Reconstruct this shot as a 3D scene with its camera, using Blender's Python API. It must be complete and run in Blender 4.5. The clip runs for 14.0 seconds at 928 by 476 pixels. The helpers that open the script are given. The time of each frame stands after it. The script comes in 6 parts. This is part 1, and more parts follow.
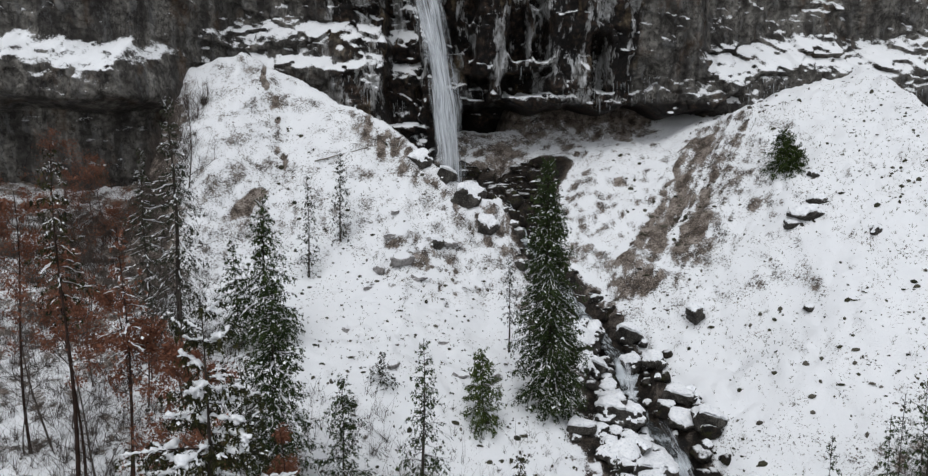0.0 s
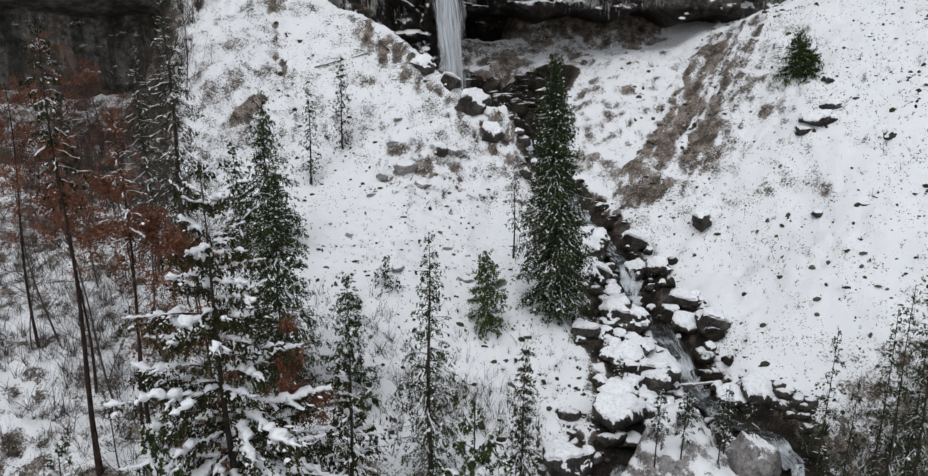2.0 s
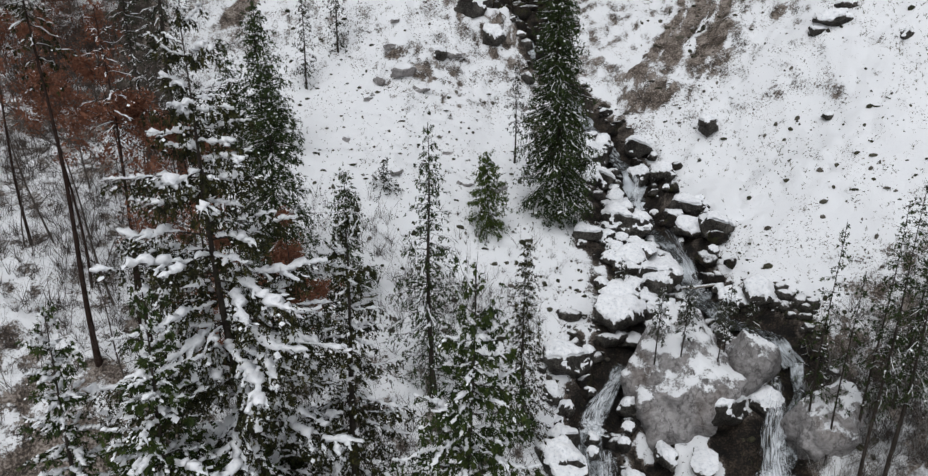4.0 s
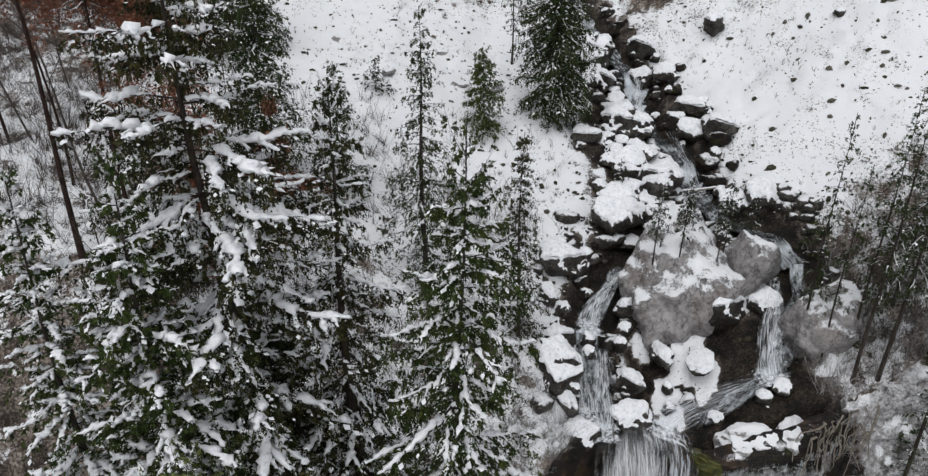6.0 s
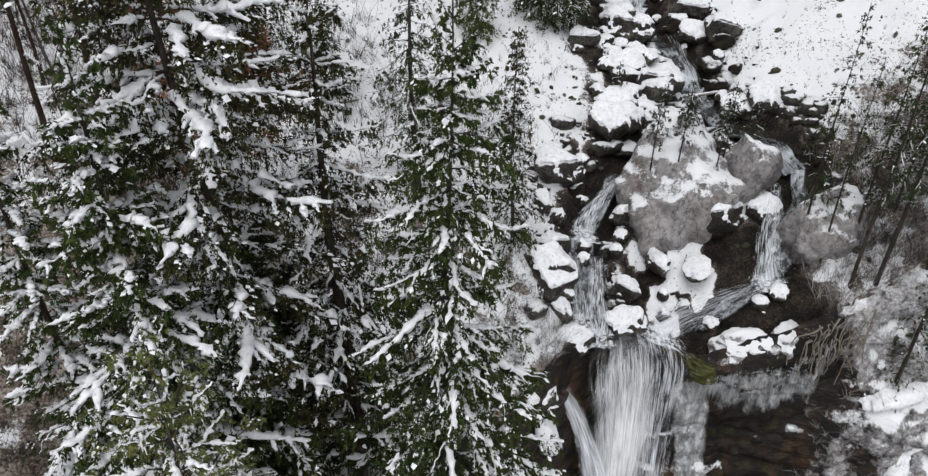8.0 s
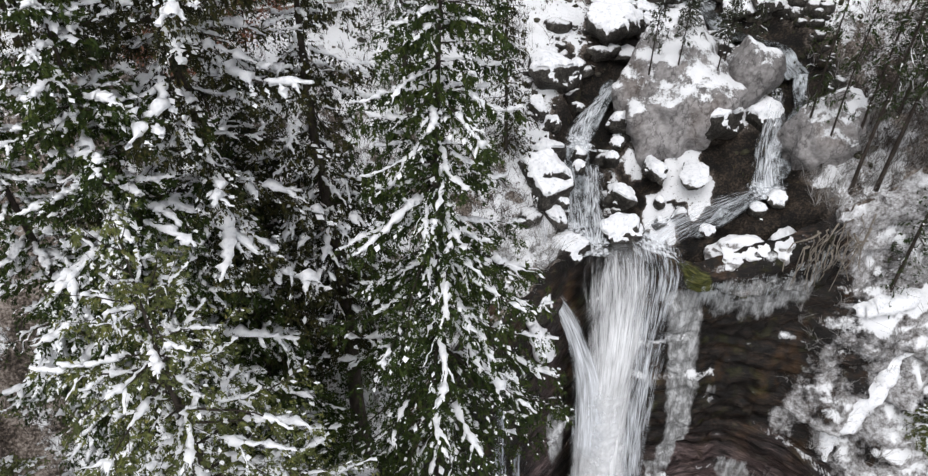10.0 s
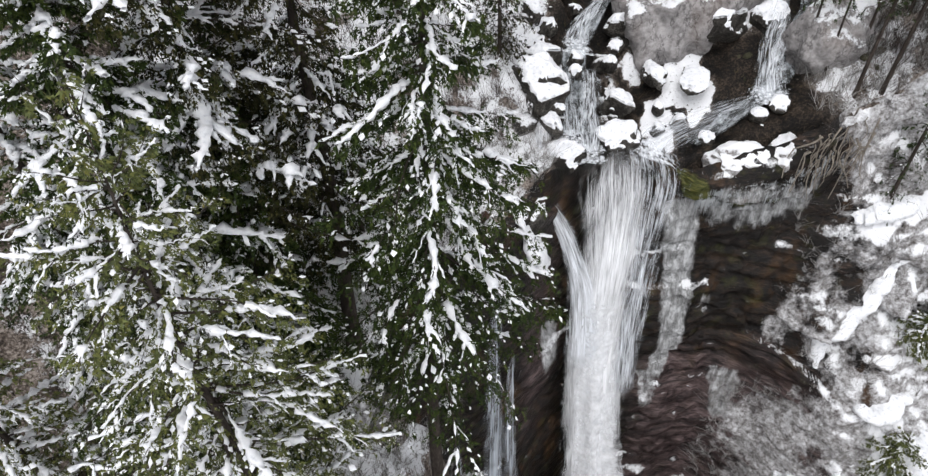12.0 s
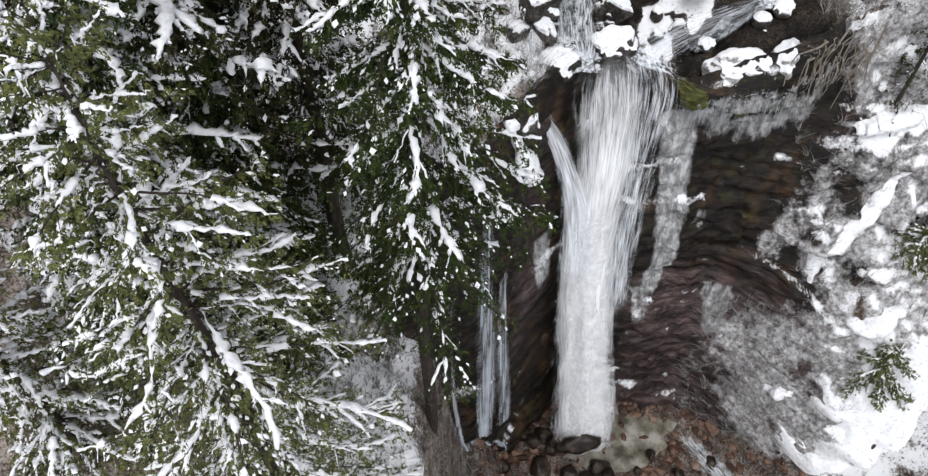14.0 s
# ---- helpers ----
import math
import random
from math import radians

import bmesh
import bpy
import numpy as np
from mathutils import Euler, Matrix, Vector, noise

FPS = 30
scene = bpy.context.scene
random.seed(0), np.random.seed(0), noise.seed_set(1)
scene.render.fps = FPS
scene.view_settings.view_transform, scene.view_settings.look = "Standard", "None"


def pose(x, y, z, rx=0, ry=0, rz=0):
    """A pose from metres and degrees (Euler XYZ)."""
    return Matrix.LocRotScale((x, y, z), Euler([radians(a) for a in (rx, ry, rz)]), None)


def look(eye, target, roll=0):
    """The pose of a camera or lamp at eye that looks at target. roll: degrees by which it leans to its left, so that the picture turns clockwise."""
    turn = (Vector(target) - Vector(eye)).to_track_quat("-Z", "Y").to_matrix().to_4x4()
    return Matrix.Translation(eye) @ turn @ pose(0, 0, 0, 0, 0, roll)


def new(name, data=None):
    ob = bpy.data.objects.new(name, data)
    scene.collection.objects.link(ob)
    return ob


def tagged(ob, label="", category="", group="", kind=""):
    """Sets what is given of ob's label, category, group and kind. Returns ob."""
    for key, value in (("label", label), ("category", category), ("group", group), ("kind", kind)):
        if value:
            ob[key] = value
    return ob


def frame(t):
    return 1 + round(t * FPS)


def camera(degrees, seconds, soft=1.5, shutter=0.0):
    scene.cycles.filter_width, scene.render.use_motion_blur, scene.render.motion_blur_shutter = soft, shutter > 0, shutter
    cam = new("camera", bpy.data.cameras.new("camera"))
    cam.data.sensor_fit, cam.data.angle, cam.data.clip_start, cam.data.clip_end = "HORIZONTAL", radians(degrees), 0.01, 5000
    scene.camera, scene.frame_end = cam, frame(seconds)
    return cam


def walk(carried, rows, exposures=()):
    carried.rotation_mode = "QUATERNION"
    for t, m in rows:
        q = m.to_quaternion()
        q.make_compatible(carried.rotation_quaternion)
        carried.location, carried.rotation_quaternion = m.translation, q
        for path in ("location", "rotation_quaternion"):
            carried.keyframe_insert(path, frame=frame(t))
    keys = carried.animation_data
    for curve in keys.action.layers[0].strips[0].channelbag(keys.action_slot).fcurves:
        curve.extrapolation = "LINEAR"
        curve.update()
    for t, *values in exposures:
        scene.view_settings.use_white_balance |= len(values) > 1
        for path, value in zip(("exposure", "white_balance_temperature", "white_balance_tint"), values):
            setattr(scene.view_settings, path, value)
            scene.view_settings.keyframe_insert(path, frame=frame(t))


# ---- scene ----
# the flight: a slow descent, the view tipping down
cam = camera(66.6, 14.0, soft=1.3)
METRES, EYE, TILT, LEAN, TURN = 14.0, 60.0, -8.5, 0.0, 0.0
ROWS = [
    (0.0, 0.0, 0.0, 0.0, -0.0, 0.0, -0.0),
    (0.5, -0.006, 0.012, -0.0413, 0.06, -1.54, -0.03),
    (1.0, -0.0103, 0.0263, -0.0822, 0.12, -2.98, -0.03),
    (1.5, -0.0134, 0.0425, -0.1233, 0.15, -4.41, -0.02),
    (2.0, -0.0152, 0.0601, -0.1644, 0.19, -5.87, -0.02),
    (2.5, -0.0168, 0.0773, -0.2054, 0.18, -7.32, -0.01),
    (3.0, -0.0194, 0.0925, -0.2474, 0.2, -8.78, -0.0),
    (5.5, -0.0051, 0.1752, -0.4525, 0.05, -16.34, 0.16),
    (6.0, 0.0009, 0.1906, -0.4882, -0.01, -17.85, 0.19),
    (6.5, 0.0078, 0.2066, -0.5229, -0.11, -19.37, 0.25),
    (7.0, 0.0118, 0.2223, -0.5561, -0.21, -20.86, 0.28),
    (7.5, 0.0145, 0.2369, -0.5882, -0.33, -22.33, 0.34),
    (8.0, 0.0159, 0.2506, -0.6186, -0.46, -23.81, 0.37),
    (10.5, 0.0217, 0.2854, -0.7656, -1.28, -31.09, 0.59),
    (11.0, 0.0237, 0.2884, -0.7916, -1.41, -32.57, 0.63),
    (11.5, 0.0273, 0.2912, -0.8167, -1.54, -34.08, 0.69),
    (12.0, 0.0335, 0.2948, -0.841, -1.62, -35.6, 0.73),
    (12.5, 0.041, 0.2971, -0.8653, -1.73, -37.11, 0.78),
    (13.0, 0.0478, 0.3005, -0.8897, -1.83, -38.56, 0.84),
    (13.5, 0.0557, 0.3046, -0.9128, -1.92, -40.0, 0.89),
    (14.0, 0.0645, 0.3087, -0.9356, -1.99, -41.38, 0.95),
]
EXPOSURES = [(0.0, 0.15, 6420, 9.7), (3.0, 0.13, 6450, 10), (6.2, 0.22, 6540, 10.5), (8.0, 0.40, 6580, 11.3), (11.0, 0.74, 6600, 12), (14.0, 0.78, 6530, 11.8)]
walk(cam, [(t, pose(0, 0, EYE, TILT, LEAN, TURN) @ pose(METRES * x, METRES * y, METRES * z, 90 + pitch, roll, yaw)) for t, x, y, z, yaw, pitch, roll in ROWS], EXPOSURES)

# ---- overcast winter sky and a veiled sun ----
world = bpy.data.worlds.new("overcast_sky")
scene.world = world
world.use_nodes = True
wn, wl = world.node_tree.nodes, world.node_tree.links
bg = wn["Background"]
sky = wn.new("ShaderNodeTexSky")
sky.sky_type, sky.sun_disc = "NISHITA", False
sky.sun_elevation, sky.sun_rotation = radians(67), radians(200)
grey = wn.new("ShaderNodeHueSaturation")
grey.inputs["Saturation"].default_value = 0.14
wl.new(sky.outputs[0], grey.inputs["Color"])
wl.new(grey.outputs[0], bg.inputs["Color"])
bg.inputs["Strength"].default_value = 0.13
sun = new("sun", bpy.data.lights.new("sun", "SUN"))
sun.data.energy, sun.data.angle, sun.data.color = 0.9, radians(40), (0.965, 0.985, 1.0)
sun.matrix_world = look((0, 0, 0), (0.14, 0.36, -0.92))

# ---- noise and small tools ----
rng = np.random.default_rng(7)
TABLE = rng.random(65536)


def vnoise(x, y, z=0.0, seed=0):
    """Smooth value noise in 0..1 on arrays."""
    x, y, z = np.broadcast_arrays(np.asarray(x, float), np.asarray(y, float), np.asarray(z, float))
    xi, yi, zi = np.floor(x).astype(int), np.floor(y).astype(int), np.floor(z).astype(int)
    fx, fy, fz = x - xi, y - yi, z - zi
    fx, fy, fz = (f * f * (3 - 2 * f) for f in (fx, fy, fz))

    def at(a, b, c):
        return TABLE[((xi + a) * 73856 + (yi + b) * 19349 + (zi + c) * 83492 + seed * 7919 + ((xi + a) * (yi + b + 31)) * 17) & 65535]
    out = 0
    for a in (0, 1):
        for b in (0, 1):
            for c in (0, 1):
                out = out + at(a, b, c) * (fx if a else 1 - fx) * (fy if b else 1 - fy) * (fz if c else 1 - fz)
    return out


def fbm(x, y, z=0.0, octaves=4, seed=0):
    """Layered noise, about -1..1."""
    out, amp, total = 0, 1.0, 0.0
    x, y, z = np.asarray(x, float), np.asarray(y, float), np.asarray(z, float)
    for i in range(octaves):
        out = out + amp * (vnoise(x * 2**i + 11.3 * i, y * 2**i + 5.7 * i, z * 2**i + 3.1 * i, seed + i) * 2 - 1)
        total, amp = total + amp, amp * 0.5
    return out / total * 1.5


def step(a, b, x):
    t = np.clip((x - a) / (b - a), 0, 1)
    return t * t * (3 - 2 * t)


def mesh_of(name, verts, faces, material, smooth=True, uv=None):
    """A mesh from arrays; faces is an (n, 3) or (n, 4) array, or a list of such."""
    me = bpy.data.meshes.new(name)
    groups = faces if isinstance(faces, list) else [faces]
    groups = [np.asarray(g, np.int32) for g in groups if len(g)]
    verts = np.asarray(verts, np.float32)
    counts = np.concatenate([np.full(len(g), g.shape[1], np.int32) for g in groups])
    loops = np.concatenate([g.ravel() for g in groups])
    me.vertices.add(len(verts))
    me.vertices.foreach_set("co", verts.ravel())
    me.loops.add(len(loops))
    me.loops.foreach_set("vertex_index", loops)
    me.polygons.add(len(counts))
    me.polygons.foreach_set("loop_start", np.concatenate([[0], np.cumsum(counts)[:-1]]).astype(np.int32))
    if uv is not None:
        layer = me.uv_layers.new(name="flow")
        layer.data.foreach_set("uv", np.asarray(uv, np.float32)[loops].ravel())
    me.polygons.foreach_set("use_smooth", np.full(len(counts), smooth))
    me.update(calc_edges=True)
    me.materials.append(material)
    return me


def part(name, me, parent=None, label="", at=None):
    """Links a mesh as one object, under a thing or part where one is given."""
    ob = new(name, me)
    if parent is not None:
        ob.parent = parent
    if at is not None:
        ob.matrix_basis = at
    if label:
        tagged(ob, label)
    return ob


def grid_faces(nu, nv):
    i = np.arange(nu * nv).reshape(nu, nv)
    return np.stack([i[:-1, :-1], i[1:, :-1], i[1:, 1:], i[:-1, 1:]], -1).reshape(-1, 4)


def tubes(paths, radii, sides=4, flat=1.0):
    """Many tubes in one: paths (n, k, 3), radii (n, k); flat below 1 makes them wider than high. Returns verts and quads."""
    paths, radii = np.asarray(paths, float), np.asarray(radii, float)
    n, k, _ = paths.shape
    d = np.gradient(paths, axis=1)
    d /= np.linalg.norm(d, axis=2, keepdims=True) + 1e-9
    up = np.where(np.abs(d[..., 2:3]) > 0.9, np.array([1.0, 0, 0]), np.array([0, 0, 1.0]))
    a = np.cross(d, up)
    a /= np.linalg.norm(a, axis=2, keepdims=True) + 1e-9
    b = np.cross(a, d)
    ang = np.arange(sides) / sides * 2 * np.pi
    v = paths[:, :, None] + radii[:, :, None, None] * (np.cos(ang)[:, None] * a[:, :, None] + flat * np.sin(ang)[:, None] * b[:, :, None])
    idx = np.arange(n * k * sides).reshape(n, k, sides)
    nxt = np.roll(idx, -1, axis=2)
    f = np.stack([idx[:, :-1], nxt[:, :-1], nxt[:, 1:], idx[:, 1:]], -1).reshape(-1, 4)
    return v.reshape(-1, 3), f


# ---- materials ----
def material(name, rough=0.8):
    m = bpy.data.materials.new(name)
    m.use_nodes = True
    n, l = m.node_tree.nodes, m.node_tree.links
    b = n["Principled BSDF"]
    b.inputs["Roughness"].default_value = rough
    b.inputs["Specular IOR Level"].default_value = 0.18
    return m, n, l, b


def noise_node(n, l, scale, detail=4.0, coords=None, stretch=None, rough=0.6):
    t = n.new("ShaderNodeTexNoise")
    t.inputs["Scale"].default_value, t.inputs["Detail"].default_value, t.inputs["Roughness"].default_value = scale, detail, rough
    if coords is None:
        coords = n.new("ShaderNodeNewGeometry").outputs["Position"]
    if stretch:
        mp = n.new("ShaderNodeMapping")
        mp.inputs["Scale"].default_value = stretch
        l.new(coords, mp.inputs["Vector"])
        coords = mp.outputs[0]
    l.new(coords, t.inputs["Vector"])
    return t.outputs["Fac"]


def ramp(n, l, fac, stops):
    r = n.new("ShaderNodeValToRGB")
    e = r.color_ramp.elements
    while len(e) < len(stops):
        e.new(0.5)
    for el, (p, c) in zip(e, stops):
        el.position = p
        el.color = (*c, 1) if isinstance(c, tuple) else (c, c, c, 1)
    l.new(fac, r.inputs[0])
    return r.outputs[0]


def mix(n, l, fac, a, b):
    m = n.new("ShaderNodeMix")
    m.data_type = "RGBA"
    for s, v in ((m.inputs[0], fac), (m.inputs[6], a), (m.inputs[7], b)):
        if isinstance(v, (int, float)):
            s.default_value = v
        elif isinstance(v, tuple):
            s.default_value = (*v, 1)
        else:
            l.new(v, s)
    return m.outputs[2]


def calc(n, l, op, a, b=0.0, c=0.0, clamp=False):
    m = n.new("ShaderNodeMath")
    m.operation, m.use_clamp = op, clamp
    for s, v in zip(m.inputs, (a, b, c)):
        if isinstance(v, (int, float)):
            s.default_value = v
        else:
            l.new(v, s)
    return m.outputs[0]


def bump(n, l, b, height, strength=0.5, distance=0.1):
    k = n.new("ShaderNodeBump")
    k.inputs["Strength"].default_value, k.inputs["Distance"].default_value = strength, distance
    l.new(height, k.inputs["Height"])
    l.new(k.outputs[0], b.inputs["Normal"])


def slope_of(n, l):
    g = n.new("ShaderNodeNewGeometry")
    s = n.new("ShaderNodeSeparateXYZ")
    l.new(g.outputs["Normal"], s.inputs[0])
    return s.outputs["Z"]


SNOW = ((0.83, 0.845, 0.87), (0.94, 0.945, 0.955))


def rock_stops(tone):
    return {"pale": [(0.34, (0.11, 0.102, 0.10)), (0.48, (0.29, 0.275, 0.27)), (0.62, (0.47, 0.45, 0.445))],
            "rimed": [(0.36, (0.10, 0.095, 0.09)), (0.46, (0.28, 0.27, 0.265)), (0.58, (0.52, 0.515, 0.52))],
            "grey": [(0.36, (0.020, 0.018, 0.016)), (0.48, (0.105, 0.098, 0.088)), (0.62, (0.25, 0.238, 0.215))],
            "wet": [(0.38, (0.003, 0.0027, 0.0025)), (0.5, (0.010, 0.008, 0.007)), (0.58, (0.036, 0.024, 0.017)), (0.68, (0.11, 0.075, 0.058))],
            "ochre": [(0.38, (0.012, 0.009, 0.006)), (0.5, (0.06, 0.044, 0.028)), (0.63, (0.19, 0.15, 0.10))],
            "bed": [(0.45, (0.004, 0.0035, 0.003)), (0.52, (0.016, 0.012, 0.009)), (0.59, (0.045, 0.033, 0.023)), (0.68, (0.11, 0.088, 0.066))],
            "stone": [(0.38, (0.008, 0.007, 0.006)), (0.5, (0.040, 0.036, 0.031)), (0.64, (0.14, 0.13, 0.115))],
            "earth": [(0.42, (0.030, 0.023, 0.018)), (0.5, (0.14, 0.112, 0.092)), (0.58, (0.35, 0.305, 0.27))]}[tone]


def snowy(name, tone="grey", cover=0.62, width=0.25, patch=0.25, scale=0.6, streaks=0.0, ochre=0.0, moss=0.0, ice=0.0, masks=False, wet_zone=None, cracks=0.0, grainy=1.0, walled=False, bedded=False, smooth_rock=False):
    """Rock or earth that carries snow wherever it faces up enough, broken up by patches."""
    m, n, l, b = material(name, 0.85)
    big = noise_node(n, l, scale, 6, stretch=(0.4, 0.4, 1.6) if bedded else None)
    fine = noise_node(n, l, scale * (6 if smooth_rock else 9), 7, stretch=(0.22, 0.22, 1.5) if bedded else None)
    grain = calc(n, l, "ADD", calc(n, l, "MULTIPLY", big, 0.45), calc(n, l, "MULTIPLY", fine, 0.55))
    rock = ramp(n, l, grain, rock_stops(tone))
    if cracks:
        c = noise_node(n, l, 0.5, 9, stretch=(1, 1, 0.55), rough=0.62)
        c = calc(n, l, "ABSOLUTE", calc(n, l, "SUBTRACT", c, 0.5))
        line = ramp(n, l, c, [(0.0, 1.0), (0.018, 0.0)])
        rock = mix(n, l, calc(n, l, "MULTIPLY", line, cracks), rock, (0.008, 0.007, 0.006))
    if streaks:
        dark = ramp(n, l, noise_node(n, l, 0.5, 5, stretch=(1, 1, 0.12)), [(0.42, 1.0), (0.6, 0.0)])
        rock = mix(n, l, calc(n, l, "MULTIPLY", dark, streaks), rock, (0.014, 0.012, 0.011))
    if ochre:
        o = ramp(n, l, noise_node(n, l, 0.35, 5, stretch=(1, 1, 0.5)), [(0.55, 0.0), (0.68, 1.0)])
        rock = mix(n, l, calc(n, l, "MULTIPLY", o, ochre), rock, (0.19, 0.095, 0.035))
    if moss:
        o = ramp(n, l, noise_node(n, l, 0.9, 5), [(0.55, 0.0), (0.66, 1.0)])
        rock = mix(n, l, calc(n, l, "MULTIPLY", o, moss), rock, (0.055, 0.06, 0.012))
    if ice:
        o = ramp(n, l, noise_node(n, l, 0.8, 9, stretch=(1, 1, 0.22), rough=0.74), [(0.54, 0.0), (0.58, 1.0)])
        rock = mix(n, l, calc(n, l, "MULTIPLY", o, ice), rock, (0.36, 0.37, 0.38))
    if wet_zone:
        # seepage round the fall blackens the rock and hangs it with ice
        g = n.new("ShaderNodeSeparateXYZ")
        l.new(n.new("ShaderNodeNewGeometry").outputs["Position"], g.inputs[0])
        w = noise_node(n, l, 0.16, 4, stretch=(1, 1, 0.25))
        px = calc(n, l, "MULTIPLY_ADD", w, 26.0, calc(n, l, "SUBTRACT", g.outputs["X"], 13.0))
        zone = calc(n, l, "MULTIPLY", calc(n, l, "MULTIPLY", calc(n, l, "SUBTRACT", px, wet_zone[0]), 0.3, clamp=True),
                    calc(n, l, "MULTIPLY", calc(n, l, "SUBTRACT", wet_zone[1], px), 0.3, clamp=True))
        blocky = ramp(n, l, noise_node(n, l, 0.33, 4, stretch=(1, 1, 0.4)), [(0.56, 1.0), (0.64, 0.0)])
        black = mix(n, l, blocky, ramp(n, l, grain, rock_stops("ochre")), ramp(n, l, grain, rock_stops("wet")))
        frozen = ramp(n, l, noise_node(n, l, 0.42, 10, stretch=(1, 0.2, 0.30), rough=0.72), [(0.53, 0.0), (0.56, 1.0)])
        black = mix(n, l, calc(n, l, "MULTIPLY", frozen, 0.85), black, ramp(n, l, noise_node(n, l, 1.6, 7, stretch=(1, 1, 0.2), rough=0.7), [(0.38, (0.09, 0.088, 0.08)), (0.5, (0.32, 0.32, 0.315)), (0.64, (0.66, 0.67, 0.68))]))
        rock = mix(n, l, zone, rock, black)
        # wet stone under the long overhang, blackened further to paint in the cave's shade
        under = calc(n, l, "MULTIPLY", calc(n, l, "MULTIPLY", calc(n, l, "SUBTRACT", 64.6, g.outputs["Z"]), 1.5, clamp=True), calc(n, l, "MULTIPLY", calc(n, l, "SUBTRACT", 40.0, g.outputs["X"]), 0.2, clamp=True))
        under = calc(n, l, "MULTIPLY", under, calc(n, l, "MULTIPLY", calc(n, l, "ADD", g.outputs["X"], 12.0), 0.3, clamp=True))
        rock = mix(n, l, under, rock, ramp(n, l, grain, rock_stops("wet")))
    bare = 0.0
    if walled:
        # dry rimed stretches, frozen seepage, and paler red-brown beds lower down
        at = {}
        for key in ("rime", "ice", "brown", "moss"):
            at[key] = n.new("ShaderNodeAttribute")
            at[key].attribute_name = key
        w = noise_node(n, l, 0.9, 8, rough=0.7)
        beds = ramp(n, l, grain, [(0.40, (0.009, 0.006, 0.006)), (0.48, (0.046, 0.031, 0.030)), (0.56, (0.11, 0.078, 0.076)), (0.68, (0.20, 0.155, 0.15))])
        rock = mix(n, l, calc(n, l, "MULTIPLY", at["brown"].outputs["Fac"], 1.0, clamp=True), rock, beds)
        joints = ramp(n, l, noise_node(n, l, 1.0, 6, stretch=(0.035, 0.012, 1.9), rough=0.7), [(0.40, 1.0), (0.47, 0.0)])
        rock = mix(n, l, calc(n, l, "MULTIPLY", joints, 0.65), rock, (0.004, 0.0035, 0.003))
        wv = noise_node(n, l, 1.5, 8, stretch=(1, 1, 0.2), rough=0.72)
        icy = calc(n, l, "MULTIPLY_ADD", calc(n, l, "ADD", at["ice"].outputs["Fac"], calc(n, l, "MULTIPLY_ADD", wv, 2.0, -1.0)), 2.2, -0.75, clamp=True)
        sheen = ramp(n, l, noise_node(n, l, 2.6, 7, stretch=(1, 1, 0.12), rough=0.7), [(0.36, (0.13, 0.13, 0.128)), (0.5, (0.36, 0.365, 0.365)), (0.64, (0.66, 0.67, 0.68))])
        rock = mix(n, l, calc(n, l, "MULTIPLY", icy, 0.9), rock, sheen)
        green = calc(n, l, "MULTIPLY_ADD", calc(n, l, "ADD", at["moss"].outputs["Fac"], calc(n, l, "MULTIPLY_ADD", w, 2.0, -1.0)), 3.0, -1.2, clamp=True)
        rock = mix(n, l, green, rock, ramp(n, l, fine, [(0.35, (0.012, 0.014, 0.004)), (0.5, (0.05, 0.056, 0.012)), (0.65, (0.12, 0.115, 0.035))]))
        dry = calc(n, l, "MULTIPLY_ADD", calc(n, l, "ADD", at["rime"].outputs["Fac"], calc(n, l, "MULTIPLY_ADD", w, 2.0, -1.0)), 3.0, -1.0, clamp=True)
        rime = ramp(n, l, noise_node(n, l, 2.6, 11, rough=0.80), [(0.38, (0.075, 0.064, 0.060)), (0.46, (0.26, 0.25, 0.245)), (0.54, (0.48, 0.475, 0.48)), (0.63, (0.74, 0.75, 0.77))])
        rock = mix(n, l, dry, rock, rime)
        bare = calc(n, l, "MULTIPLY", dry, -0.14)
    if masks:
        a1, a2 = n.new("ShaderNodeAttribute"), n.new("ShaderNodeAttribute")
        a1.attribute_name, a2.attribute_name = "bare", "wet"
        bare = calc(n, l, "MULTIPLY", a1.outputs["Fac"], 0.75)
        # wet bed tone; in the upper basin it also paints the deep shade
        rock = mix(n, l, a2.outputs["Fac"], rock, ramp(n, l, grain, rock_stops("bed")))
    if masks:
        # blades, twigs and grit that show through thin snow
        dots = ramp(n, l, noise_node(n, l, 5.0, 5, rough=0.7), [(0.55, 0.0), (0.64, 1.0)])
        where = ramp(n, l, noise_node(n, l, 0.3, 6, rough=0.7), [(0.44, 0.0), (0.60, 1.0)])
        bare = calc(n, l, "ADD", bare, calc(n, l, "MULTIPLY", calc(n, l, "MULTIPLY", dots, where), 0.55))
    up = slope_of(n, l)
    p1 = noise_node(n, l, 0.7 * grainy, 7, rough=0.7)
    p2 = noise_node(n, l, 4.0 * grainy, 4, rough=0.7)
    pp = calc(n, l, "ADD", calc(n, l, "MULTIPLY_ADD", p1, patch * 2.4, -patch * 1.2), calc(n, l, "MULTIPLY_ADD", p2, patch * 1.6, -patch * 0.8))
    if masks:
        pp = calc(n, l, "ADD", pp, calc(n, l, "MULTIPLY_ADD", noise_node(n, l, 9.0, 5, rough=0.75), 0.7, -0.35))
    amount = calc(n, l, "DIVIDE", calc(n, l, "SUBTRACT", calc(n, l, "SUBTRACT", calc(n, l, "ADD", up, pp), bare), cover - width / 2), width, clamp=True)
    white = mix(n, l, noise_node(n, l, 0.3, 4), SNOW[0], SNOW[1])
    l.new(mix(n, l, amount, rock, white), b.inputs["Base Color"])
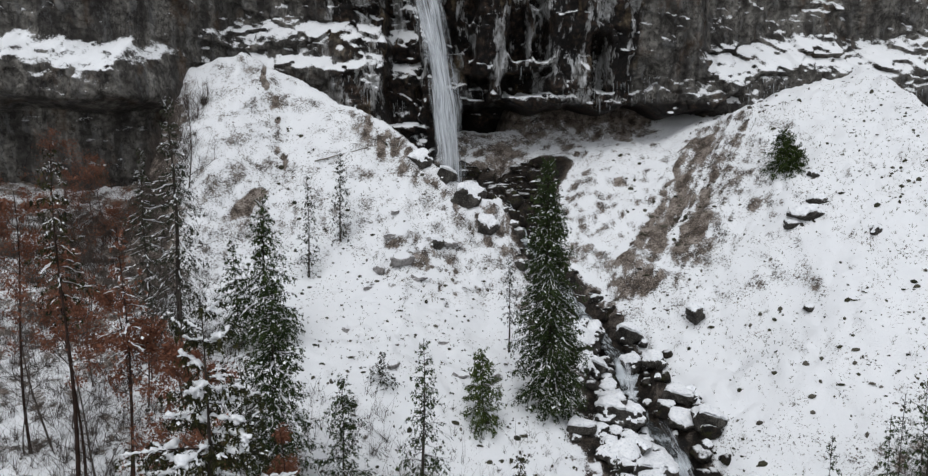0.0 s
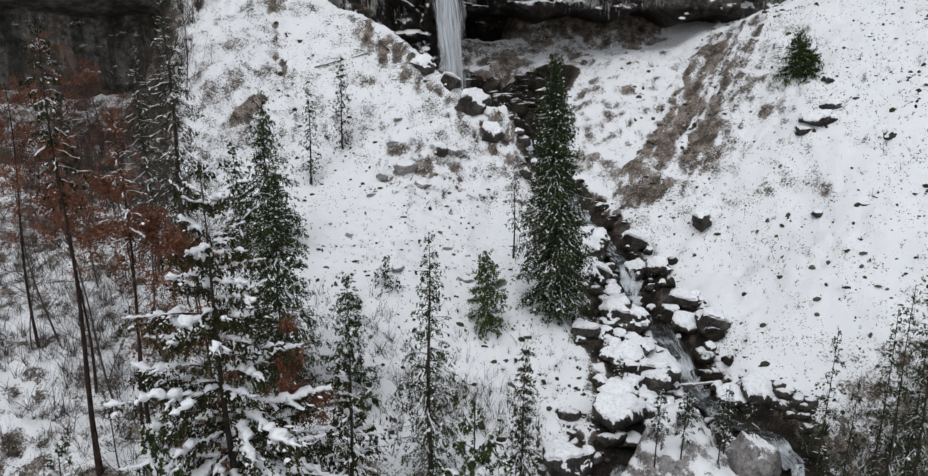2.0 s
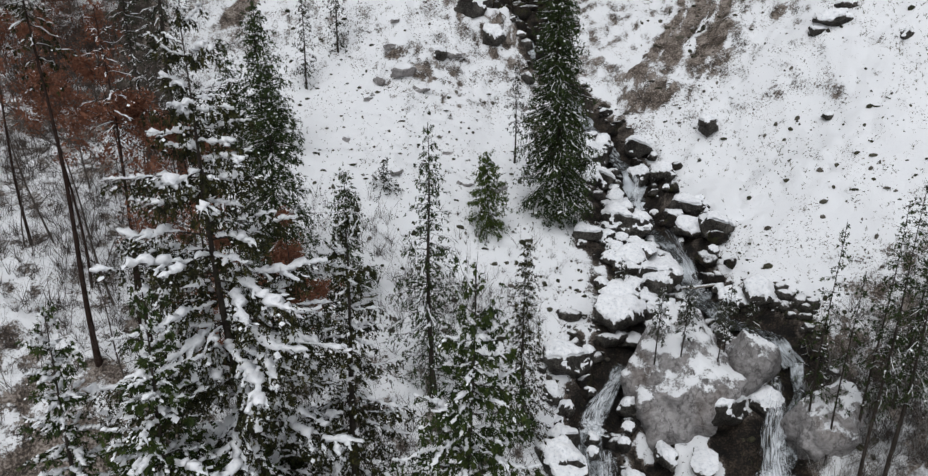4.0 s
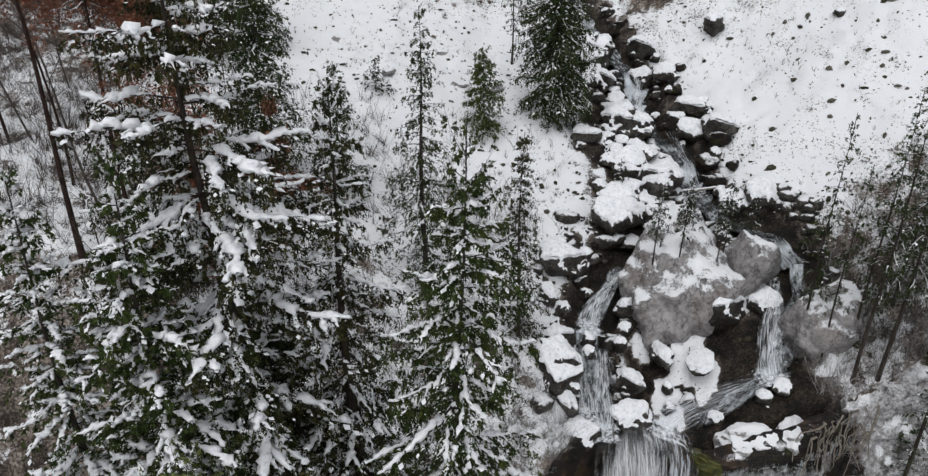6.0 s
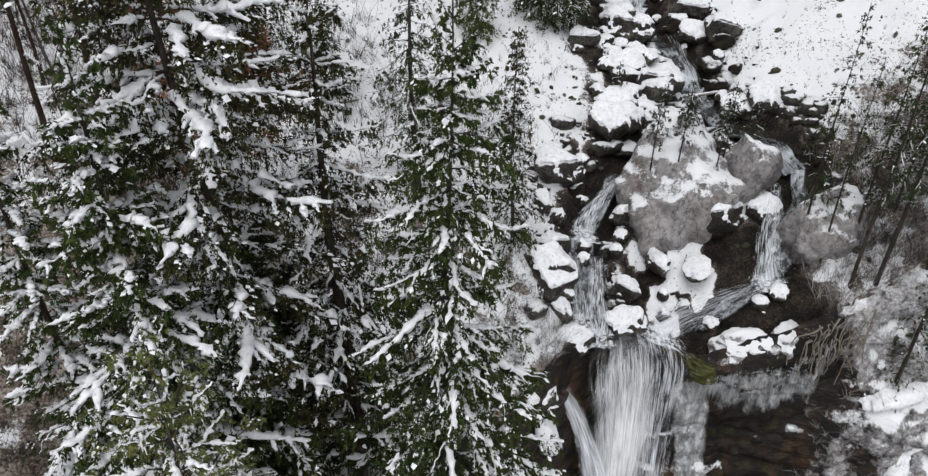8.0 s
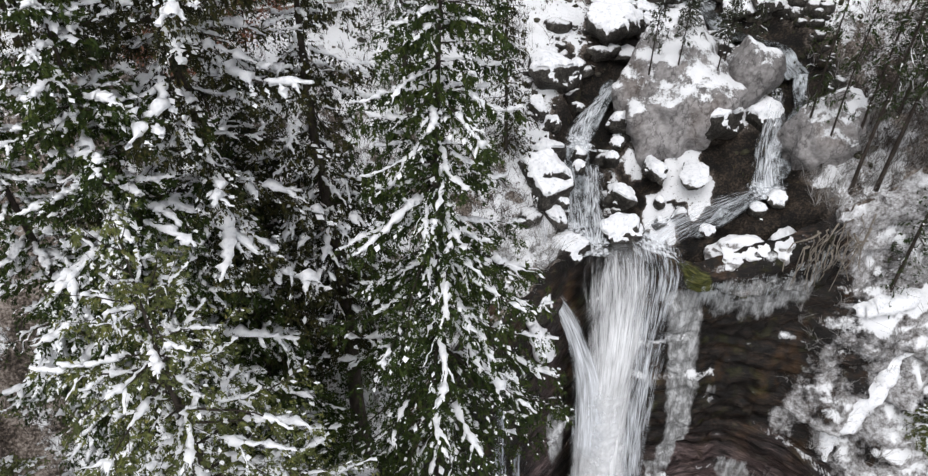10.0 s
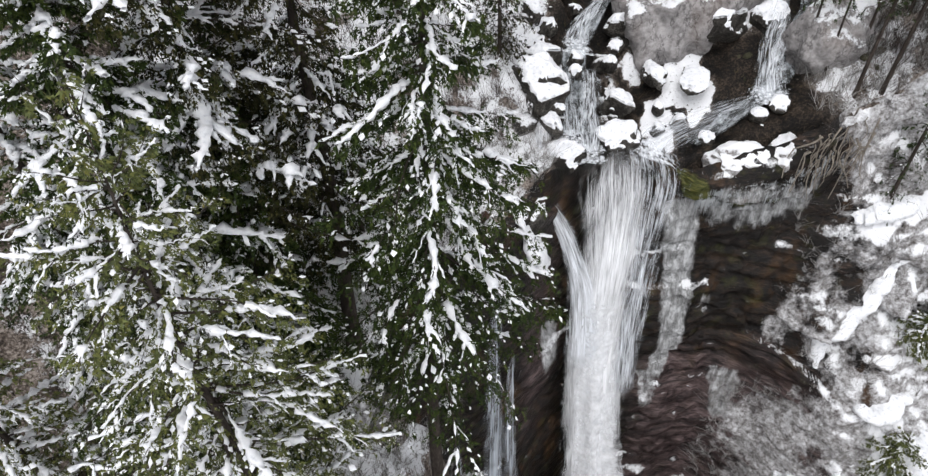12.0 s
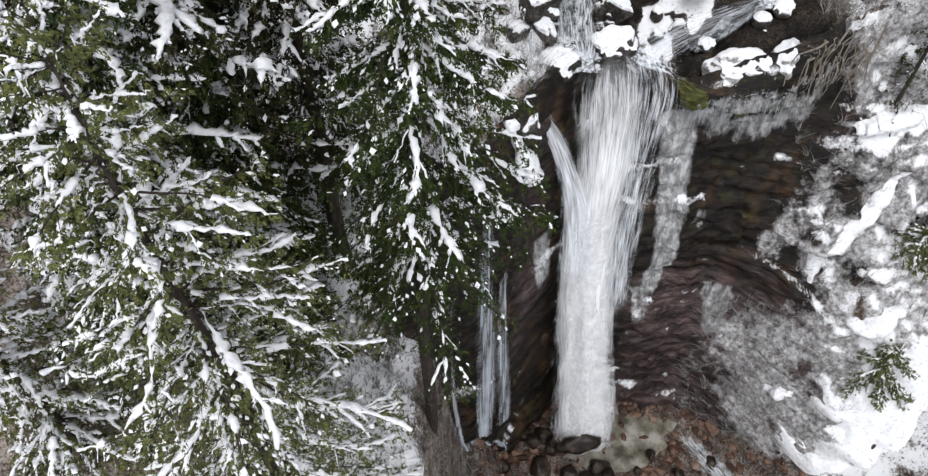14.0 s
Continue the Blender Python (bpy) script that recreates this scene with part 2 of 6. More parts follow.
    l.new(calc(n, l, "MULTIPLY_ADD", amount, 0.25, 0.6 if tone != "wet" else 0.3), b.inputs["Roughness"])
    coarse = calc(n, l, "MULTIPLY", fine, 0.6)
    if walled:
        coarse = calc(n, l, "MULTIPLY", coarse, calc(n, l, "SUBTRACT", 1.0, dry))
    h = calc(n, l, "ADD", calc(n, l, "MULTIPLY_ADD", p1, 1.2, coarse), calc(n, l, "MULTIPLY", amount, 0.5))
    bump(n, l, b, h, 0.7, 0.25)
    return m


def plain(name, stops, scale=3.0, rough=0.8, bumpy=0.3, island=False, stretch=None):
    """A mottled surface; with island, each loose piece takes its own shade."""
    m, n, l, b = material(name, rough)
    f = noise_node(n, l, scale, 5, stretch=stretch)
    if island:
        g = n.new("ShaderNodeNewGeometry")
        f2 = calc(n, l, "MULTIPLY_ADD", g.outputs["Random Per Island"], 0.35, 0.0)
        f = calc(n, l, "ADD", f2, calc(n, l, "MULTIPLY", f, 0.65))
    l.new(ramp(n, l, f, stops), b.inputs["Base Color"])
    if bumpy:
        bump(n, l, b, f, bumpy, 0.05)
    return m


def water_white(name, density, scale=(5.0, 0.22), tint=(0.90, 0.935, 0.975), gather=0.012, thread=1.8, broad=1.2, blur=0.0):
    """Falling water: white threads drawn out along the flow, with clear gaps between."""
    m, n, l, b = material(name, 0.35)
    uv = n.new("ShaderNodeUVMap")
    uv.uv_map = "flow"
    f1 = noise_node(n, l, 1.0, 6, coords=uv.outputs[0], stretch=(scale[0], scale[1], 1), rough=0.65)
    f2 = noise_node(n, l, 1.0, 3, coords=uv.outputs[0], stretch=(scale[0] * 0.14, scale[1] * 0.6, 1))
    s = n.new("ShaderNodeSeparateXYZ")
    l.new(uv.outputs[0], s.inputs[0])
    edge = n.new("ShaderNodeUVMap")
    edge.uv_map = "side"
    e = n.new("ShaderNodeSeparateXYZ")
    l.new(edge.outputs[0], e.inputs[0])
    # the threads blur together further down
    sharp = calc(n, l, "MULTIPLY_ADD", calc(n, l, "MINIMUM", s.outputs["Y"], 18.0), -blur, 1.0)
    f3 = noise_node(n, l, 1.0, 4, coords=uv.outputs[0], stretch=(scale[0] * 0.45, scale[1] * 1.4, 1))
    fac = calc(n, l, "ADD", calc(n, l, "MULTIPLY", calc(n, l, "MULTIPLY_ADD", f1, thread, -thread / 2), sharp), calc(n, l, "ADD", calc(n, l, "MULTIPLY_ADD", f2, broad, -broad / 2), calc(n, l, "MULTIPLY_ADD", f3, 0.9, -0.45)))
    rim = calc(n, l, "MULTIPLY", calc(n, l, "MULTIPLY_ADD", e.outputs["X"], 1.7, -0.95), 1.0)
    a = calc(n, l, "ADD", calc(n, l, "ADD", fac, rim), calc(n, l, "MULTIPLY_ADD", calc(n, l, "MINIMUM", s.outputs["Y"], 16.0), gather, density - 0.65))
    a = calc(n, l, "MULTIPLY", calc(n, l, "MULTIPLY", a, 1.0, clamp=True), calc(n, l, "MINIMUM", calc(n, l, "MULTIPLY", e.outputs["Y"], 2.0), 1.0))
    b.inputs["Base Color"].default_value = (*tint, 1)
    l.new(calc(n, l, "MULTIPLY", a, 0.96), b.inputs["Alpha"])
    bump(n, l, b, f1, 0.4 if blur == 0 else 0.15, 0.1)
    return m


M_GROUND = snowy("snowy_hillside", "earth", cover=0.52, width=0.10, patch=0.34, scale=0.8, masks=True)
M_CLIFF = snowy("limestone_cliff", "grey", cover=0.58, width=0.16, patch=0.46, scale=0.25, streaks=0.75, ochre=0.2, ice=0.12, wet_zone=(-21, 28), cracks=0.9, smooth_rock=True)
M_WET = snowy("wet_dark_cliff", "wet", cover=0.82, width=0.15, patch=0.24, scale=0.9, streaks=0.25, ochre=0.28, moss=0.3, cracks=0.8, walled=True, bedded=True)
M_GIANT = snowy("grey_boulder_limestone", "pale", cover=0.66, width=0.14, patch=0.56, scale=0.5, streaks=0.2, ochre=0.15, cracks=0.6, smooth_rock=True, grainy=1.8)
M_LEDGE = snowy("rimed_ledge_rock", "rimed", cover=0.40, width=0.16, patch=0.50, scale=0.8, ochre=0.15, cracks=0.4)
M_COBBLE = snowy("snowy_cobble_rock", "stone", cover=0.74, width=0.14, patch=0.40, scale=1.6)
M_BOULDER = snowy("stream_boulder_rock", "stone", cover=0.66, width=0.10, patch=0.34, scale=0.9, cracks=0.7)
M_DARKSTONE = snowy("wet_stream_stone", "bed", cover=0.92, width=0.12, patch=0.2, scale=1.5, moss=0.5)
M_FOOTSTONE = plain("black_wet_stone", [(0.3, (0.006, 0.005, 0.004)), (0.5, (0.020, 0.014, 0.011)), (0.62, (0.045, 0.036, 0.022)), (0.78, (0.14, 0.115, 0.10))], 1.3, 0.3, 0.5)
M_WETSTONE = plain("gorge_rubble", [(0.15, (0.016, 0.010, 0.008)), (0.4, (0.075, 0.040, 0.027)), (0.62, (0.18, 0.11, 0.078)), (0.85, (0.34, 0.28, 0.23))], 1.1, 0.5, 0.5, island=True)
M_SCREE = plain("loose_stones", [(0.2, (0.03, 0.027, 0.022)), (0.5, (0.09, 0.08, 0.065)), (0.85, (0.20, 0.185, 0.16))], 2.0, 0.9, 0.3, island=True)
M_GRASS = plain("withered_grass", [(0.2, (0.035, 0.03, 0.015)), (0.6, (0.10, 0.085, 0.04)), (0.9, (0.20, 0.17, 0.10))], 2.0, 0.9, 0, island=True)
M_FROST = plain("frosted_twigs", [(0.2, (0.1170, 0.1105, 0.1040)), (0.6, (0.3640, 0.3510, 0.3380)), (0.9, (0.8060, 0.8060, 0.8190))], 2.0, 0.9, 0, island=True)
M_SNOW = plain("fresh_snow", [(0.30, (0.58, 0.60, 0.63)), (0.44, SNOW[0]), (0.66, SNOW[1])], 4.0, 0.85, 0.7)
M_BARK = plain("dark_bark", [(0.3, (0.0176, 0.0136, 0.0112)), (0.55, (0.0480, 0.0384, 0.0320)), (0.8, (0.1040, 0.0880, 0.0760))], 6, 0.9, 0.6, stretch=(1, 1, 0.3))
M_REDBARK = plain("reddish_bark", [(0.3, (0.0150, 0.0084, 0.0066)), (0.6, (0.0420, 0.0252, 0.0198)), (0.85, (0.0840, 0.0600, 0.0480))], 6, 0.9, 0.6, stretch=(1, 1, 0.3))
M_NEEDLE = plain("spruce_needles", [(0.28, (0.0040, 0.0050, 0.0014)), (0.5, (0.019, 0.021, 0.0054)), (0.70, (0.0636, 0.0582, 0.0146)), (0.88, (0.1105, 0.0775, 0.0231))], 0.9, 0.65, 0, island=True)
M_NEEDLE_OLIVE = plain("olive_spruce_needles", [(0.28, (0.045, 0.053, 0.022)), (0.5, (0.110, 0.130, 0.045)), (0.70, (0.150, 0.150, 0.040)), (0.88, (0.2341, 0.1792, 0.0687))], 0.9, 0.65, 0, island=True)
M_NEEDLE_GREEN = plain("fresh_spruce_needles", [(0.28, (0.0044, 0.0085, 0.0024)), (0.5, (0.027, 0.047, 0.0090)), (0.8, (0.078, 0.096, 0.018))], 0.9, 0.65, 0, island=True)
M_NEEDLE_TALL = plain("deep_green_spruce_needles", [(0.28, (0.008, 0.014, 0.005)), (0.5, (0.026, 0.044, 0.012)), (0.70, (0.055, 0.075, 0.020)), (0.88, (0.10, 0.092, 0.03))], 0.9, 0.65, 0, island=True)
M_NEEDLE_FRESH = plain("bright_green_needles", [(0.28, (0.018, 0.032, 0.007)), (0.5, (0.050, 0.078, 0.016)), (0.8, (0.11, 0.125, 0.03))], 0.9, 0.65, 0, island=True)
M_NEEDLE_GREY = plain("frosted_needles", [(0.28, (0.0096, 0.0128, 0.0068)), (0.5, (0.0320, 0.0376, 0.0204)), (0.85, (0.1120, 0.1120, 0.0816))], 0.9, 0.7, 0, island=True)
M_RUST = plain("withered_beech_leaves", [(0.2, (0.060, 0.025, 0.016)), (0.5, (0.185, 0.074, 0.044)), (0.85, (0.33, 0.17, 0.11))], 1.2, 0.8, 0, island=True)
M_TWIG = plain("bare_twigs", [(0.2, (0.035, 0.028, 0.024)), (0.8, (0.12, 0.10, 0.088))], 3, 0.9, 0)
M_FALL = water_white("falling_white_water", 0.10, (20.0, 0.35), (0.955, 0.97, 0.99), gather=0.050, thread=2.2, broad=1.6, blur=0.045)
M_STRAND = water_white("white_water_strand", 0.25, (15.0, 0.4), (0.87, 0.905, 0.95), gather=0.03, thread=1.9)
M_MIST = water_white("hanging_spray", 0.26, (2.2, 0.9), (0.955, 0.97, 0.99), gather=0.02, thread=1.4)
M_UPFALL = water_white("distant_white_water", 0.22, (5.5, 0.16), (0.78, 0.82, 0.86), thread=2.2)
M_CASCADE = water_white("tumbling_white_water", 0.16, (16.0, 1.2), (0.86, 0.90, 0.94), gather=0.03, thread=2.2)
M_SLIDE = water_white("sliding_water", 0.04, (16.0, 0.7), (0.86, 0.90, 0.94), gather=0.03, thread=2.4)
M_VEIL = water_white("thin_water_veil", -0.04, (20.0, 0.5), (0.86, 0.90, 0.95), gather=0.03, thread=2.8, broad=1.5)
M_THIN = water_white("trickling_veil", 0.06, (7.0, 0.16), (0.72, 0.78, 0.85), gather=0.020, thread=2.2, broad=1.6, blur=0.03)
M_FOAM = water_white("churned_foam", 0.42, (4.0, 3.5), gather=0.0, thread=3.0)
M_ICE = plain("icicle_ice", [(0.3, (0.30, 0.32, 0.33)), (0.7, (0.55, 0.57, 0.58))], 2, 0.25, 0.3)

# ---- the lie of the land ----
YK = np.array([-300, -60, 0, 15, 27, 37, 44, 52, 64, 72, 80, 90, 100, 112, 140, 500.0])
XS = np.array([10, 10, 10, 11, 12, 13, 12.5, 18.5, 18.5, 17, 13.5, 6.5, 2, 0, 0, 0.0])
ZCOL = [  # east position, heights along YK; None marks the stream bed
    (-400.0, [20, 20, 26, 32, 38, 44, 46, 48, 50, 52, 56, 60, 64, 70, 110, 160]),
    (-70.0, [-14, -8, 8, 24, 33, 40, 42, 44, 46, 47, 49, 54, 58, 62, 110, 150]),
    (-40.0, [-14, -14, 4, 20, 29, 36, 37.5, 38.5, 39.5, 41, 43, 49, 55, 60, 110, 150]),
    (-22.0, [-14, -14, 0, 14, 25, 35, 36, 37.5, 39.5, 41, 44, 55, 66, 70, 110, 150]),
    (-7.0, [-14, -14, -6, 8, 19.5, 25, 29, 33, 38.5, 41, 44.5, 56, 67, 70, 110, 150]),
    (4.0, [-14, -14, -6, 6, 17, 20.5, 24.5, 29.5, 35.5, 38, 41, 52, 62, 66, 110, 150]),
    (None, [-14, -14, -6, 6, 17, 19.3, 21.2, 25.5, 31.5, 34.3, 38.5, 47.5, 51, 58, 110, 150]),
    (28.0, [-14, -14, -6, 8, 18, 21.5, 23.8, 29, 35.5, 38.5, 44, 50, 57, 61, 110, 150]),
    (39.0, [-14, -14, -4, 8, 18, 24, 30, 34.5, 41.5, 46, 51.5, 57.5, 62.5, 65, 110, 150]),
    (57.0, [-10, -8, 2, 14, 24, 33, 39, 43, 49, 53, 58, 64, 68.5, 72, 110, 150]),
    (66.0, [-8, -6, 4, 16, 26, 35, 41, 45, 50, 52.5, 54.5, 57.5, 59.8, 62, 110, 150]),
    (100.0, [0, 4, 14, 26, 36, 42, 46, 50, 53, 54.5, 56, 58, 60, 63, 110, 150]),
    (400.0, [20, 24, 34, 46, 52, 56, 58, 60, 62, 64, 66, 70, 74, 80, 110, 160]),
]


def smooth_at(y, ys, zs):
    """A soft interpolation of one column."""
    return sum(np.interp(y + o, ys, zs) for o in (-3, -1.5, 0, 1.5, 3)) / 5


def edge_y(x):
    """The brink of the lower cliff."""
    return np.interp(x, [-60, -14, -8, -5.5, -3, 0.5, 4, 7, 8.6, 10.0, 11.8, 13.4, 15.5, 20, 26, 32, 45, 70], [-80, -10, 12, 20, 25.5, 29.5, 32.2, 35.4, 36.7, 38.3, 38.6, 37.7, 37.3, 38.0, 38.2, 39.5, 42, 50])


def crest_y(x):
    return np.minimum(89.5 - 0.5 * x, 101.0)


STREAMS = [  # plan of the three runs of water: (x, y)
    [(1.5, 99), (5, 93), (9, 87), (13.5, 80.5), (16.2, 75), (17.6, 72), (16.6, 70), (18.0, 66), (19.0, 63), (19.6, 60), (20.6, 57), (22.4, 54.5), (24.8, 52.5), (26.0, 50)],
    [(26.0, 50.3), (25.4, 47.6), (23.8, 45.6), (23.0, 43.4), (21.4, 42.2), (18.6, 40.8), (15.5, 39.3), (13.0, 38.1)],
    [(12.4, 51.0), (11.2, 49.0), (9.2, 46.4), (8.9, 43.7), (8.8, 41.0), (9.2, 38.2)],
]


def path_distance(x, y, line):
    best = np.full(np.shape(x), 1e9)
    for (ax, ay), (bx, by) in zip(line[:-1], line[1:]):
        dx, dy = bx - ax, by - ay
        t = np.clip(((x - ax) * dx + (y - ay) * dy) / (dx * dx + dy * dy), 0, 1)
        best = np.minimum(best, np.hypot(x - ax - t * dx, y - ay - t * dy))
    return best


def land(x, y, rough=True):
    """Height of the ground at x, y (arrays)."""
    x, y = np.broadcast_arrays(np.asarray(x, float), np.asarray(y, float))
    xs = smooth_at(y, YK, XS)
    cols_x = [np.where(np.isnan(c), xs, c) for c in [np.nan if cx is None else cx for cx, _ in ZCOL]]
    cols_z = [smooth_at(y, YK, z) for _, z in ZCOL]
    cols_x[5] = np.minimum(cols_x[5], xs - 3.0)
    out = np.where(x <= cols_x[0], cols_z[0], cols_z[-1])
    for i in range(len(cols_x) - 1):
        t = (x - cols_x[i]) / (cols_x[i + 1] - cols_x[i])
        inside = (t >= 0) & (t <= 1)
        out = np.where(inside, cols_z[i] + (cols_z[i + 1] - cols_z[i]) * t, out)
    # the rim of the talus cone, behind which the plunge basin lies
    behind = y - crest_y(x)
    rim = step(8, 3, x) * step(-45, -39, x)
    top = np.interp(x, [-45, -42, -39, -31, -15, -7, -1.8, 4.7, 12], [60, 64.7, 69, 71, 63.5, 59.3, 54.5, 48.5, 46])
    cap = top - np.abs(np.clip(behind, -100, 0)) * 1.15
    cone = np.where(behind < 0, np.where(behind > -10, np.maximum(np.minimum(out, top), cap), np.maximum(out, cap)), np.maximum(51.5, top - behind * 1.5))
    out = np.where(rim > 0, out * (1 - rim) + cone * rim, out)
    # the pale apron of debris at the back of the overhang
    apron = np.clip(51.6 + (y - 103.0 - 0.10 * (x - 4)) * 1.02, 0, 59.8)
    out = np.where((y > 100) & (y < 130), np.maximum(out, apron * step(-8, -5, x) * step(34, 28, x)), out)
    # brink and the gorge floor below it
    e = edge_y(x)
    low = -14 + np.clip(5 - x, 0, 40) * 2.1 + np.clip(24 - y, 0, 12) * np.clip((4 - x) / 6, 0, 1) * 0.9
    low = low + np.clip(x - 23, 0, 60) * 1.15 + np.clip(x - 32, 0, 60) * 0.3 - np.clip(26 - y, 0, 40) * 0.2
    # a rimed spur that stands out below the wooded bank
    spur = np.interp(x, [-14, -7, -4, -2.7, -1.2, -0.1, 0.8, 2.2], [15, 14.5, 13.5, 11.5, 9.0, 2.5, -5, -14.5]) - np.clip(y - 25.5, 0, 20) * 2.4 - np.clip(17 - y, 0, 30) * 1.2
    low = np.maximum(np.maximum(low, -14.5), spur + 0.9 * fbm(x / 2.5, y / 2.5, 0, 3, 27))
    drop = step(1.3, -0.3, y - e)
    out = np.where(drop > 0, out * (1 - drop) + np.minimum(low, out) * drop, out)
    if rough:
        slope = step(10, 30, y)
        out = out + slope * (0.9 * fbm(x / 9, y / 9, 0, 4, 3) + 0.34 * fbm(x / 1.7, y / 1.7, 0, 4, 9) + 0.13 * (1 + 0.8 * fbm(x / 6, y / 6, 0, 2, 29)) * fbm(x / 0.8, y / 0.8, 0, 2, 19))
        across, along = x * 0.8 - y * 0.59, x * 0.59 + y * 0.8
        a = x - (19 + (y - 84) * 0.72)
        out = out + step(-1, 1, a) * step(13, 8, a) * step(78, 84, y) * step(105, 100, y) * 0.35 * fbm(across / 1.6, along / 7.0, 0, 3, 99)
        bed = step(7, 2, np.abs(x - xs)) * step(36, 40, y) * step(98, 90, y)
        out = out + bed * (0.5 - 0.3 * step(47, 44, y)) * fbm(x / 1.3, y / 1.3, 0, 3, 17)
        for line, w in zip(STREAMS, (1.5, 1.4, 1.5)):
            d = path_distance(x, y, line)
            out = out - (0.5 + 0.4 * step(56, 48, y)) * step(w * 1.9, w * 0.4, d) * step(36.5, 38.5, y)
    return out


def axis(a, b, fine, far_a, far_b):
    mid = np.arange(a, b + 1e-6, fine)
    lo = a - np.cumsum(fine * 1.25 ** np.arange(1, 60))
    hi = b + np.cumsum(fine * 1.25 ** np.arange(1, 60))
    return np.concatenate([lo[lo > far_a][::-1], mid, hi[hi < far_b]])


GX = axis(-46, 66, 0.36, -390, 390)
GY = axis(10, 110, 0.36, -290, 480)
GZ = land(GX[:, None], GY[None, :])


def ground_z(x, y):
    """Height of the built ground sheet."""
    i = np.clip(np.searchsorted(GX, x) - 1, 0, len(GX) - 2)
    j = np.clip(np.searchsorted(GY, y) - 1, 0, len(GY) - 2)
    u, v = (x - GX[i]) / (GX[i + 1] - GX[i]), (y - GY[j]) / (GY[j + 1] - GY[j])
    return GZ[i, j] * (1 - u) * (1 - v) + GZ[i + 1, j] * u * (1 - v) + GZ[i, j + 1] * (1 - u) * v + GZ[i + 1, j + 1] * u * v


gx, gy = np.meshgrid(GX, GY, indexing="ij")


def wood_edge(y):
    """East edge of the leafless wood."""
    return np.interp(y, [20, 33, 50, 70, 90], [-9, -13, -15, -26, -35])


def bare_ground(x, y):
    """Where the snow is thin: earth scars, the stream bed, the gorge floor, the forest floor; and how wet it is,
    painted shade included.
    """
    n1 = fbm(x / 3.0, y / 3.0, 0, 4, 91)
    n2 = fbm(x / 1.2, y / 2.4, 0, 3, 95)
    d = np.minimum(np.minimum(path_distance(x, y, STREAMS[0]), path_distance(x, y, STREAMS[1]) * 0.8), path_distance(x, y, STREAMS[2]) * 0.8)
    n3 = fbm(x / 0.9, y / 0.9, 0, 3, 97)
    bed = np.maximum(step(2.1, 1.2, d + 0.6 * n3), step(3.4, 1.4, d + 1.2 * n1) * step(0.05, 0.4, n3)) * step(103, 98, y)
    west = x - smooth_at(y, YK, XS)
    rubble = step(-9.5, -6.5, west + 1.5 * n1) * step(4.6, 2.4, west + 1.2 * n1) * step(48, 51, y) * step(84, 74, y) * (0.98 + 0.95 * n3)
    bed = np.maximum(bed, rubble)
    lower = step(58, 50, y) * step(36.5, 38, y) * step(7, 9, x) * step(27, 24.5, x)
    bed = np.maximum(bed, lower * step(0.02, 0.3, n3) * step(0.2, -0.2, fbm(x / 2.2, y / 2.2, 0, 2, 98) - 0.1))
    apron = step(11.5, 12.5, x) * step(25, 23.5, x) * step(47.5, 46, y) * step(36.5, 38, y)
    drift = np.minimum.reduce([np.hypot((x - cx) / rx, (y - cy) / ry) for cx, cy, rx, ry in ((14.4, 41.4, 1.0, 2.0), (16.8, 43.9, 1.5, 2.6), (13.2, 45.4, 0.8, 1.0))])
    drift = step(1.15, 0.85, drift + 0.35 * n3)
    bed = np.maximum(bed * (1 - apron), apron * (1.25 - 1.8 * drift))
    a = x - (19 + (y - 84) * 0.72) + 1.5 * n1
    n4 = fbm((x * 0.8 - y * 0.59) / 1.3, (x * 0.59 + y * 0.8) / 7.0, 0, 3, 99)
    n5 = fbm((x * 0.8 - y * 0.59) / 0.45, (x * 0.59 + y * 0.8) / 4.0, 0, 3, 103)
    scar = step(-2.4, 2.4, a + 1.2 * n3) * step(21, 5, a) * step(75, 84, y + 2 * n1) * step(107, 98, y + 2 * n1) * (0.30 + 0.22 * step(8, 1, a) + 0.08 * step(97, 88, y) + 0.20 * n4 + 0.26 * n5 + 0.16 * n3)
    scar = np.maximum(scar, 1.0 * step(1.1, 0.2, np.abs(a - 0.6)) * step(80, 83, y) * step(104, 101, y) * (0.5 + n3))
    tan = step(1.0, 0.55, np.hypot((x + 26.4 - 0.7 * (y - 85.5)) / 1.1, (y - 85.5) / 2.0) + 0.45 * n1 + 0.2 * n3) * (0.7 + 0.4 * n3)
    gully = step(0.55, 0.15, np.abs(x + 25.5 + 0.35 * (y - 96) + n1)) * step(89, 92, y) * step(103, 99, y) * step(-0.4, 0.2, n2)
    # dirty snow on the cave floor, greyed also for the overhang's shade
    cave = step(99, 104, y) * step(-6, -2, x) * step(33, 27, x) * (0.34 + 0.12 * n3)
    # wet basin rock, with the hollow's deep shade painted in as black
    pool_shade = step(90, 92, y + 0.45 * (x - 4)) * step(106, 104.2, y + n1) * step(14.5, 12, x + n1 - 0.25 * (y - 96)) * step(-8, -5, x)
    gorge = step(37.5, 36.0, y - (edge_y(x) - 37.0)) * step(-0.4, 1.4, x + 0.6 * n3) * step(30, 26, x)
    dusty = step(4, 9, x) * step(24, 16, x - 0.6 * (y - 84)) * step(80, 87, y) * step(104, 100, y) * (0.16 + 0.3 * n3 + 0.1 * n1)
    # littered wood floor, bared further so its colour carries the trees' shade
    forest = step(0, -4, x - wood_edge(y)) * step(100, 94, y) * (0.40 + 0.08 * step(-28, -40, x) + 0.16 * n1 + 0.25 * n3) + step(2, -2, x) * step(34, 30, y) * (0.22 + 0.3 * n3)
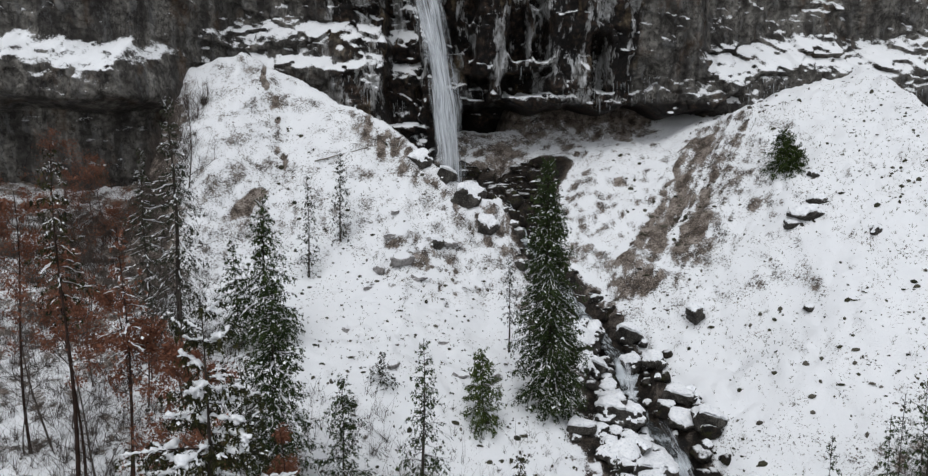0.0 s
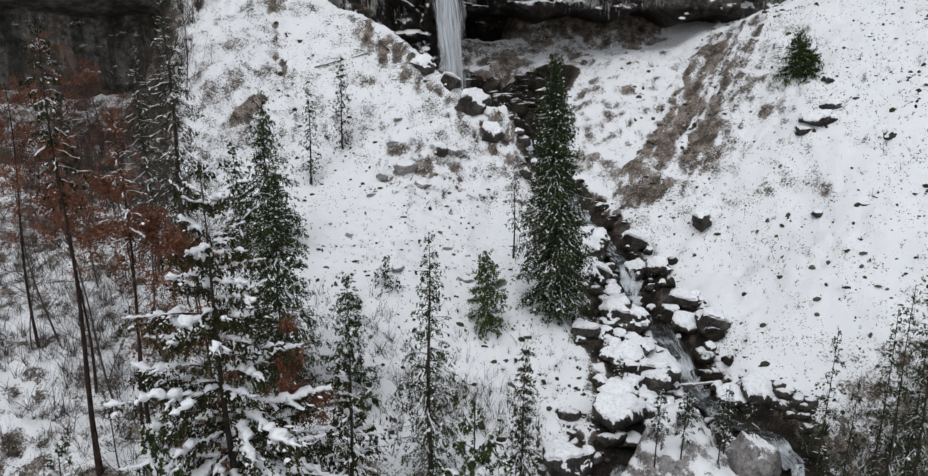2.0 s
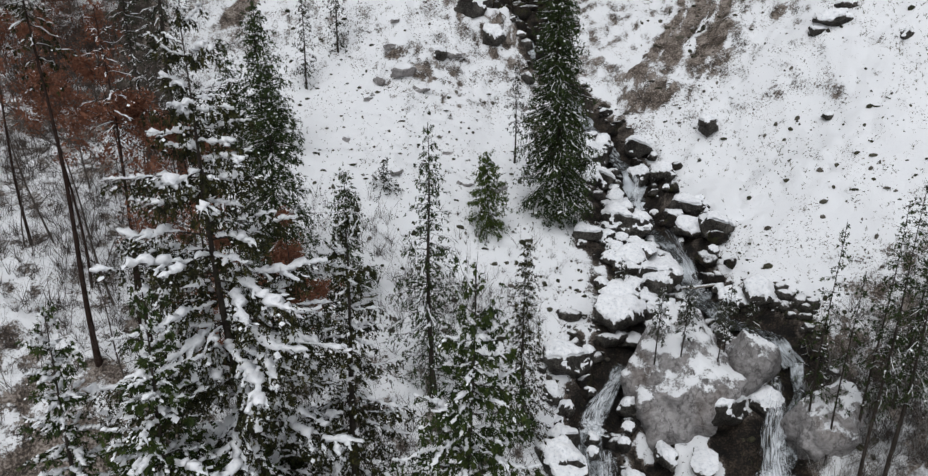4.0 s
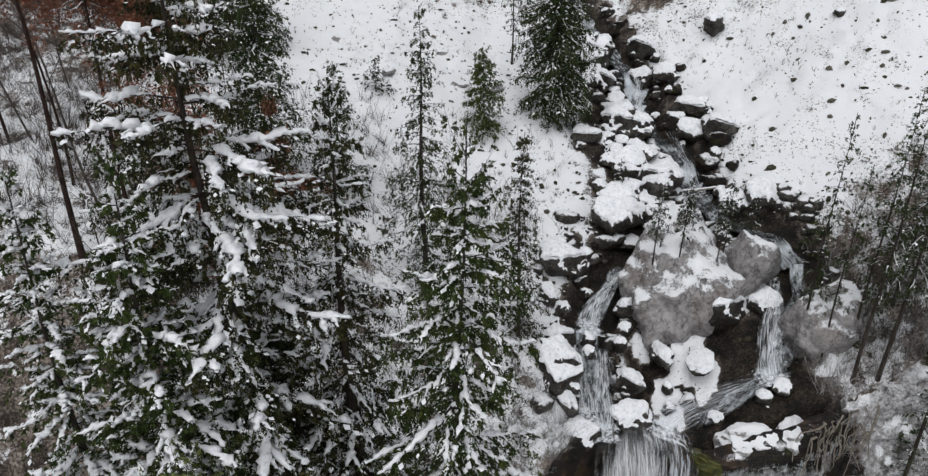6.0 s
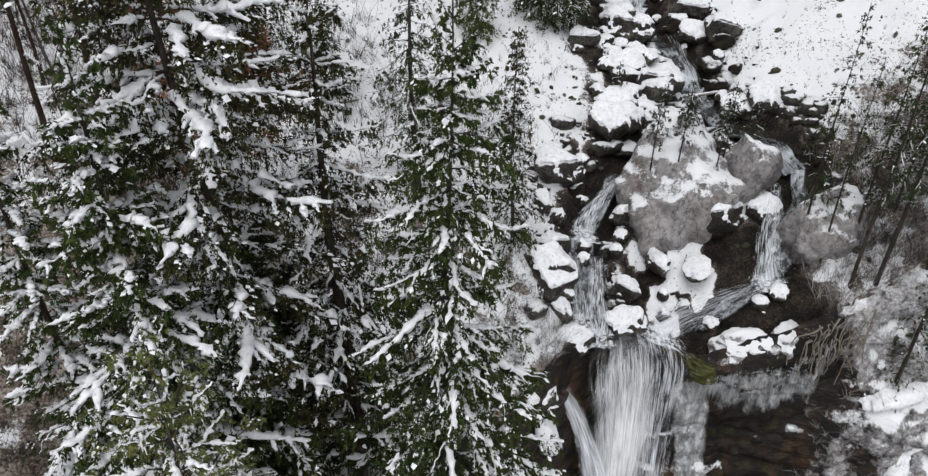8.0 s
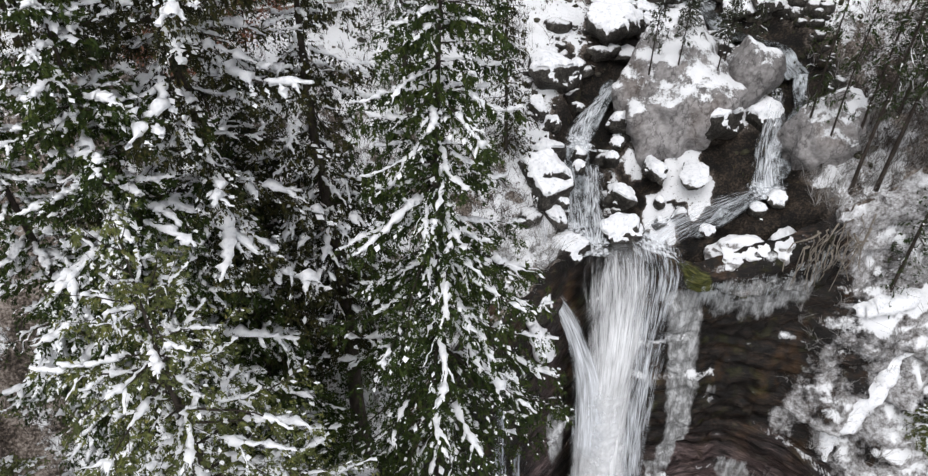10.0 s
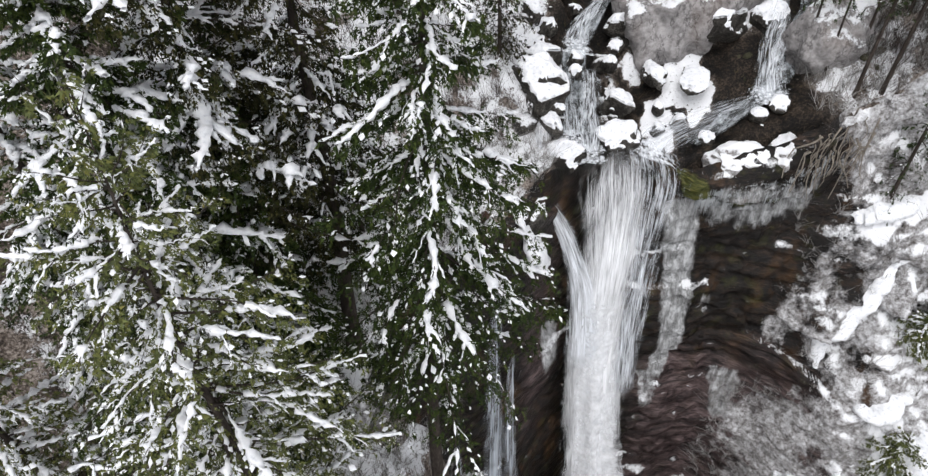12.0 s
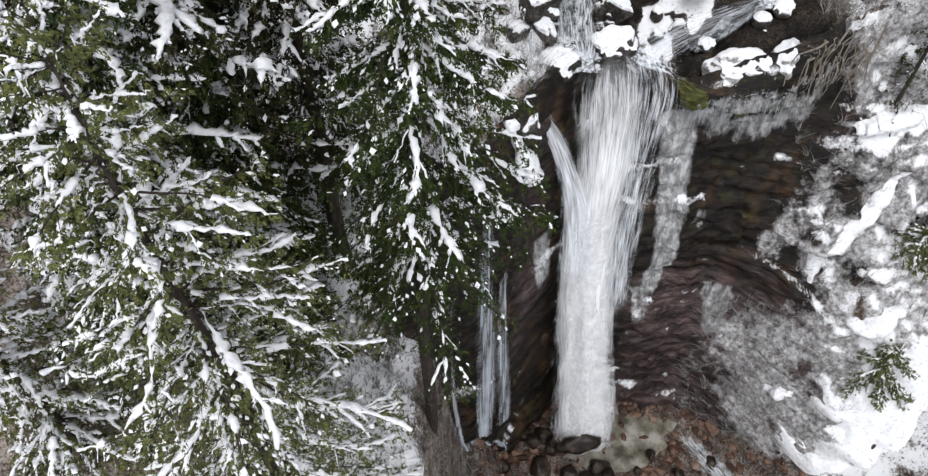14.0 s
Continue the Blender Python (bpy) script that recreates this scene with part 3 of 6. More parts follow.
    right = step(26, 29, x) * step(40, 36, y) * (-0.25 + 0.28 * n2)
    brink = (1 - drift) * step(-1.5, -0.5, y - edge_y(x)) * step(4.0, 2.6, y - edge_y(x) + n1) * step(7.5, 9.5, x) * step(27, 24, x)
    thicket = step(25.5, 27.5, x + n1) * step(56, 48, y - 0.25 * (x - 28) + n1) * step(36, 38.5, y) * (0.38 + 0.4 * n3)
    under = step(8, 4, x) * step(-14, -10, x) * step(28, 31, y) * step(50, 42, y) * (0.22 + 0.5 * n3)
    rim = step(3.6, 1.0, np.abs(y - crest_y(x) + 1.5)) * step(-16, -11, x) * step(8, 4, x) * (0.10 + 0.7 * n3)
    crag = step(1.0, 0.4, np.hypot((x + 5) / 9.0, (y - 79) / 6.0)) * (0.10 + 0.6 * n3)
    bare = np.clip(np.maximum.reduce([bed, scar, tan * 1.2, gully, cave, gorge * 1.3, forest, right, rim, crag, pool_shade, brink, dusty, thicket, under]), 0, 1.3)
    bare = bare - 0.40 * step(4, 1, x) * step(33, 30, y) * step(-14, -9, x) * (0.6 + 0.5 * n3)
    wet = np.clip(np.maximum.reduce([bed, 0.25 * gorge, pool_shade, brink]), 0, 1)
    return bare, wet


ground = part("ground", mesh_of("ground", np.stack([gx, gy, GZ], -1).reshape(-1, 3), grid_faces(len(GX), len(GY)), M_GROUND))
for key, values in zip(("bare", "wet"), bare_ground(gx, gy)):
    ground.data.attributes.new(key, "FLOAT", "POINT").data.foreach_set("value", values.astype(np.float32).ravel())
tagged(ground, "snow-covered gorge slopes with bare earth scars and stones", "hillside", kind="structure")


# ---- cliffs ----
def cliff(name, xs, zs, place, mat, label):
    """A rock wall: place(x, z) gives the depth y and height z of each point of the grid."""
    X, Z = np.meshgrid(xs, zs, indexing="ij")
    Xo, Y, Zo = place(X, Z)
    ob = part(name, mesh_of(name, np.stack([Xo, Y, Zo], -1).reshape(-1, 3), grid_faces(len(xs), len(zs))[:, ::-1], mat))
    return tagged(ob, label, "cliff", kind="structure")


def strata(x, z, seed, thick=1.6, amp=0.7):
    """Ledges of bedded rock: courses that stand out or back by turns, broken along their length."""
    zz = z + 0.8 * fbm(x / 14, z / 40, 0, 2, seed)
    k = zz / thick
    i = np.floor(k)
    f = k - i
    a = vnoise(x / 5.0 + i * 7.3, i * 3.1, 0, seed + 1)
    b = vnoise(x / 5.0 + (i + 1) * 7.3, (i + 1) * 3.1, 0, seed + 1)
    t = step(0.8, 1.0, f)
    return (a * (1 - t) + b * t - 0.5) * 2 * amp


def facets(x, z, wide, high, seed, amp, tilt=0.5):
    """Broken rock faces: each piece of an uneven net is a plane of its own, set out or back and tipped."""
    u, w = x / wide + 0.25 * fbm(x / wide / 2, z / high / 2, 0, 2, seed + 5), z / high + 0.25 * fbm(x / wide / 2, z / high / 2, 7.7, 2, seed + 6)
    ui, wi = np.floor(u).astype(int), np.floor(w).astype(int)
    best, out = np.full(np.shape(u), 9.0), np.zeros(np.shape(u))
    for a in (-1, 0, 1):
        for b in (-1, 0, 1):
            k = (ui + a) * 73856 + (wi + b) * 19349 + seed * 7919 + (ui + a) * (wi + b + 31) * 17
            h = [TABLE[(k + 7001 * q) & 65535] for q in range(5)]
            du, dw = u - (ui + a + 0.1 + 0.8 * h[0]), w - (wi + b + 0.1 + 0.8 * h[1])
            d = np.maximum(np.abs(du), np.abs(dw)) * 0.6 + 0.4 * np.hypot(du, dw)
            near = d < best
            best = np.where(near, d, best)
            out = np.where(near, (h[2] - 0.5) * 2 * amp + amp * tilt * (du * (h[3] - 0.5) + dw * (h[4] - 0.35)) * 4, out)
    return out


def lower_wall(X, T):
    """T runs 0 at the brink to 1 at the gorge floor."""
    e = edge_y(X)
    top = ground_z(X, e + 1.8) - 0.05
    bot = np.full_like(X, -16.0)
    z = top + (bot - top) * T
    right = step(23, 29, X)
    y = e + 0.4 - (top - z) * (0.20 + 0.06 * right) + 0.35
    y = y + 0.8 * (1 - step(0.0, 0.03, T))
    ledge = (X - 26) * 2.1
    y = y - right * 1.6 * step(0.9, -0.9, z - ledge) - right * 1.2 * step(0.5, -0.5, z - 15 - 0.3 * (X - 30)) - np.clip((X - 20.5) / 15, 0, 1) * 0.55 * np.clip(11 - z, 0, 30)
    # the jutting icicle ledge and the undercut below it
    under = step(14.5, 16.5, X) * step(26, 23.5, X)
    y = y - under * 1.5 * step(16.9, 17.5, z)
    y = y + under * 0.2 * step(17.2, 15.6, z) * step(-8, 8, z)
    y = y + (1 - right) * 1.0 * step(-4, -12, z)
    y = y + ((strata(X, z, 5, 1.1, 0.20) + strata(X, z, 6, 0.42, 0.10)) * (1 - np.maximum(0.9 * right, 0.95 * step(19.5, 22.5, X - 0.25 * z) * step(4, 0, z))) + right * 0.5 * fbm(X / 1.6, z / 1.2, 0, 4, 32) + facets(X, z, 2.4, 0.9, 14, 0.16 + 0.06 * right) + facets(X, z, 5.5, 3.2, 15, 0.3 + 0.25 * right)) * step(0.02, 0.08, T) + 0.7 * fbm(X / 5, z / 5, 0, 4, 12) * step(0, 0.1, T) + 0.2 * fbm(X / 0.8, z / 0.8, 0, 3, 22)
    return X, y, z


def band(x, z, keys):
    """A strip that runs down the wall between keyed heights: (z, from x, to x), from the top."""
    zs, a, b = (np.array(k, float) for k in zip(*keys[::-1]))
    c, h = np.interp(z, zs, (a + b) / 2), np.interp(z, zs, (b - a) / 2)
    return step(1.25, 0.55, np.abs(x - c) / h) * step(zs[0] - 1.2, zs[0] + 0.6, z) * step(zs[-1] + 0.5, zs[-1] - 0.3, z)


def wall_masks(x, z):
    """How rimed, how iced and how brown the lower wall is."""
    n1, n2 = fbm(x / 3.5, z / 3.5, 0, 4, 131), fbm(x / 1.1, z / 2.0, 0, 3, 133)
    east = x - np.interp(z, [-16, -9.5, -5.6, -3, -1, 1, 4, 7, 10.5, 15.5, 17.5, 22], [25, 23.2, 22.2, 22.0, 23.4, 26.8, 26.8, 26.2, 27.0, 28.0, 26.8, 25.0])
    west = np.interp(z, [-16, -6, 6, 20], [-0.4, -1.4, -3.0, -4.0]) - x
    rime = np.clip(np.maximum(step(-1.6, 2.4, east + 1.6 * n1) * (0.80 + 0.4 * n2), step(-1.0, 2.0, west + 1.2 * n1) * (0.95 + 0.3 * n2)), 0, 1)
    rime = np.maximum(rime, 0.75 * band(x, z, [(15.5, 26.2, 28.8), (11, 24.9, 27.6), (6.5, 23.6, 26.2), (5.0, 23.4, 25.2)]) * (0.75 + 0.5 * n2))
    ice = band(x, z, [(16.4, 14.4, 17.6), (10.0, 15.4, 17.9), (3.1, 15.9, 18.0), (0.6, 15.4, 16.8)])
    ice = np.maximum.reduce([ice, 0.8 * band(x, z, [(8.4, 6.4, 8.0), (5.4, 6.6, 7.8)]), 0.7 * band(x, z, [(1.2, 20.4, 23.0), (-3.5, 20.9, 23.0)]), 0.6 * band(x, z, [(1.0, 14.6, 16.6), (-2.0, 15.0, 16.2)]),
                             0.75 * step(16.5, 18.5, x) * step(26, 24, x) * step(13.6, 15.4, z + 0.8 * n1) * step(19.0, 18.0, z) * (1.0 + 0.6 * n1), 0.6 * band(x, z, [(8.2, 18.6, 19.7), (7.2, 18.7, 19.6)])])
    brown = np.maximum(step(5.5, 1.5, z + 2.0 * n1) * step(13.5, 16, x) * step(32, 26, x), 0.8 * step(8.0, 6.2, x + n1) * step(4.6, 5.6, x) * step(20, 14, z) * step(-2, 2, z)) * (0.85 + 0.3 * n2)
    moss = np.maximum(band(x, z, [(18.8, 15.0, 17.0), (17.0, 15.6, 17.6)]), 0.9 * step(18.8, 19.8, x) * step(23.4, 22.4, x) * step(15.4, 15.9, z) * step(17.2, 16.6, z))
    return rime, np.clip(ice - 0.8 * moss, 0, 1), np.clip(brown, 0, 1), np.clip(moss, 0, 1)


def wall_at(x, z):
    """The place on the lower wall at x and height z."""
    top = ground_z(x, edge_y(x) + 1.8) - 0.05
    return np.stack(lower_wall(x, np.clip((top - z) / (top + 16.0), 0, 1)), -1)


RUN = np.concatenate([[0, 0.01, 0.02, 0.03], np.linspace(0.04, 1, 250)])
low = cliff("cliff_lower", np.arange(-14, 60, 0.24), RUN, lower_wall, M_WET, "dark wet bedded rock wall, rimed and snowy where dry")
co = np.zeros(len(low.data.vertices) * 3, np.float32)
low.data.vertices.foreach_get("co", co)
co = co.reshape(-1, 3).astype(float)
for key, values in zip(("rime", "ice", "brown", "moss"), wall_masks(co[:, 0], co[:, 2])):
    low.data.attributes.new(key, "FLOAT", "POINT").data.foreach_set("value", values.astype(np.float32))


def upper_y(x):
    return np.interp(x, [-90, -51, -43, -40, -37.4, -24, -5, 12, 30, 38, 60, 100], [80, 87, 89.5, 94, 102, 104, 103, 103, 104, 105, 107, 100])


def upper_wall(X, Z):
    y = upper_y(X)
    cave = step(-6, 0, X) * step(38, 31, X)
    roof = 64.2 - 0.05 * (X - 5) + 1.0 * fbm(X / 5, 0, 0, 3, 31)
    left = step(-37.5, -41, X)
    wavy = 1.6 * fbm(X / 6, 0, 3.3, 4, 37)
    mid = step(-37, -33, X) * step(-4, -8, X)
    right = step(33, 38, X)
    y = y + cave * (15 * step(0.4, -0.7, Z - roof) + 3.0 * step(-0.5, -6.0, Z - roof))
    y = y - cave * 0.15 * (Z - roof) * (Z > roof)
    # the projecting band on one side, hollow beneath and with a snowy shelf on top
    y = y + left * (7.0 * step(64.4, 62.4, Z + 0.5 * wavy) + 5.5 * step(67.6, 72.5, Z + wavy) - 1.0)
    # stepped blocks with snow on them
    y = y + mid * (2.6 * step(68.5, 71.0, Z + 1.3 * wavy) + 3.2 * step(73, 77, Z - wavy))
    # the inclined snowy bench
    bench = 66 + 0.06 * (X - 38) + 1.5 * fbm(X / 7, 0, 0, 3, 41)
    y = y + right * (8.0 * step(0, 8, Z - bench) - 1.5)
    rugged = 1 - 0.55 * left * step(67, 70, Z) - 0.75 * left * step(65.5, 63.5, Z) - 0.4 * right * step(72, 74, Z)
    # black hollows between the frozen pillars beside the fall
    for x0, x1, z0, z1, deep in ((5.0, 12.2, 65.4, 68.9, 8.0), (6.2, 8.8, 70.2, 90, 6.0), (9.6, 11.8, 69.8, 90, 6.0), (-11.6, -6.4, 61, 90, 6.0), (-3.4, 1.4, 66.5, 90, 6.0), (18.6, 20.8, 66, 74, 5.0), (0.2, 3.2, 64.6, 68.0, 7.0)):
        nx, nz = X + 0.7 * fbm(Z / 2.5, X / 5, 0, 3, 43), Z + 0.6 * fbm(X / 2.0, 0, 0, 3, 45)
        y = y + deep * step(x0 - 0.35, x0 + 0.35, nx) * step(x1 + 0.35, x1 - 0.35, nx) * step(z0 - 0.3, z0 + 0.3, nz) * step(z1 + 0.3, z1 - 0.3, nz)
    y = y + strata(X, Z, 61, 3.1, 0.15) + rugged * (facets(X, Z, 7.0, 6.0, 63, 1.1) + facets(X + 0.2 * Z, Z, 2.8, 2.4, 64, 0.55) + facets(X, Z, 1.1, 0.9, 65, 0.16)) + 1.5 * fbm(X / 8, Z / 7, 0, 5, 71) + 0.3 * fbm(X / 1.3, Z / 1.3, 0, 3, 81)
    return X, y, Z


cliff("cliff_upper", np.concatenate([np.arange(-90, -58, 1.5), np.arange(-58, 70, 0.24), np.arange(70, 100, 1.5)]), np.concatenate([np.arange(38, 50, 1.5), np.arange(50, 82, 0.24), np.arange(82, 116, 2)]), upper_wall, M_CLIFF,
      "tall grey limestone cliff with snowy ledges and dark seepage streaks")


# ---- water ----
def sheet(name, rows, mat, parent=None, label="", fade=0.4, rim=0.75):
    """A sheet of water: rows of points across the flow, from its start to its end; (k, m, 3)."""
    rows = np.asarray(rows, float)
    k, m, _ = rows.shape
    run = np.concatenate([[0], np.cumsum(np.linalg.norm(np.diff(rows[:, m // 2], axis=0), axis=1))])
    across = np.linspace(0, 1, m)
    width = np.linalg.norm(rows[:, -1] - rows[:, 0], axis=1)
    uv = np.stack(np.broadcast_arrays(across[None, :] * width.mean(), run[:, None]), -1).reshape(-1, 2)
    me = mesh_of(name, rows.reshape(-1, 3), grid_faces(k, m), mat, uv=uv)
    side = me.uv_layers.new(name="side")
    loops = np.zeros(len(me.loops), np.int32)
    me.loops.foreach_get("vertex_index", loops)
    soft = np.broadcast_to(np.sin(across * np.pi)[None, :] ** rim, (k, m)).reshape(-1)
    start = np.broadcast_to((np.clip(run / max(run[-1], 1) * 8, 0, 1) * np.clip((run[-1] - run) / max(run[-1], 1) * 7 + fade, 0, 1))[:, None], (k, m)).reshape(-1)
    side.data.foreach_set("uv", np.stack([soft, start], -1)[loops].astype(np.float32).ravel())
    return part(name, me, parent, label)


def curtain(top_a, top_b, foot_a, foot_b, throw=1.0, k=60, m=22, seed=0, wave=0.25, ease=1.0):
    """Rows of a fall that leaves the brink between two points and lands between two others."""
    t = np.linspace(0, 1, k)[:, None, None]
    s = np.linspace(0, 1, m)[None, :, None]
    top = np.array(top_a) * (1 - s) + np.array(top_b) * s
    foot = np.array(foot_a) * (1 - s) + np.array(foot_b) * s
    p = top + (foot - top) * np.concatenate([1 - (1 - t) ** 1.8 * 1.0, np.sqrt(t) * 0.35 + t * 0.65, t ** ease], -1)
    p[..., 1] -= (throw * np.sin(np.pi * np.clip(t, 0, 1)) ** 0.8)[..., 0]
    w = fbm(s[..., 0] * 6 + 0 * t[..., 0], t[..., 0] * 1.5, seed * 3.3, 3, 50 + seed) * wave
    p[..., 1] += w
    p[..., 0] += fbm(s[..., 0] * 4 + 0 * t[..., 0], t[..., 0] * 3, seed * 1.7, 3, 80 + seed) * wave
    return p


def plunge(keys, off=0.0, k=110, m=48, seed=0, wave=0.3, lip=38.2, run=True):
    """Rows of a fall between keyed edges (height, from x, to x): it shoots off the lip, then steepens."""
    zs, a, b = (np.array(c, float) for c in zip(*keys[::-1]))
    q = np.linspace(0, 1, k) ** 1.25
    z = zs[-1] + (zs[0] - zs[-1]) * q
    s = np.linspace(0, 1, m)[None, :]
    ends = [np.convolve(np.pad(np.interp(z, zs, e), 6, mode="edge"), np.ones(13) / 13, "valid")[:, None] for e in (a, b)]
    d = np.clip((19.8 - z) / 33.8, 0, 1)[:, None]
    x = ends[0] * (1 - s) + ends[1] * s
    bulge = 0.5 * np.sin(s * np.pi) * step(0, 0.3, d)
    y = lip - 7.4 * (0.42 * np.sqrt(d) + 0.58 * d) - 0.9 * d - off * step(0.0, 0.06, d) - bulge
    x = x + wave * fbm(s * 5, d * 3.0, seed * 1.7, 3, 80 + seed) * step(0, 0.1, d)
    y = y + wave * fbm(s * 6, d * 2.0, seed * 3.3, 3, 50 + seed)
    start = step(0.05, 0.0, d)
    y = y + start * (0.9 * (2 * s - 1) ** 2 + 0.8 * fbm(s * 3.5, 0, seed * 2.2, 3, 60 + seed))
    fall = np.stack([x, y, z[:, None] + start * 0.3 * fbm(s * 3.0, 0.0, seed, 3, 70 + seed)], -1)
    # the run over the bed behind the lip
    if keys[0][0] < 19 or not run:
        return fall
    u = np.linspace(1, 0.06, 14)[:, None]
    bx, by = x[:1] + (x[:1] - x[0].mean()) * 0.25 * u, y[:1] + u * 2.6
    bz = np.maximum(ground_z(bx, by) + 0.14, fall[:1, :, 2] - 0.1)
    return np.concatenate([np.stack([bx, by, bz], -1), fall])


lower_fall = tagged(new("waterfall_lower"), "white lower waterfall spreading over a rock lip into a long plunge", "waterfall")
COLUMN = [(20.4, 6.9, 15.4), (19.4, 6.3, 16.2), (18.4, 6.2, 16.2), (17.2, 6.5, 15.9), (16.0, 6.9, 15.5), (13.4, 7.3, 14.7), (11.7, 7.5, 14.2), (8.3, 7.4, 13.9), (3.5, 7.4, 14.1), (-1.5, 7.8, 14.5), (-7, 8.0, 15.1), (-11, 8.0, 15.6), (-14.2, 7.9, 16.2)]
STRAND = [(19.0, 5.6, 6.4), (18.2, 5.7, 7.0), (17.4, 5.9, 7.9), (16.0, 6.7, 8.8), (13.7, 7.4, 9.9), (11.9, 7.7, 10.7), (8, 7.8, 11.2), (5, 7.9, 11.4)]
sheet("water_column", plunge(COLUMN, 0.2, 120, 56, 1, run=False), M_FALL, lower_fall, fade=0.1, rim=1.0)
sheet("water_layer", plunge([(z, a + 0.5, b - 0.5) for z, a, b in COLUMN], 0.9, 120, 56, 2, 0.5, run=False), M_FALL, lower_fall, fade=0.1, rim=1.0)
sheet("fanning_veil", plunge([(20.0, 9.6, 16.8), (19.2, 9.7, 17.4), (17.9, 9.8, 17.0), (16.0, 10.2, 16.2), (13.4, 10.6, 15.3), (11.0, 10.8, 14.8), (7.0, 11.0, 14.5), (2.0, 11.2, 14.6)], 0.6, 100, 48, 4, 0.25, 38.2), M_VEIL, lower_fall, fade=0.0)
sheet("side_strand", plunge(STRAND, 1.0, 100, 26, 3, 0.15, 38.2), M_STRAND, lower_fall, fade=0.0)
sheet("misty_core", plunge([(z, a + 0.2, b - 0.2) for z, a, b in COLUMN[6:]], 1.2, 80, 30, 16, 0.5), M_MIST, lower_fall, rim=1.2)
sheet("hanging_spray", plunge([(2, 7.9, 14.4), (-4, 8.2, 15.2), (-9, 8.3, 15.8), (-14.3, 8.2, 16.4)], 1.5, 60, 30, 12, 0.6), M_MIST, lower_fall, rim=1.4)
left_veil = tagged(new("side_waterfall"), "thin veil of water trickling down dark rock", "waterfall")
wall_xt = np.meshgrid(np.linspace(0, 1, 90) ** 1.0, np.linspace(0, 1, 22), indexing="ij")
for seed, keys in ((5, [(15.5, 2.0, 4.2), (8, 1.6, 4.2), (0, 1.4, 4.2), (-7.5, 1.6, 4.2)]), (6, [(9.0, 3.0, 5.2), (0, 3.2, 5.2), (-6.5, 3.4, 5.4)]), (7, [(8.0, 0.0, 0.9), (0, 0.2, 0.9), (-4, 0.6, 1.3), (-7, 1.4, 2.0), (-9, 2.2, 2.8), (-11, 3.4, 4.0), (-12.2, 4.4, 5.2)])):
    zs, a, b = (np.array(c, float) for c in zip(*keys[::-1]))
    z = keys[0][0] + (zs[0] - keys[0][0]) * wall_xt[0]
    x = np.interp(z, zs, a) * (1 - wall_xt[1]) + np.interp(z, zs, b) * wall_xt[1]
    top = ground_z(x, edge_y(x) + 1.8) - 0.05
    _, y, z = lower_wall(x, np.clip((top - z) / (top + 16.0), 0, 1))
    sheet("water_veil", np.stack([x, y - 0.6, z], -1), M_THIN, left_veil)


def drape(rows, lift=0.15):
    rows[..., 2] = np.maximum(rows[..., 2], ground_z(rows[..., 0], rows[..., 1]) + lift)
    return rows


def cascade(a, b, c, d, seed, label, mat=None):
    ob = tagged(new("cascade"), label, "cascade", "small cascades of the stream")
    sheet("white_water", drape(curtain(a, b, c, d, 0.25, 30, 24, seed, 0.2)), mat or M_CASCADE, ob, rim=0.5)
    lo, hi = (np.array(p, float) for p in (c, d))
    mid = (lo + hi) / 2
    foam = [mid + (lo - mid) * 1.15, mid + (hi - mid) * 1.15]
    away = np.array([0.0, -0.9, -0.35])
    sheet("foam", drape(curtain(foam[0] + [0, 0.5, 0.15], foam[1] + [0, 0.5, 0.15], foam[0] + away, foam[1] + away, 0.1, 8, 20, seed + 40, 0.25), 0.2), M_FOAM, ob, rim=0.6)


cascade((7.0, 44.2, 23.3), (9.2, 44.2, 23.3), (7.0, 39.6, 20.7), (9.4, 39.4, 20.7), 11, "broad white cascade above the lip of the fall", M_SLIDE)
cascade((8.6, 43.8, 23.0), (10.9, 43.8, 23.0), (8.2, 38.6, 20.2), (10.6, 38.4, 20.2), 18, "white cascade slipping between capped stones")
cascade((10.8, 49.6, 26.0), (12.4, 49.2, 26.0), (7.8, 45.8, 23.9), (10.4, 45.4, 23.9), 12, "small white cascade beside the huge boulder")
cascade((22.6, 48.4, 26.4), (24.4, 48.0, 26.4), (20.2, 42.4, 21.9), (23.2, 41.8, 21.9), 13, "white cascade between boulders", M_SLIDE)
cascade((22.9, 47.0, 25.4), (24.0, 46.6, 25.4), (21.0, 42.4, 21.8), (22.8, 42.0, 21.8), 20, "narrow white cascade at the rounded boulder")
cascade((20.2, 43.2, 21.8), (22.4, 41.0, 21.6), (11.6, 40.4, 20.2), (15.4, 37.4, 19.8), 14, "white water sliding over dark rock to the fall", M_VEIL)
cascade((16.6, 72.9, 36.2), (18.4, 72.4, 36.2), (16.2, 69.4, 33.6), (18.0, 69.4, 33.6), 15, "small white cascade of the upper stream")
cascade((18.2, 64.8, 32.6), (19.8, 64.8, 32.6), (19.2, 58.4, 29.2), (21.2, 58.6, 29.2), 16, "white run of the upper stream", M_VEIL)

upper_fall = tagged(new("waterfall_upper"), "upper waterfall dropping free in front of dark rock", "waterfall")
sheet("water_column", curtain((-9.8, 101.2, 84.0), (-2.6, 101.2, 84.0), (-5.2, 100.3, 51.6), (1.6, 100.2, 51.6), 0.6, 80, 30, 6, 0.5), M_UPFALL, upper_fall)
sheet("water_layer", curtain((-9.2, 100.8, 84.0), (-4.6, 100.8, 84.0), (-4.6, 99.8, 51.6), (0.6, 99.8, 51.6), 0.8, 80, 30, 7, 0.5), M_UPFALL, upper_fall)


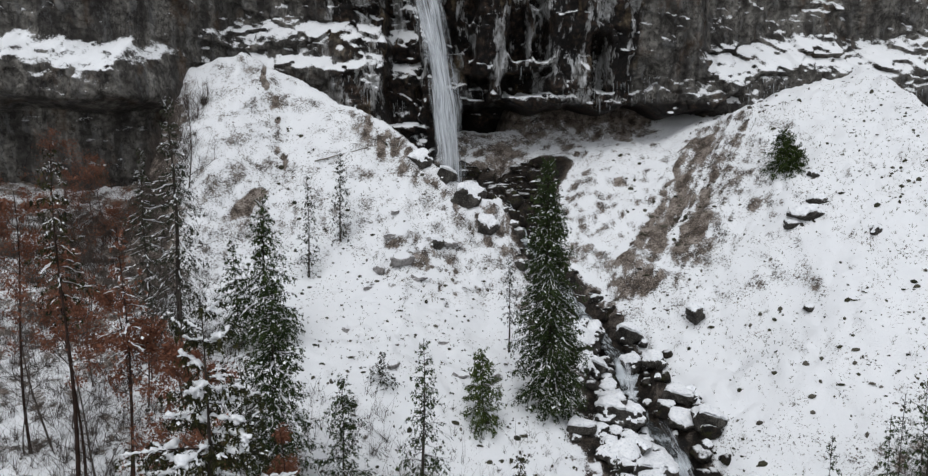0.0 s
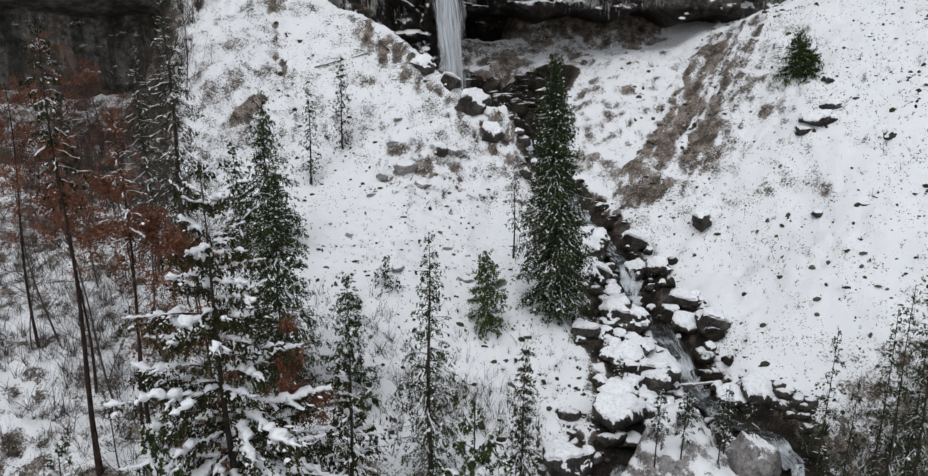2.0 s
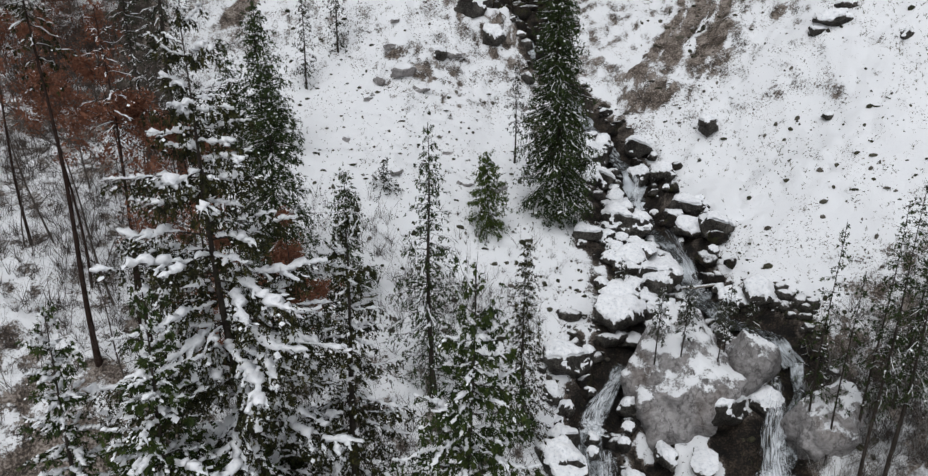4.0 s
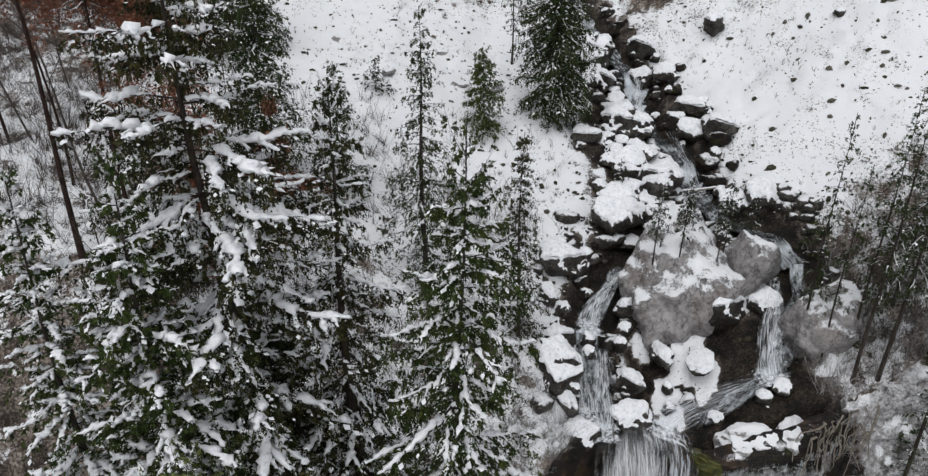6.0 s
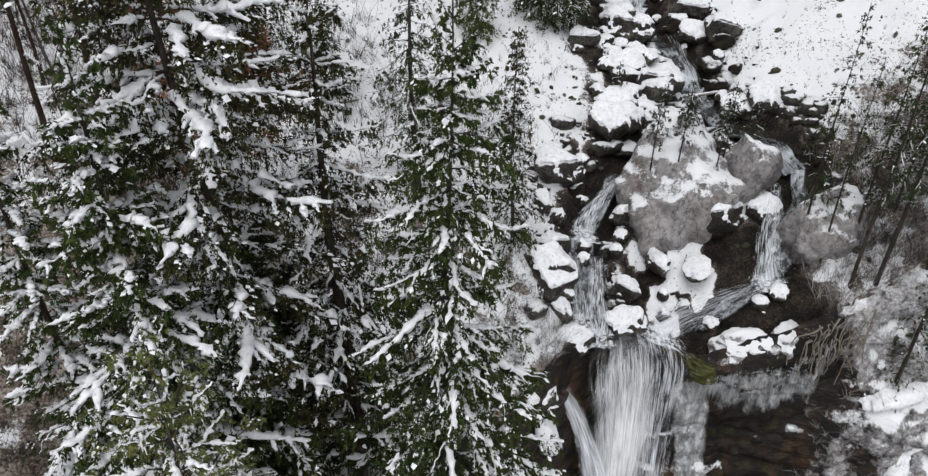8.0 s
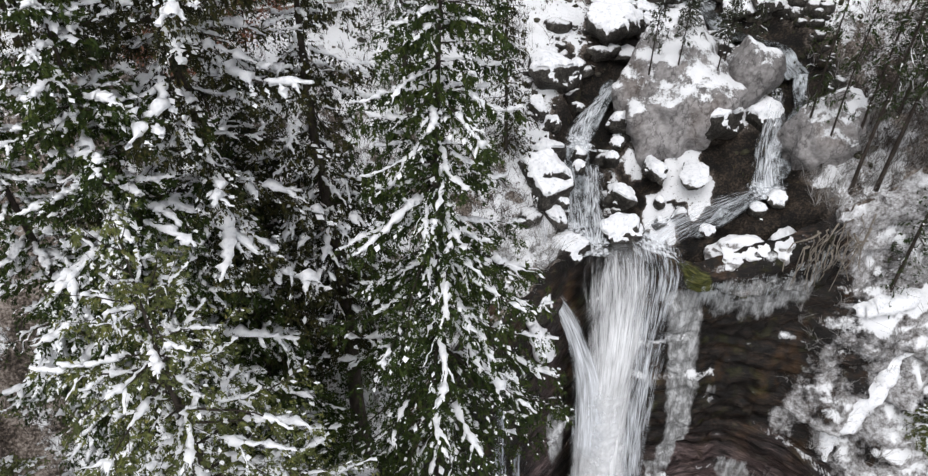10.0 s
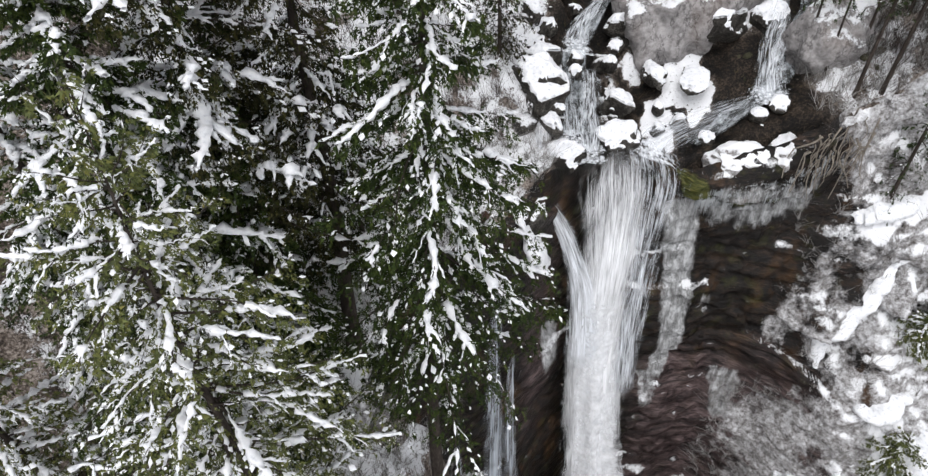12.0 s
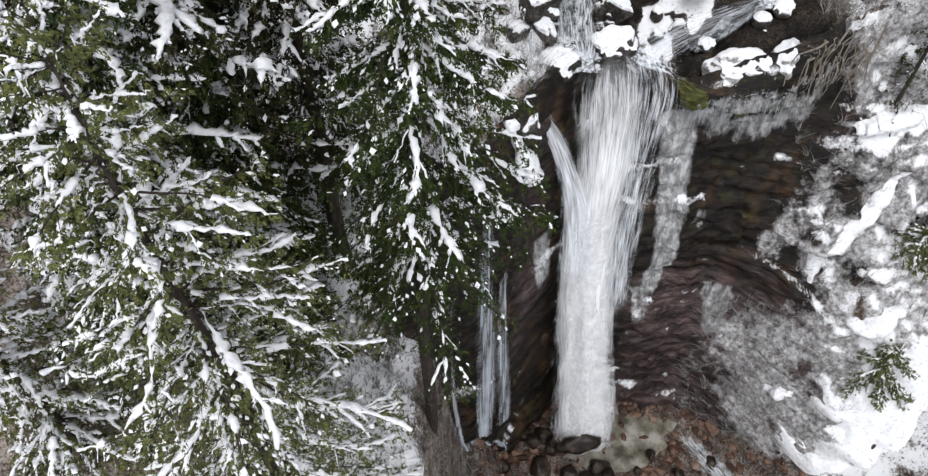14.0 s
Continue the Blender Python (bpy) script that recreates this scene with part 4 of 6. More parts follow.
def stream(name, line, width, label):
    """Running water laid along a plan line, between its banks."""
    pts = np.array(line, float)
    d = np.concatenate([[0], np.cumsum(np.hypot(*np.diff(pts, axis=0).T))])
    s = np.arange(0, d[-1], 0.3)
    c = np.stack([np.interp(s, d, pts[:, 0]), np.interp(s, d, pts[:, 1])], -1)
    for _ in range(3):
        c[1:-1] = (c[:-2] + 2 * c[1:-1] + c[2:]) / 4
    s, c = s[c[:, 1] > 39.6], c[c[:, 1] > 39.6]
    t = np.gradient(c, axis=0)
    t /= np.linalg.norm(t, axis=1, keepdims=True)
    nrm = np.stack([-t[:, 1], t[:, 0]], -1)
    w = width * (0.8 + 0.5 * vnoise(s / 2.5, 0, 0, 5))
    a = np.linspace(-1, 1, 9)
    xy = c[:, None] + nrm[:, None] * (w[:, None] * a)[..., None]
    z = np.minimum.accumulate(ground_z(c[:, 0], c[:, 1]) + 0.4)
    z3 = z[:, None] + 0.1 * fbm(xy[..., 0] / 0.6, xy[..., 1] / 0.6, 0, 2, 6)
    ob = sheet(name, np.concatenate([xy, z3[..., None]], -1), M_STREAM)
    return tagged(ob, label, "stream", kind="structure")


def stream_material():
    m, n, l, b = material("running_water", 0.12)
    uv = n.new("ShaderNodeUVMap")
    uv.uv_map = "flow"
    f = noise_node(n, l, 1.0, 6, coords=uv.outputs[0], stretch=(2.4, 1.1, 1), rough=0.8)
    up = slope_of(n, l)
    foam = calc(n, l, "ADD", f, calc(n, l, "MULTIPLY", calc(n, l, "SUBTRACT", 0.95, up), 0.75))
    a = calc(n, l, "MULTIPLY", calc(n, l, "SUBTRACT", foam, 0.38), 2.6, clamp=True)
    l.new(mix(n, l, a, (0.026, 0.025, 0.018), (0.70, 0.75, 0.79)), b.inputs["Base Color"])
    l.new(calc(n, l, "MULTIPLY_ADD", a, 0.4, 0.1), b.inputs["Roughness"])
    edge = n.new("ShaderNodeUVMap")
    edge.uv_map = "side"
    e = n.new("ShaderNodeSeparateXYZ")
    l.new(edge.outputs[0], e.inputs[0])
    l.new(calc(n, l, "MULTIPLY", calc(n, l, "MULTIPLY_ADD", a, 0.75, 0.25), calc(n, l, "MULTIPLY", e.outputs["X"], 2.2, clamp=True)), b.inputs["Alpha"])
    bump(n, l, b, f, 0.5, 0.15)
    return m


M_STREAM = stream_material()
stream("stream_upper", STREAMS[0], 1.35, "clear mountain stream foaming between snowy boulders")
stream("stream_right_arm", STREAMS[1], 0.6, "stream arm foaming down to the lip of the fall")
stream("stream_left_arm", STREAMS[2], 0.75, "stream arm cascading over stones to the lip of the fall")


# ---- trees ----
def spruce(x, y, top, base, crown, radius, seed, label, density=1.0, needles=None, snow=1.0, droop=1.0, lean=(0, 0), spacing=0.6, per=5, comb=0.8, spike=0.24, bark=None, group="", lod=None, taper=0.8, girth=1.0, hang=1.0, ridges=1.0, foot=0.55):
    """A spruce: tapered trunk, whorls of drooping limbs with side branches, needle twigs that hang from them like combs, and snow ridges along the limbs."""
    r = np.random.default_rng(seed)
    lod = (1.0 if y < 28 and x < 5 else 0.35) if lod is None else lod
    near = lod > 0.7
    base = min(base, on_ground(x, y, 0.3))
    height = top - base
    ob = tagged(new("spruce_tree"), label, "tree", group)
    ob.matrix_basis = pose(x, y, base)
    lx, ly = lean

    def axis_at(z):
        q = z / height
        return np.stack([lx * (q - 1.0) + 0.10 * np.sin(z * 0.35 + seed), ly * (q - 1.0) + 0.10 * np.cos(z * 0.3 + seed), z], -1)
    tz = np.linspace(-1.5, height, 26)
    tr = np.maximum(0.0095 * girth * height * (1 - np.clip(tz, 0, None) / height) ** 0.9, 0.02) * (1 + 0.5 * np.exp(-np.clip(tz, 0, None)))
    v, f = tubes(axis_at(tz)[None], tr[None], 9)
    part("trunk", mesh_of("trunk", v, f, bark or M_BARK), ob)
    # limbs, whorl by whorl
    z0 = crown - base
    zs, az = [], []
    z = z0
    while z < height - 0.2:
        q = (z - z0) / (height - z0)
        k = max(3, per + r.integers(-1, 2)) if q < 0.9 else 4
        turn = r.uniform(0, 6.28)
        for i in range(k):
            zs.append(z + r.uniform(-0.45, 0.45) * spacing)
            az.append(turn + 6.283 * (i + r.uniform(-0.3, 0.3)) / k)
        z += spacing * r.uniform(0.7, 1.3) * (1 - 0.5 * q)
    zs, az = np.array(zs), np.array(az)
    n = len(zs)
    q = np.clip((zs - z0) / (height - z0), 0, 1)
    L = radius * (1 - q) ** taper * np.interp(q, [0, 0.1, 0.3, 1], [0.65, 0.9, 1.0, 1.0]) * r.uniform(0.55, 1.15, n) + 0.12
    out = np.stack([np.cos(az), np.sin(az), 0 * az], -1)
    side = np.stack([-np.sin(az), np.cos(az), 0 * az], -1)
    d1 = droop * np.interp(q, [0, 0.5, 0.9, 1], [0.42, 0.30, -0.02, -0.9]) * r.uniform(0.6, 1.4, n)
    bend = r.normal(0, 0.16, n)
    kink = r.uniform(0, 6.28, n)

    def limb(i, s):
        li = L[i]
        h = -d1[i] * s - 0.55 * droop * d1[i] * s**2 + 0.42 * droop * np.abs(d1[i]) * s**4 + 0.10 * s
        sway = bend[i] * s**2 + 0.03 * np.sin(kink[i] + 7 * s)
        return axis_at(zs[i]) + out[i] * (li * s)[..., None] + side[i] * (li * sway)[..., None] + np.stack([0 * s, 0 * s, li * h + 0.02 * li * np.sin(kink[i] * 2 + 8 * s)], -1)

    # side branches, alternating along each limb
    many = np.maximum(2, np.round((3.0 if near else 1.8) * L)).astype(int)
    bi = np.repeat(np.arange(n), many)
    order = np.concatenate([np.arange(k) for k in many])
    bs = np.clip(0.16 + 0.82 * (order + r.uniform(0.1, 0.9, len(bi))) / many[bi], 0, 0.98)
    bg = np.where((order + (kink[bi] > 3.14)) % 2 == 0, -1.0, 1.0)
    bl = (0.12 + 0.40 * L[bi] * (1 - bs) ** 0.7 * (0.3 + bs)) * r.uniform(0.55, 1.35, len(bi))
    bd = out[bi] * r.uniform(0.6, 0.95, len(bi))[:, None] + side[bi] * (bg * r.uniform(0.45, 0.8, len(bi)))[:, None]
    sag = droop * r.uniform(0.25, 0.75, len(bi)) * np.interp(q[bi], [0, 0.8, 1], [1, 0.7, 0.1])
    root = limb(bi, bs)

    def branch(j, u):
        p = root[j] + bd[j] * (bl[j] * u)[..., None]
        p[..., 2] -= bl[j] * (0.15 * u + sag[j] * u**1.6)
        return p
    k = 7 if near else 4
    S = np.linspace(0, 1, k)[None].repeat(n, 0)
    I = np.arange(n)[:, None].repeat(k, 1)
    v, f = tubes(limb(I, S), (0.012 + 0.011 * L[:, None]) * (1 - 0.85 * S), 3)
    if near:
        big = np.where(bl > 0.3)[0]
        U = np.linspace(0, 1, 2)[None].repeat(len(big), 0)
        v1, f1 = tubes(branch(big[:, None].repeat(2, 1), U), (0.008 + 0.006 * bl[big, None]) * (1 - 0.8 * U), 3)
        v, f = np.concatenate([v, v1]), np.concatenate([f, f1 + len(v)])
    tagged(part("branching", mesh_of("branching", v, f, M_BARK), ob), kind="stuff")
    # needle twigs: most hang from the branches like a comb, the rest lie along them
    run = L.sum() + bl.sum()
    count = int(density * (6.2 if near else 3.3) * run)
    main = r.random(count) < L.sum() / run
    i = r.choice(n, count, p=L / L.sum())
    j = r.choice(len(bi), count, p=bl / bl.sum())
    i = np.where(main, i, bi[j])
    s, u = r.uniform(0.05, 1.0, count), r.random(count) ** 0.8
    b0 = np.where(main[:, None], limb(i, s), branch(j, u)) + r.normal(0, 0.03, (count, 3))
    ahead = np.where(main[:, None], out[i], bd[j])
    down = r.random(count) < comb
    d = ahead * r.uniform(0.1, 0.5, count)[:, None] + r.normal(0, 0.16, (count, 3))
    d[:, 2] -= 1.0
    flat = ahead * 0.7 + side[i] * np.where(r.random(count) < 0.5, -0.7, 0.7)[:, None] + r.normal(0, 0.2, (count, 3))
    flat[:, 2] -= 0.35 * droop
    d = np.where(down[:, None], d, flat)
    d /= np.linalg.norm(d, axis=1, keepdims=True)
    reach = np.where(down, hang * r.uniform(0.35, 1.25, count) * (0.16 + 0.16 * np.clip(L[i], 0, 3.8)), r.uniform(0.15, 0.45, count) * (0.5 + 0.2 * np.clip(L[i], 0, 3.5)))
    k = 8 if near else 5
    w = r.random((count, k)) ** 0.8
    c = b0[:, None] + d[:, None] * (reach[:, None] * w)[..., None] + r.normal(0, 0.028, (count, k, 3))
    nd = d[:, None] * r.uniform(0.5, 1.3, (count, k, 1)) + r.normal(0, 0.42, (count, k, 3))
    nd /= np.linalg.norm(nd, axis=2, keepdims=True)
    wv = np.cross(nd, r.normal(0, 1, (count, k, 3)))
    wv /= np.linalg.norm(wv, axis=2, keepdims=True) + 1e-9
    wd = (spike * (0.20 if near else 0.22) * r.uniform(0.6, 1.3, (count, k)))[..., None]
    ln = (spike * r.uniform(0.5, 1.1, (count, k)) * (1.1 - 0.4 * w))[..., None]
    v = np.stack([c - wv * wd, c + wv * wd, c + nd * ln], 2).reshape(-1, 3)
    tagged(part("crown", mesh_of("crown", v, np.arange(count * k * 3).reshape(-1, 3), needles or M_NEEDLE, smooth=False), ob), kind="stuff")
    # snow in unbroken ridges on the laden limbs and on their side branches
    if snow > 0:
        high = np.interp(q, [0, 0.25 if foot > 0.5 else 0.5, 0.7, 0.92, 1], [foot, 1, 1, 0.8, 0.5])
        load = (0.35 + 0.65 * r.random(n)) * high

        def ridge(line, i, s, wide, k, tight):
            """line (m, k, 3): the ridge swells, thins out and breaks off along it."""
            fill = 0.9 * vnoise(i * 3.7 + tight, s * 2.2 * np.clip(L[i], 0.8, 5), 0, seed + 5) + 0.7 * load[i] + 0.12 * (snow - 1) - 0.80 - 3.0 * tight
            rad = np.clip(fill * 5.0, 0, 1) ** 0.8 * wide * (0.75 + 0.55 * vnoise(i * 1.3 + tight, s * 9 * np.clip(L[i], 0.6, 4), 0, seed + 7))
            rad = rad * np.sin(np.pi * np.clip(np.linspace(0.03, 0.97, k), 0.03, 0.97))[None] ** 0.35 * r.uniform(0.6, 1.35, rad.shape)
            rad = rad * np.clip(1.9 * vnoise(i * 2.1 + tight, s * 5.0 * np.clip(L[i], 0.6, 4), 0, seed + 9) - 0.05, 0.42, 1.0)
            line = line + r.normal(0, 0.02, line.shape)
            line[..., 2] += rad * 0.35 + 0.02 - 0.12 * (rad < 0.012)
            v, f = tubes(line, np.maximum(rad, 0.001), 5 if near else 3, 0.6)
            # ragged, lobed sides; bare stretches carry no faces
            size = rad.reshape(-1).repeat(5 if near else 3)
            v = v + r.normal(0, 0.30, v.shape) * np.minimum(size, 0.16)[:, None] * np.array([1, 1, 0.6])
            return v, f[size[f].max(1) > 0.012]
        k = 26 if near else 7
        S = np.linspace(0.10, 1.02, k)[None].repeat(n, 0)
        I = np.arange(n)[:, None].repeat(k, 1)
        sets = [ridge(limb(I, S), I, S, ridges * (0.028 + 0.026 * np.clip(L[I], 0, 3.6)) * (0.6 + 0.4 * snow), k, 0.0)]
        pick = np.where((bl > (0.30 if near else 0.5)) & (r.random(len(bi)) < 0.10 + 0.14 * snow))[0]
        if len(pick):
            k = 8 if near else 4
            U = np.linspace(0.0, 0.8, k)[None].repeat(len(pick), 0)
            J = pick[:, None].repeat(k, 1)
            sets.append(ridge(branch(J, U), bi[J], bs[J] + 0.1 * U, ridges * (0.020 + 0.040 * np.clip(bl[J], 0, 1.4)) * (0.6 + 0.4 * snow), k, 0.01))
        # clots caught on the twigs
        m = int(snow * (4.5 if near else 4.0) * L.sum())
        j = r.choice(len(bi), m, p=bl / bl.sum())
        u = r.random(m)
        c = branch(j, u) + r.normal(0, 0.05, (m, 3))
        ok = load[bi[j]] + r.random(m) > 0.7
        j, c = j[ok], c[ok]
        m = len(j)
        size = (r.uniform(0.3, 1.0, m) ** 3 * (0.055 if near else 0.09) + 0.014) * (0.6 + 0.14 * np.clip(L[bi[j]], 0, 3.5)) * (0.8 + 0.2 * snow)
        e1 = bd[j] * (size * r.uniform(1.0, 2.2, m))[:, None]
        e1[:, 2] -= size * droop * 0.6
        e2 = np.cross(bd[j], [0, 0, 1.0]) * (size * r.uniform(0.8, 1.4, m))[:, None]
        e3 = np.array([0, 0, 1.0]) * (size * r.uniform(0.5, 0.9, m))[:, None]
        v2 = np.stack([c + e1, c + e2, c - e1, c - e2, c + e3, c - e3], 1) + r.normal(0, 0.012, (m, 6, 3))
        oct8 = np.array([[0, 1, 4], [1, 2, 4], [2, 3, 4], [3, 0, 4]])
        sets.append((v2.reshape(-1, 3), (oct8[None] + 6 * np.arange(m)[:, None, None]).reshape(-1, 3)))
        vs, fs, o = [], [], 0
        for v, f in sets:
            vs.append(v), fs.append(f + o)
            o += len(v)
        tagged(part("snow_load", mesh_of("snow_load", np.concatenate(vs), fs, M_SNOW), ob, "fresh snow lying along the limbs"), kind="stuff")
    return ob


def on_ground(x, y, sink=0.0):
    return float(ground_z(np.array(x, float), np.array(y, float))) - sink


def bare_tree(x, y, height, seed, label, spread=0.35, leaves=0, bark=None, start=0.3, limbs=12, base=None, lean=(0, 0), thick=0.0055, frost=0.0, group=""):
    """A broadleaf tree in winter: trunk, limbs, twigs, and withered leaves where it keeps them."""
    r = np.random.default_rng(seed)
    base = on_ground(x, y, 0.3) if base is None else base
    ob = tagged(new("bare_tree"), label, "tree", group)
    ob.matrix_basis = pose(x, y, base)
    tz = np.linspace(0, 1, 16)
    trunk = np.stack([lean[0] * tz + 0.25 * np.sin(tz * 5 + seed), lean[1] * tz + 0.25 * np.cos(tz * 4 + seed), tz * height], -1)
    v, f = tubes(trunk[None], (thick * height * (1 - 0.9 * tz) + 0.012)[None], 7)
    part("trunk", mesh_of("trunk", v, f, bark or M_BARK), ob)

    def shoots(roots, dirs, length, count, bend):
        n = len(roots) * count
        i = np.repeat(np.arange(len(roots)), count)
        t = r.uniform(0.25, 1.0, n)
        k = roots.shape[1]
        idx = np.clip((t * (k - 1)).astype(int), 0, k - 2)
        fr = (t * (k - 1) - idx)[:, None]
        p0 = roots[i, idx] * (1 - fr) + roots[i, idx + 1] * fr
        d = dirs[i] + r.normal(0, 0.65, (n, 3))
        d[:, 2] += bend
        d /= np.linalg.norm(d, axis=1, keepdims=True)
        ln = length[i] * r.uniform(0.35, 0.75, n)
        st = np.linspace(0, 1, 3)[None, :, None]
        wob = r.normal(0, 0.10, (n, 3, 3)) * st
        pts = p0[:, None] + (d[:, None] + wob) * ln[:, None, None] * st
        pts[..., 2] += (ln[:, None] * 0.12 * st[..., 0] ** 2)
        return pts, d, ln
    t = np.sort(r.uniform(start, 0.97, limbs))
    p0 = np.stack([np.interp(t, tz, trunk[:, c]) for c in range(3)], -1)
    a = r.uniform(0, 6.28, limbs)
    d = np.stack([np.cos(a), np.sin(a), r.uniform(0.3, 1.1, limbs)], -1)
    d /= np.linalg.norm(d, axis=1, keepdims=True)
    ln = height * spread * (1.15 - t) * r.uniform(0.7, 1.2, limbs)
    st = np.linspace(0, 1, 6)[None, :, None]
    l1 = p0[:, None] + (d[:, None] + r.normal(0, 0.08, (limbs, 6, 3)) * st) * ln[:, None, None] * st
    l2, d2, n2 = shoots(l1, d, ln, 6, 0.15)
    l3, d3, n3 = shoots(l2, d2, n2, 3, 0.0)
    sets = [tubes(l1, (0.006 * ln[:, None] + 0.012) * (1 - 0.7 * st[..., 0]), 5), tubes(l2, (0.008 + 0.003 * n2[:, None]) * np.linspace(1, 0.4, 3)[None], 3), tubes(l3, 0.008 * np.linspace(1, 0.4, 3)[None].repeat(len(l3), 0), 3)]
    vs, fs, o = [], [], 0
    for v, f in sets:
        vs.append(v), fs.append(f + o)
        o += len(v)
    tagged(part("branching", mesh_of("branching", np.concatenate(vs), np.concatenate(fs), M_FROST if frost else M_TWIG), ob), kind="stuff")
    if leaves:
        pick = r.integers(0, len(l3), leaves)
        base_p = l3[pick, r.integers(1, 3, leaves)] + r.normal(0, 0.16, (leaves, 3))
        e1, e2 = r.normal(0, 1, (2, leaves, 3)) * 0.042
        v = np.stack([base_p - e1, base_p + e2, base_p + e1, base_p - e2], 1).reshape(-1, 3)
        tagged(part("crown", mesh_of("crown", v, np.arange(leaves * 4).reshape(-1, 4), M_RUST, smooth=False), ob, "withered rust-brown leaves"), kind="stuff")
    return ob


# the near stand
spruce(-9.2, 23.7, 54.3, 22.0, 27, 7.2, 1, "tall dark spruce with long drooping snow-laden limbs on the wooded bank", 1.05, snow=2.5, droop=0.62, lean=(-1.6, 0), spacing=1.4, per=6, comb=0.92, spike=0.20, taper=0.66, hang=1.2, ridges=1.35, foot=0.3)
spruce(-10.0, 20.2, 46.3, 14.0, 19, 6.4, 2, "green spruce with thick snow on its limbs", 1.35, needles=M_NEEDLE_GREEN, foot=0.45, snow=2.4, droop=1.1, spacing=1.25, per=7, comb=0.6, spike=0.21, ridges=1.15, hang=0.8)
spruce(-13.6, 21.0, 45.5, 16.0, 20, 4.2, 3, "bushy green spruce with snow clumps", 0.8, needles=M_NEEDLE_GREEN, snow=2.7, droop=1.1, spacing=0.85, comb=0.5, spike=0.21, ridges=1.2)
spruce(-4.8, 25.6, 46.7, 19.3, 27, 4.2, 4, "slim brownish spruce with snow on its limbs", 1.05, snow=1.7, foot=0.25, droop=1.4, girth=1.5, spacing=1.15, comb=0.9, spike=0.20, taper=0.7, ridges=1.15)
spruce(0.0, 21.4, 46.7, 3.0, 22.5, 5.6, 5, "tall spruce with long weeping snow-streaked limbs beside the waterfall", 1.45, needles=M_NEEDLE_GREEN, snow=1.7, droop=1.6, lean=(1.0, 0), spacing=1.2, per=7, comb=0.8, spike=0.20, hang=0.8, taper=0.72, ridges=1.1, foot=0.25)
spruce(-7.0, 14.5, 40.3, 2.0, 12, 7.6, 6, "spreading spruce heaped with snow", 0.80, needles=M_NEEDLE_OLIVE, snow=1.55, taper=0.6, droop=1.2, spacing=1.3, per=6, comb=0.5, spike=0.18, ridges=1.0, hang=0.7)
spruce(-7.6, 22.2, 38.5, 14.5, 16, 3.9, 16, "young dark green spruce among taller ones", 1.6, needles=M_NEEDLE_GREEN, snow=1.0, droop=1.4, spacing=0.8, comb=0.7)
spruce(-4.2, 28.4, 33.5, 19.0, 20, 3.6, 25, "low dark green spruce in the shade of taller ones", 1.7, needles=M_NEEDLE_GREEN, snow=0.7, droop=1.3, spacing=0.8, comb=0.7, taper=0.6)
spruce(-8.6, 27.6, 37.0, 20.0, 21, 3.8, 26, "dark green spruce standing behind a taller one", 1.6, needles=M_NEEDLE_GREEN, snow=0.9, droop=1.3, spacing=0.8, comb=0.7, taper=0.6)
spruce(-17.0, 17.0, 38.0, 12.0, 14, 4.4, 17, "spruce in the wood with snow along its limbs", 0.6, needles=M_NEEDLE_OLIVE, snow=2.3, droop=1.2, spacing=0.9, comb=0.6)
# the middle distance
spruce(3.7, 43.6, 39.3, 22.0, 23, 2.6, 7, "narrow weathered spruce by the stream", 1.2, snow=0.4, comb=0.9, spacing=0.55)
spruce(-2.7, 44.6, 46.7, 28.0, 29, 3.4, 8, "thin dark-stemmed spruce dusted with snow", 1.0, needles=M_NEEDLE_TALL, snow=0.5, spacing=0.7, girth=1.2)
spruce(1.7, 60.0, 41.0, 33.0, 34, 2.7, 9, "small bright green spruce", 2.4, needles=M_NEEDLE_FRESH, snow=0.3, spacing=0.45, taper=0.6)
spruce(-7.5, 62.0, 40.0, 34.5, 35, 2.6, 10, "small grey-green spruce in deep snow", 1.3, needles=M_NEEDLE_GREY, snow=0.6, taper=0.65)
spruce(-9.0, 49.5, 42.2, 31.0, 32, 2.8, 11, "small dark spruce dusted with snow", 1.5, needles=M_NEEDLE_TALL, snow=0.6, taper=0.65)
spruce(7.4, 63.5, 57.8, 33.0, 34.5, 4.3, 12, "tall dense olive-green spruce beside the stream", 1.7, needles=M_NEEDLE_TALL, snow=0.9, droop=1.2, spacing=0.40, per=6, lean=(-1.0, 0), spike=0.26, taper=0.62, ridges=0.45)
spruce(4.6, 70.5, 47.5, 39.0, 41, 1.4, 13, "slender small spruce beside a taller one", 0.6, needles=M_NEEDLE_GREY, snow=0.4)
spruce(-19.0, 66.0, 54.2, 36.0, 37, 5.0, 14, "broad dark green spruce powdered with snow", 1.2, needles=M_NEEDLE_TALL, snow=0.5, spike=0.28, spacing=0.6, girth=1.3, droop=1.2)
spruce(-21.5, 65.0, 50.0, 36.0, 37, 4.0, 18, "spruce powdered with snow beside a broader one", 1.1, needles=M_NEEDLE_TALL, snow=0.5, spike=0.28, spacing=0.6, droop=1.2)
spruce(-25.6, 62.2, 63.0, 40.0, 43, 3.8, 15, "tall spruce powdered with snow below the cliff", 0.9, needles=M_NEEDLE_GREY, snow=0.8, droop=1.3, spacing=0.85, per=5, spike=0.26, girth=1.3)
spruce(-29.4, 64.5, 58.5, 41.0, 44, 2.8, 19, "snow-dusted spruce under the cliff", 0.9, needles=M_NEEDLE_GREY, snow=0.7, droop=1.2, spacing=0.85, per=5, spike=0.26)
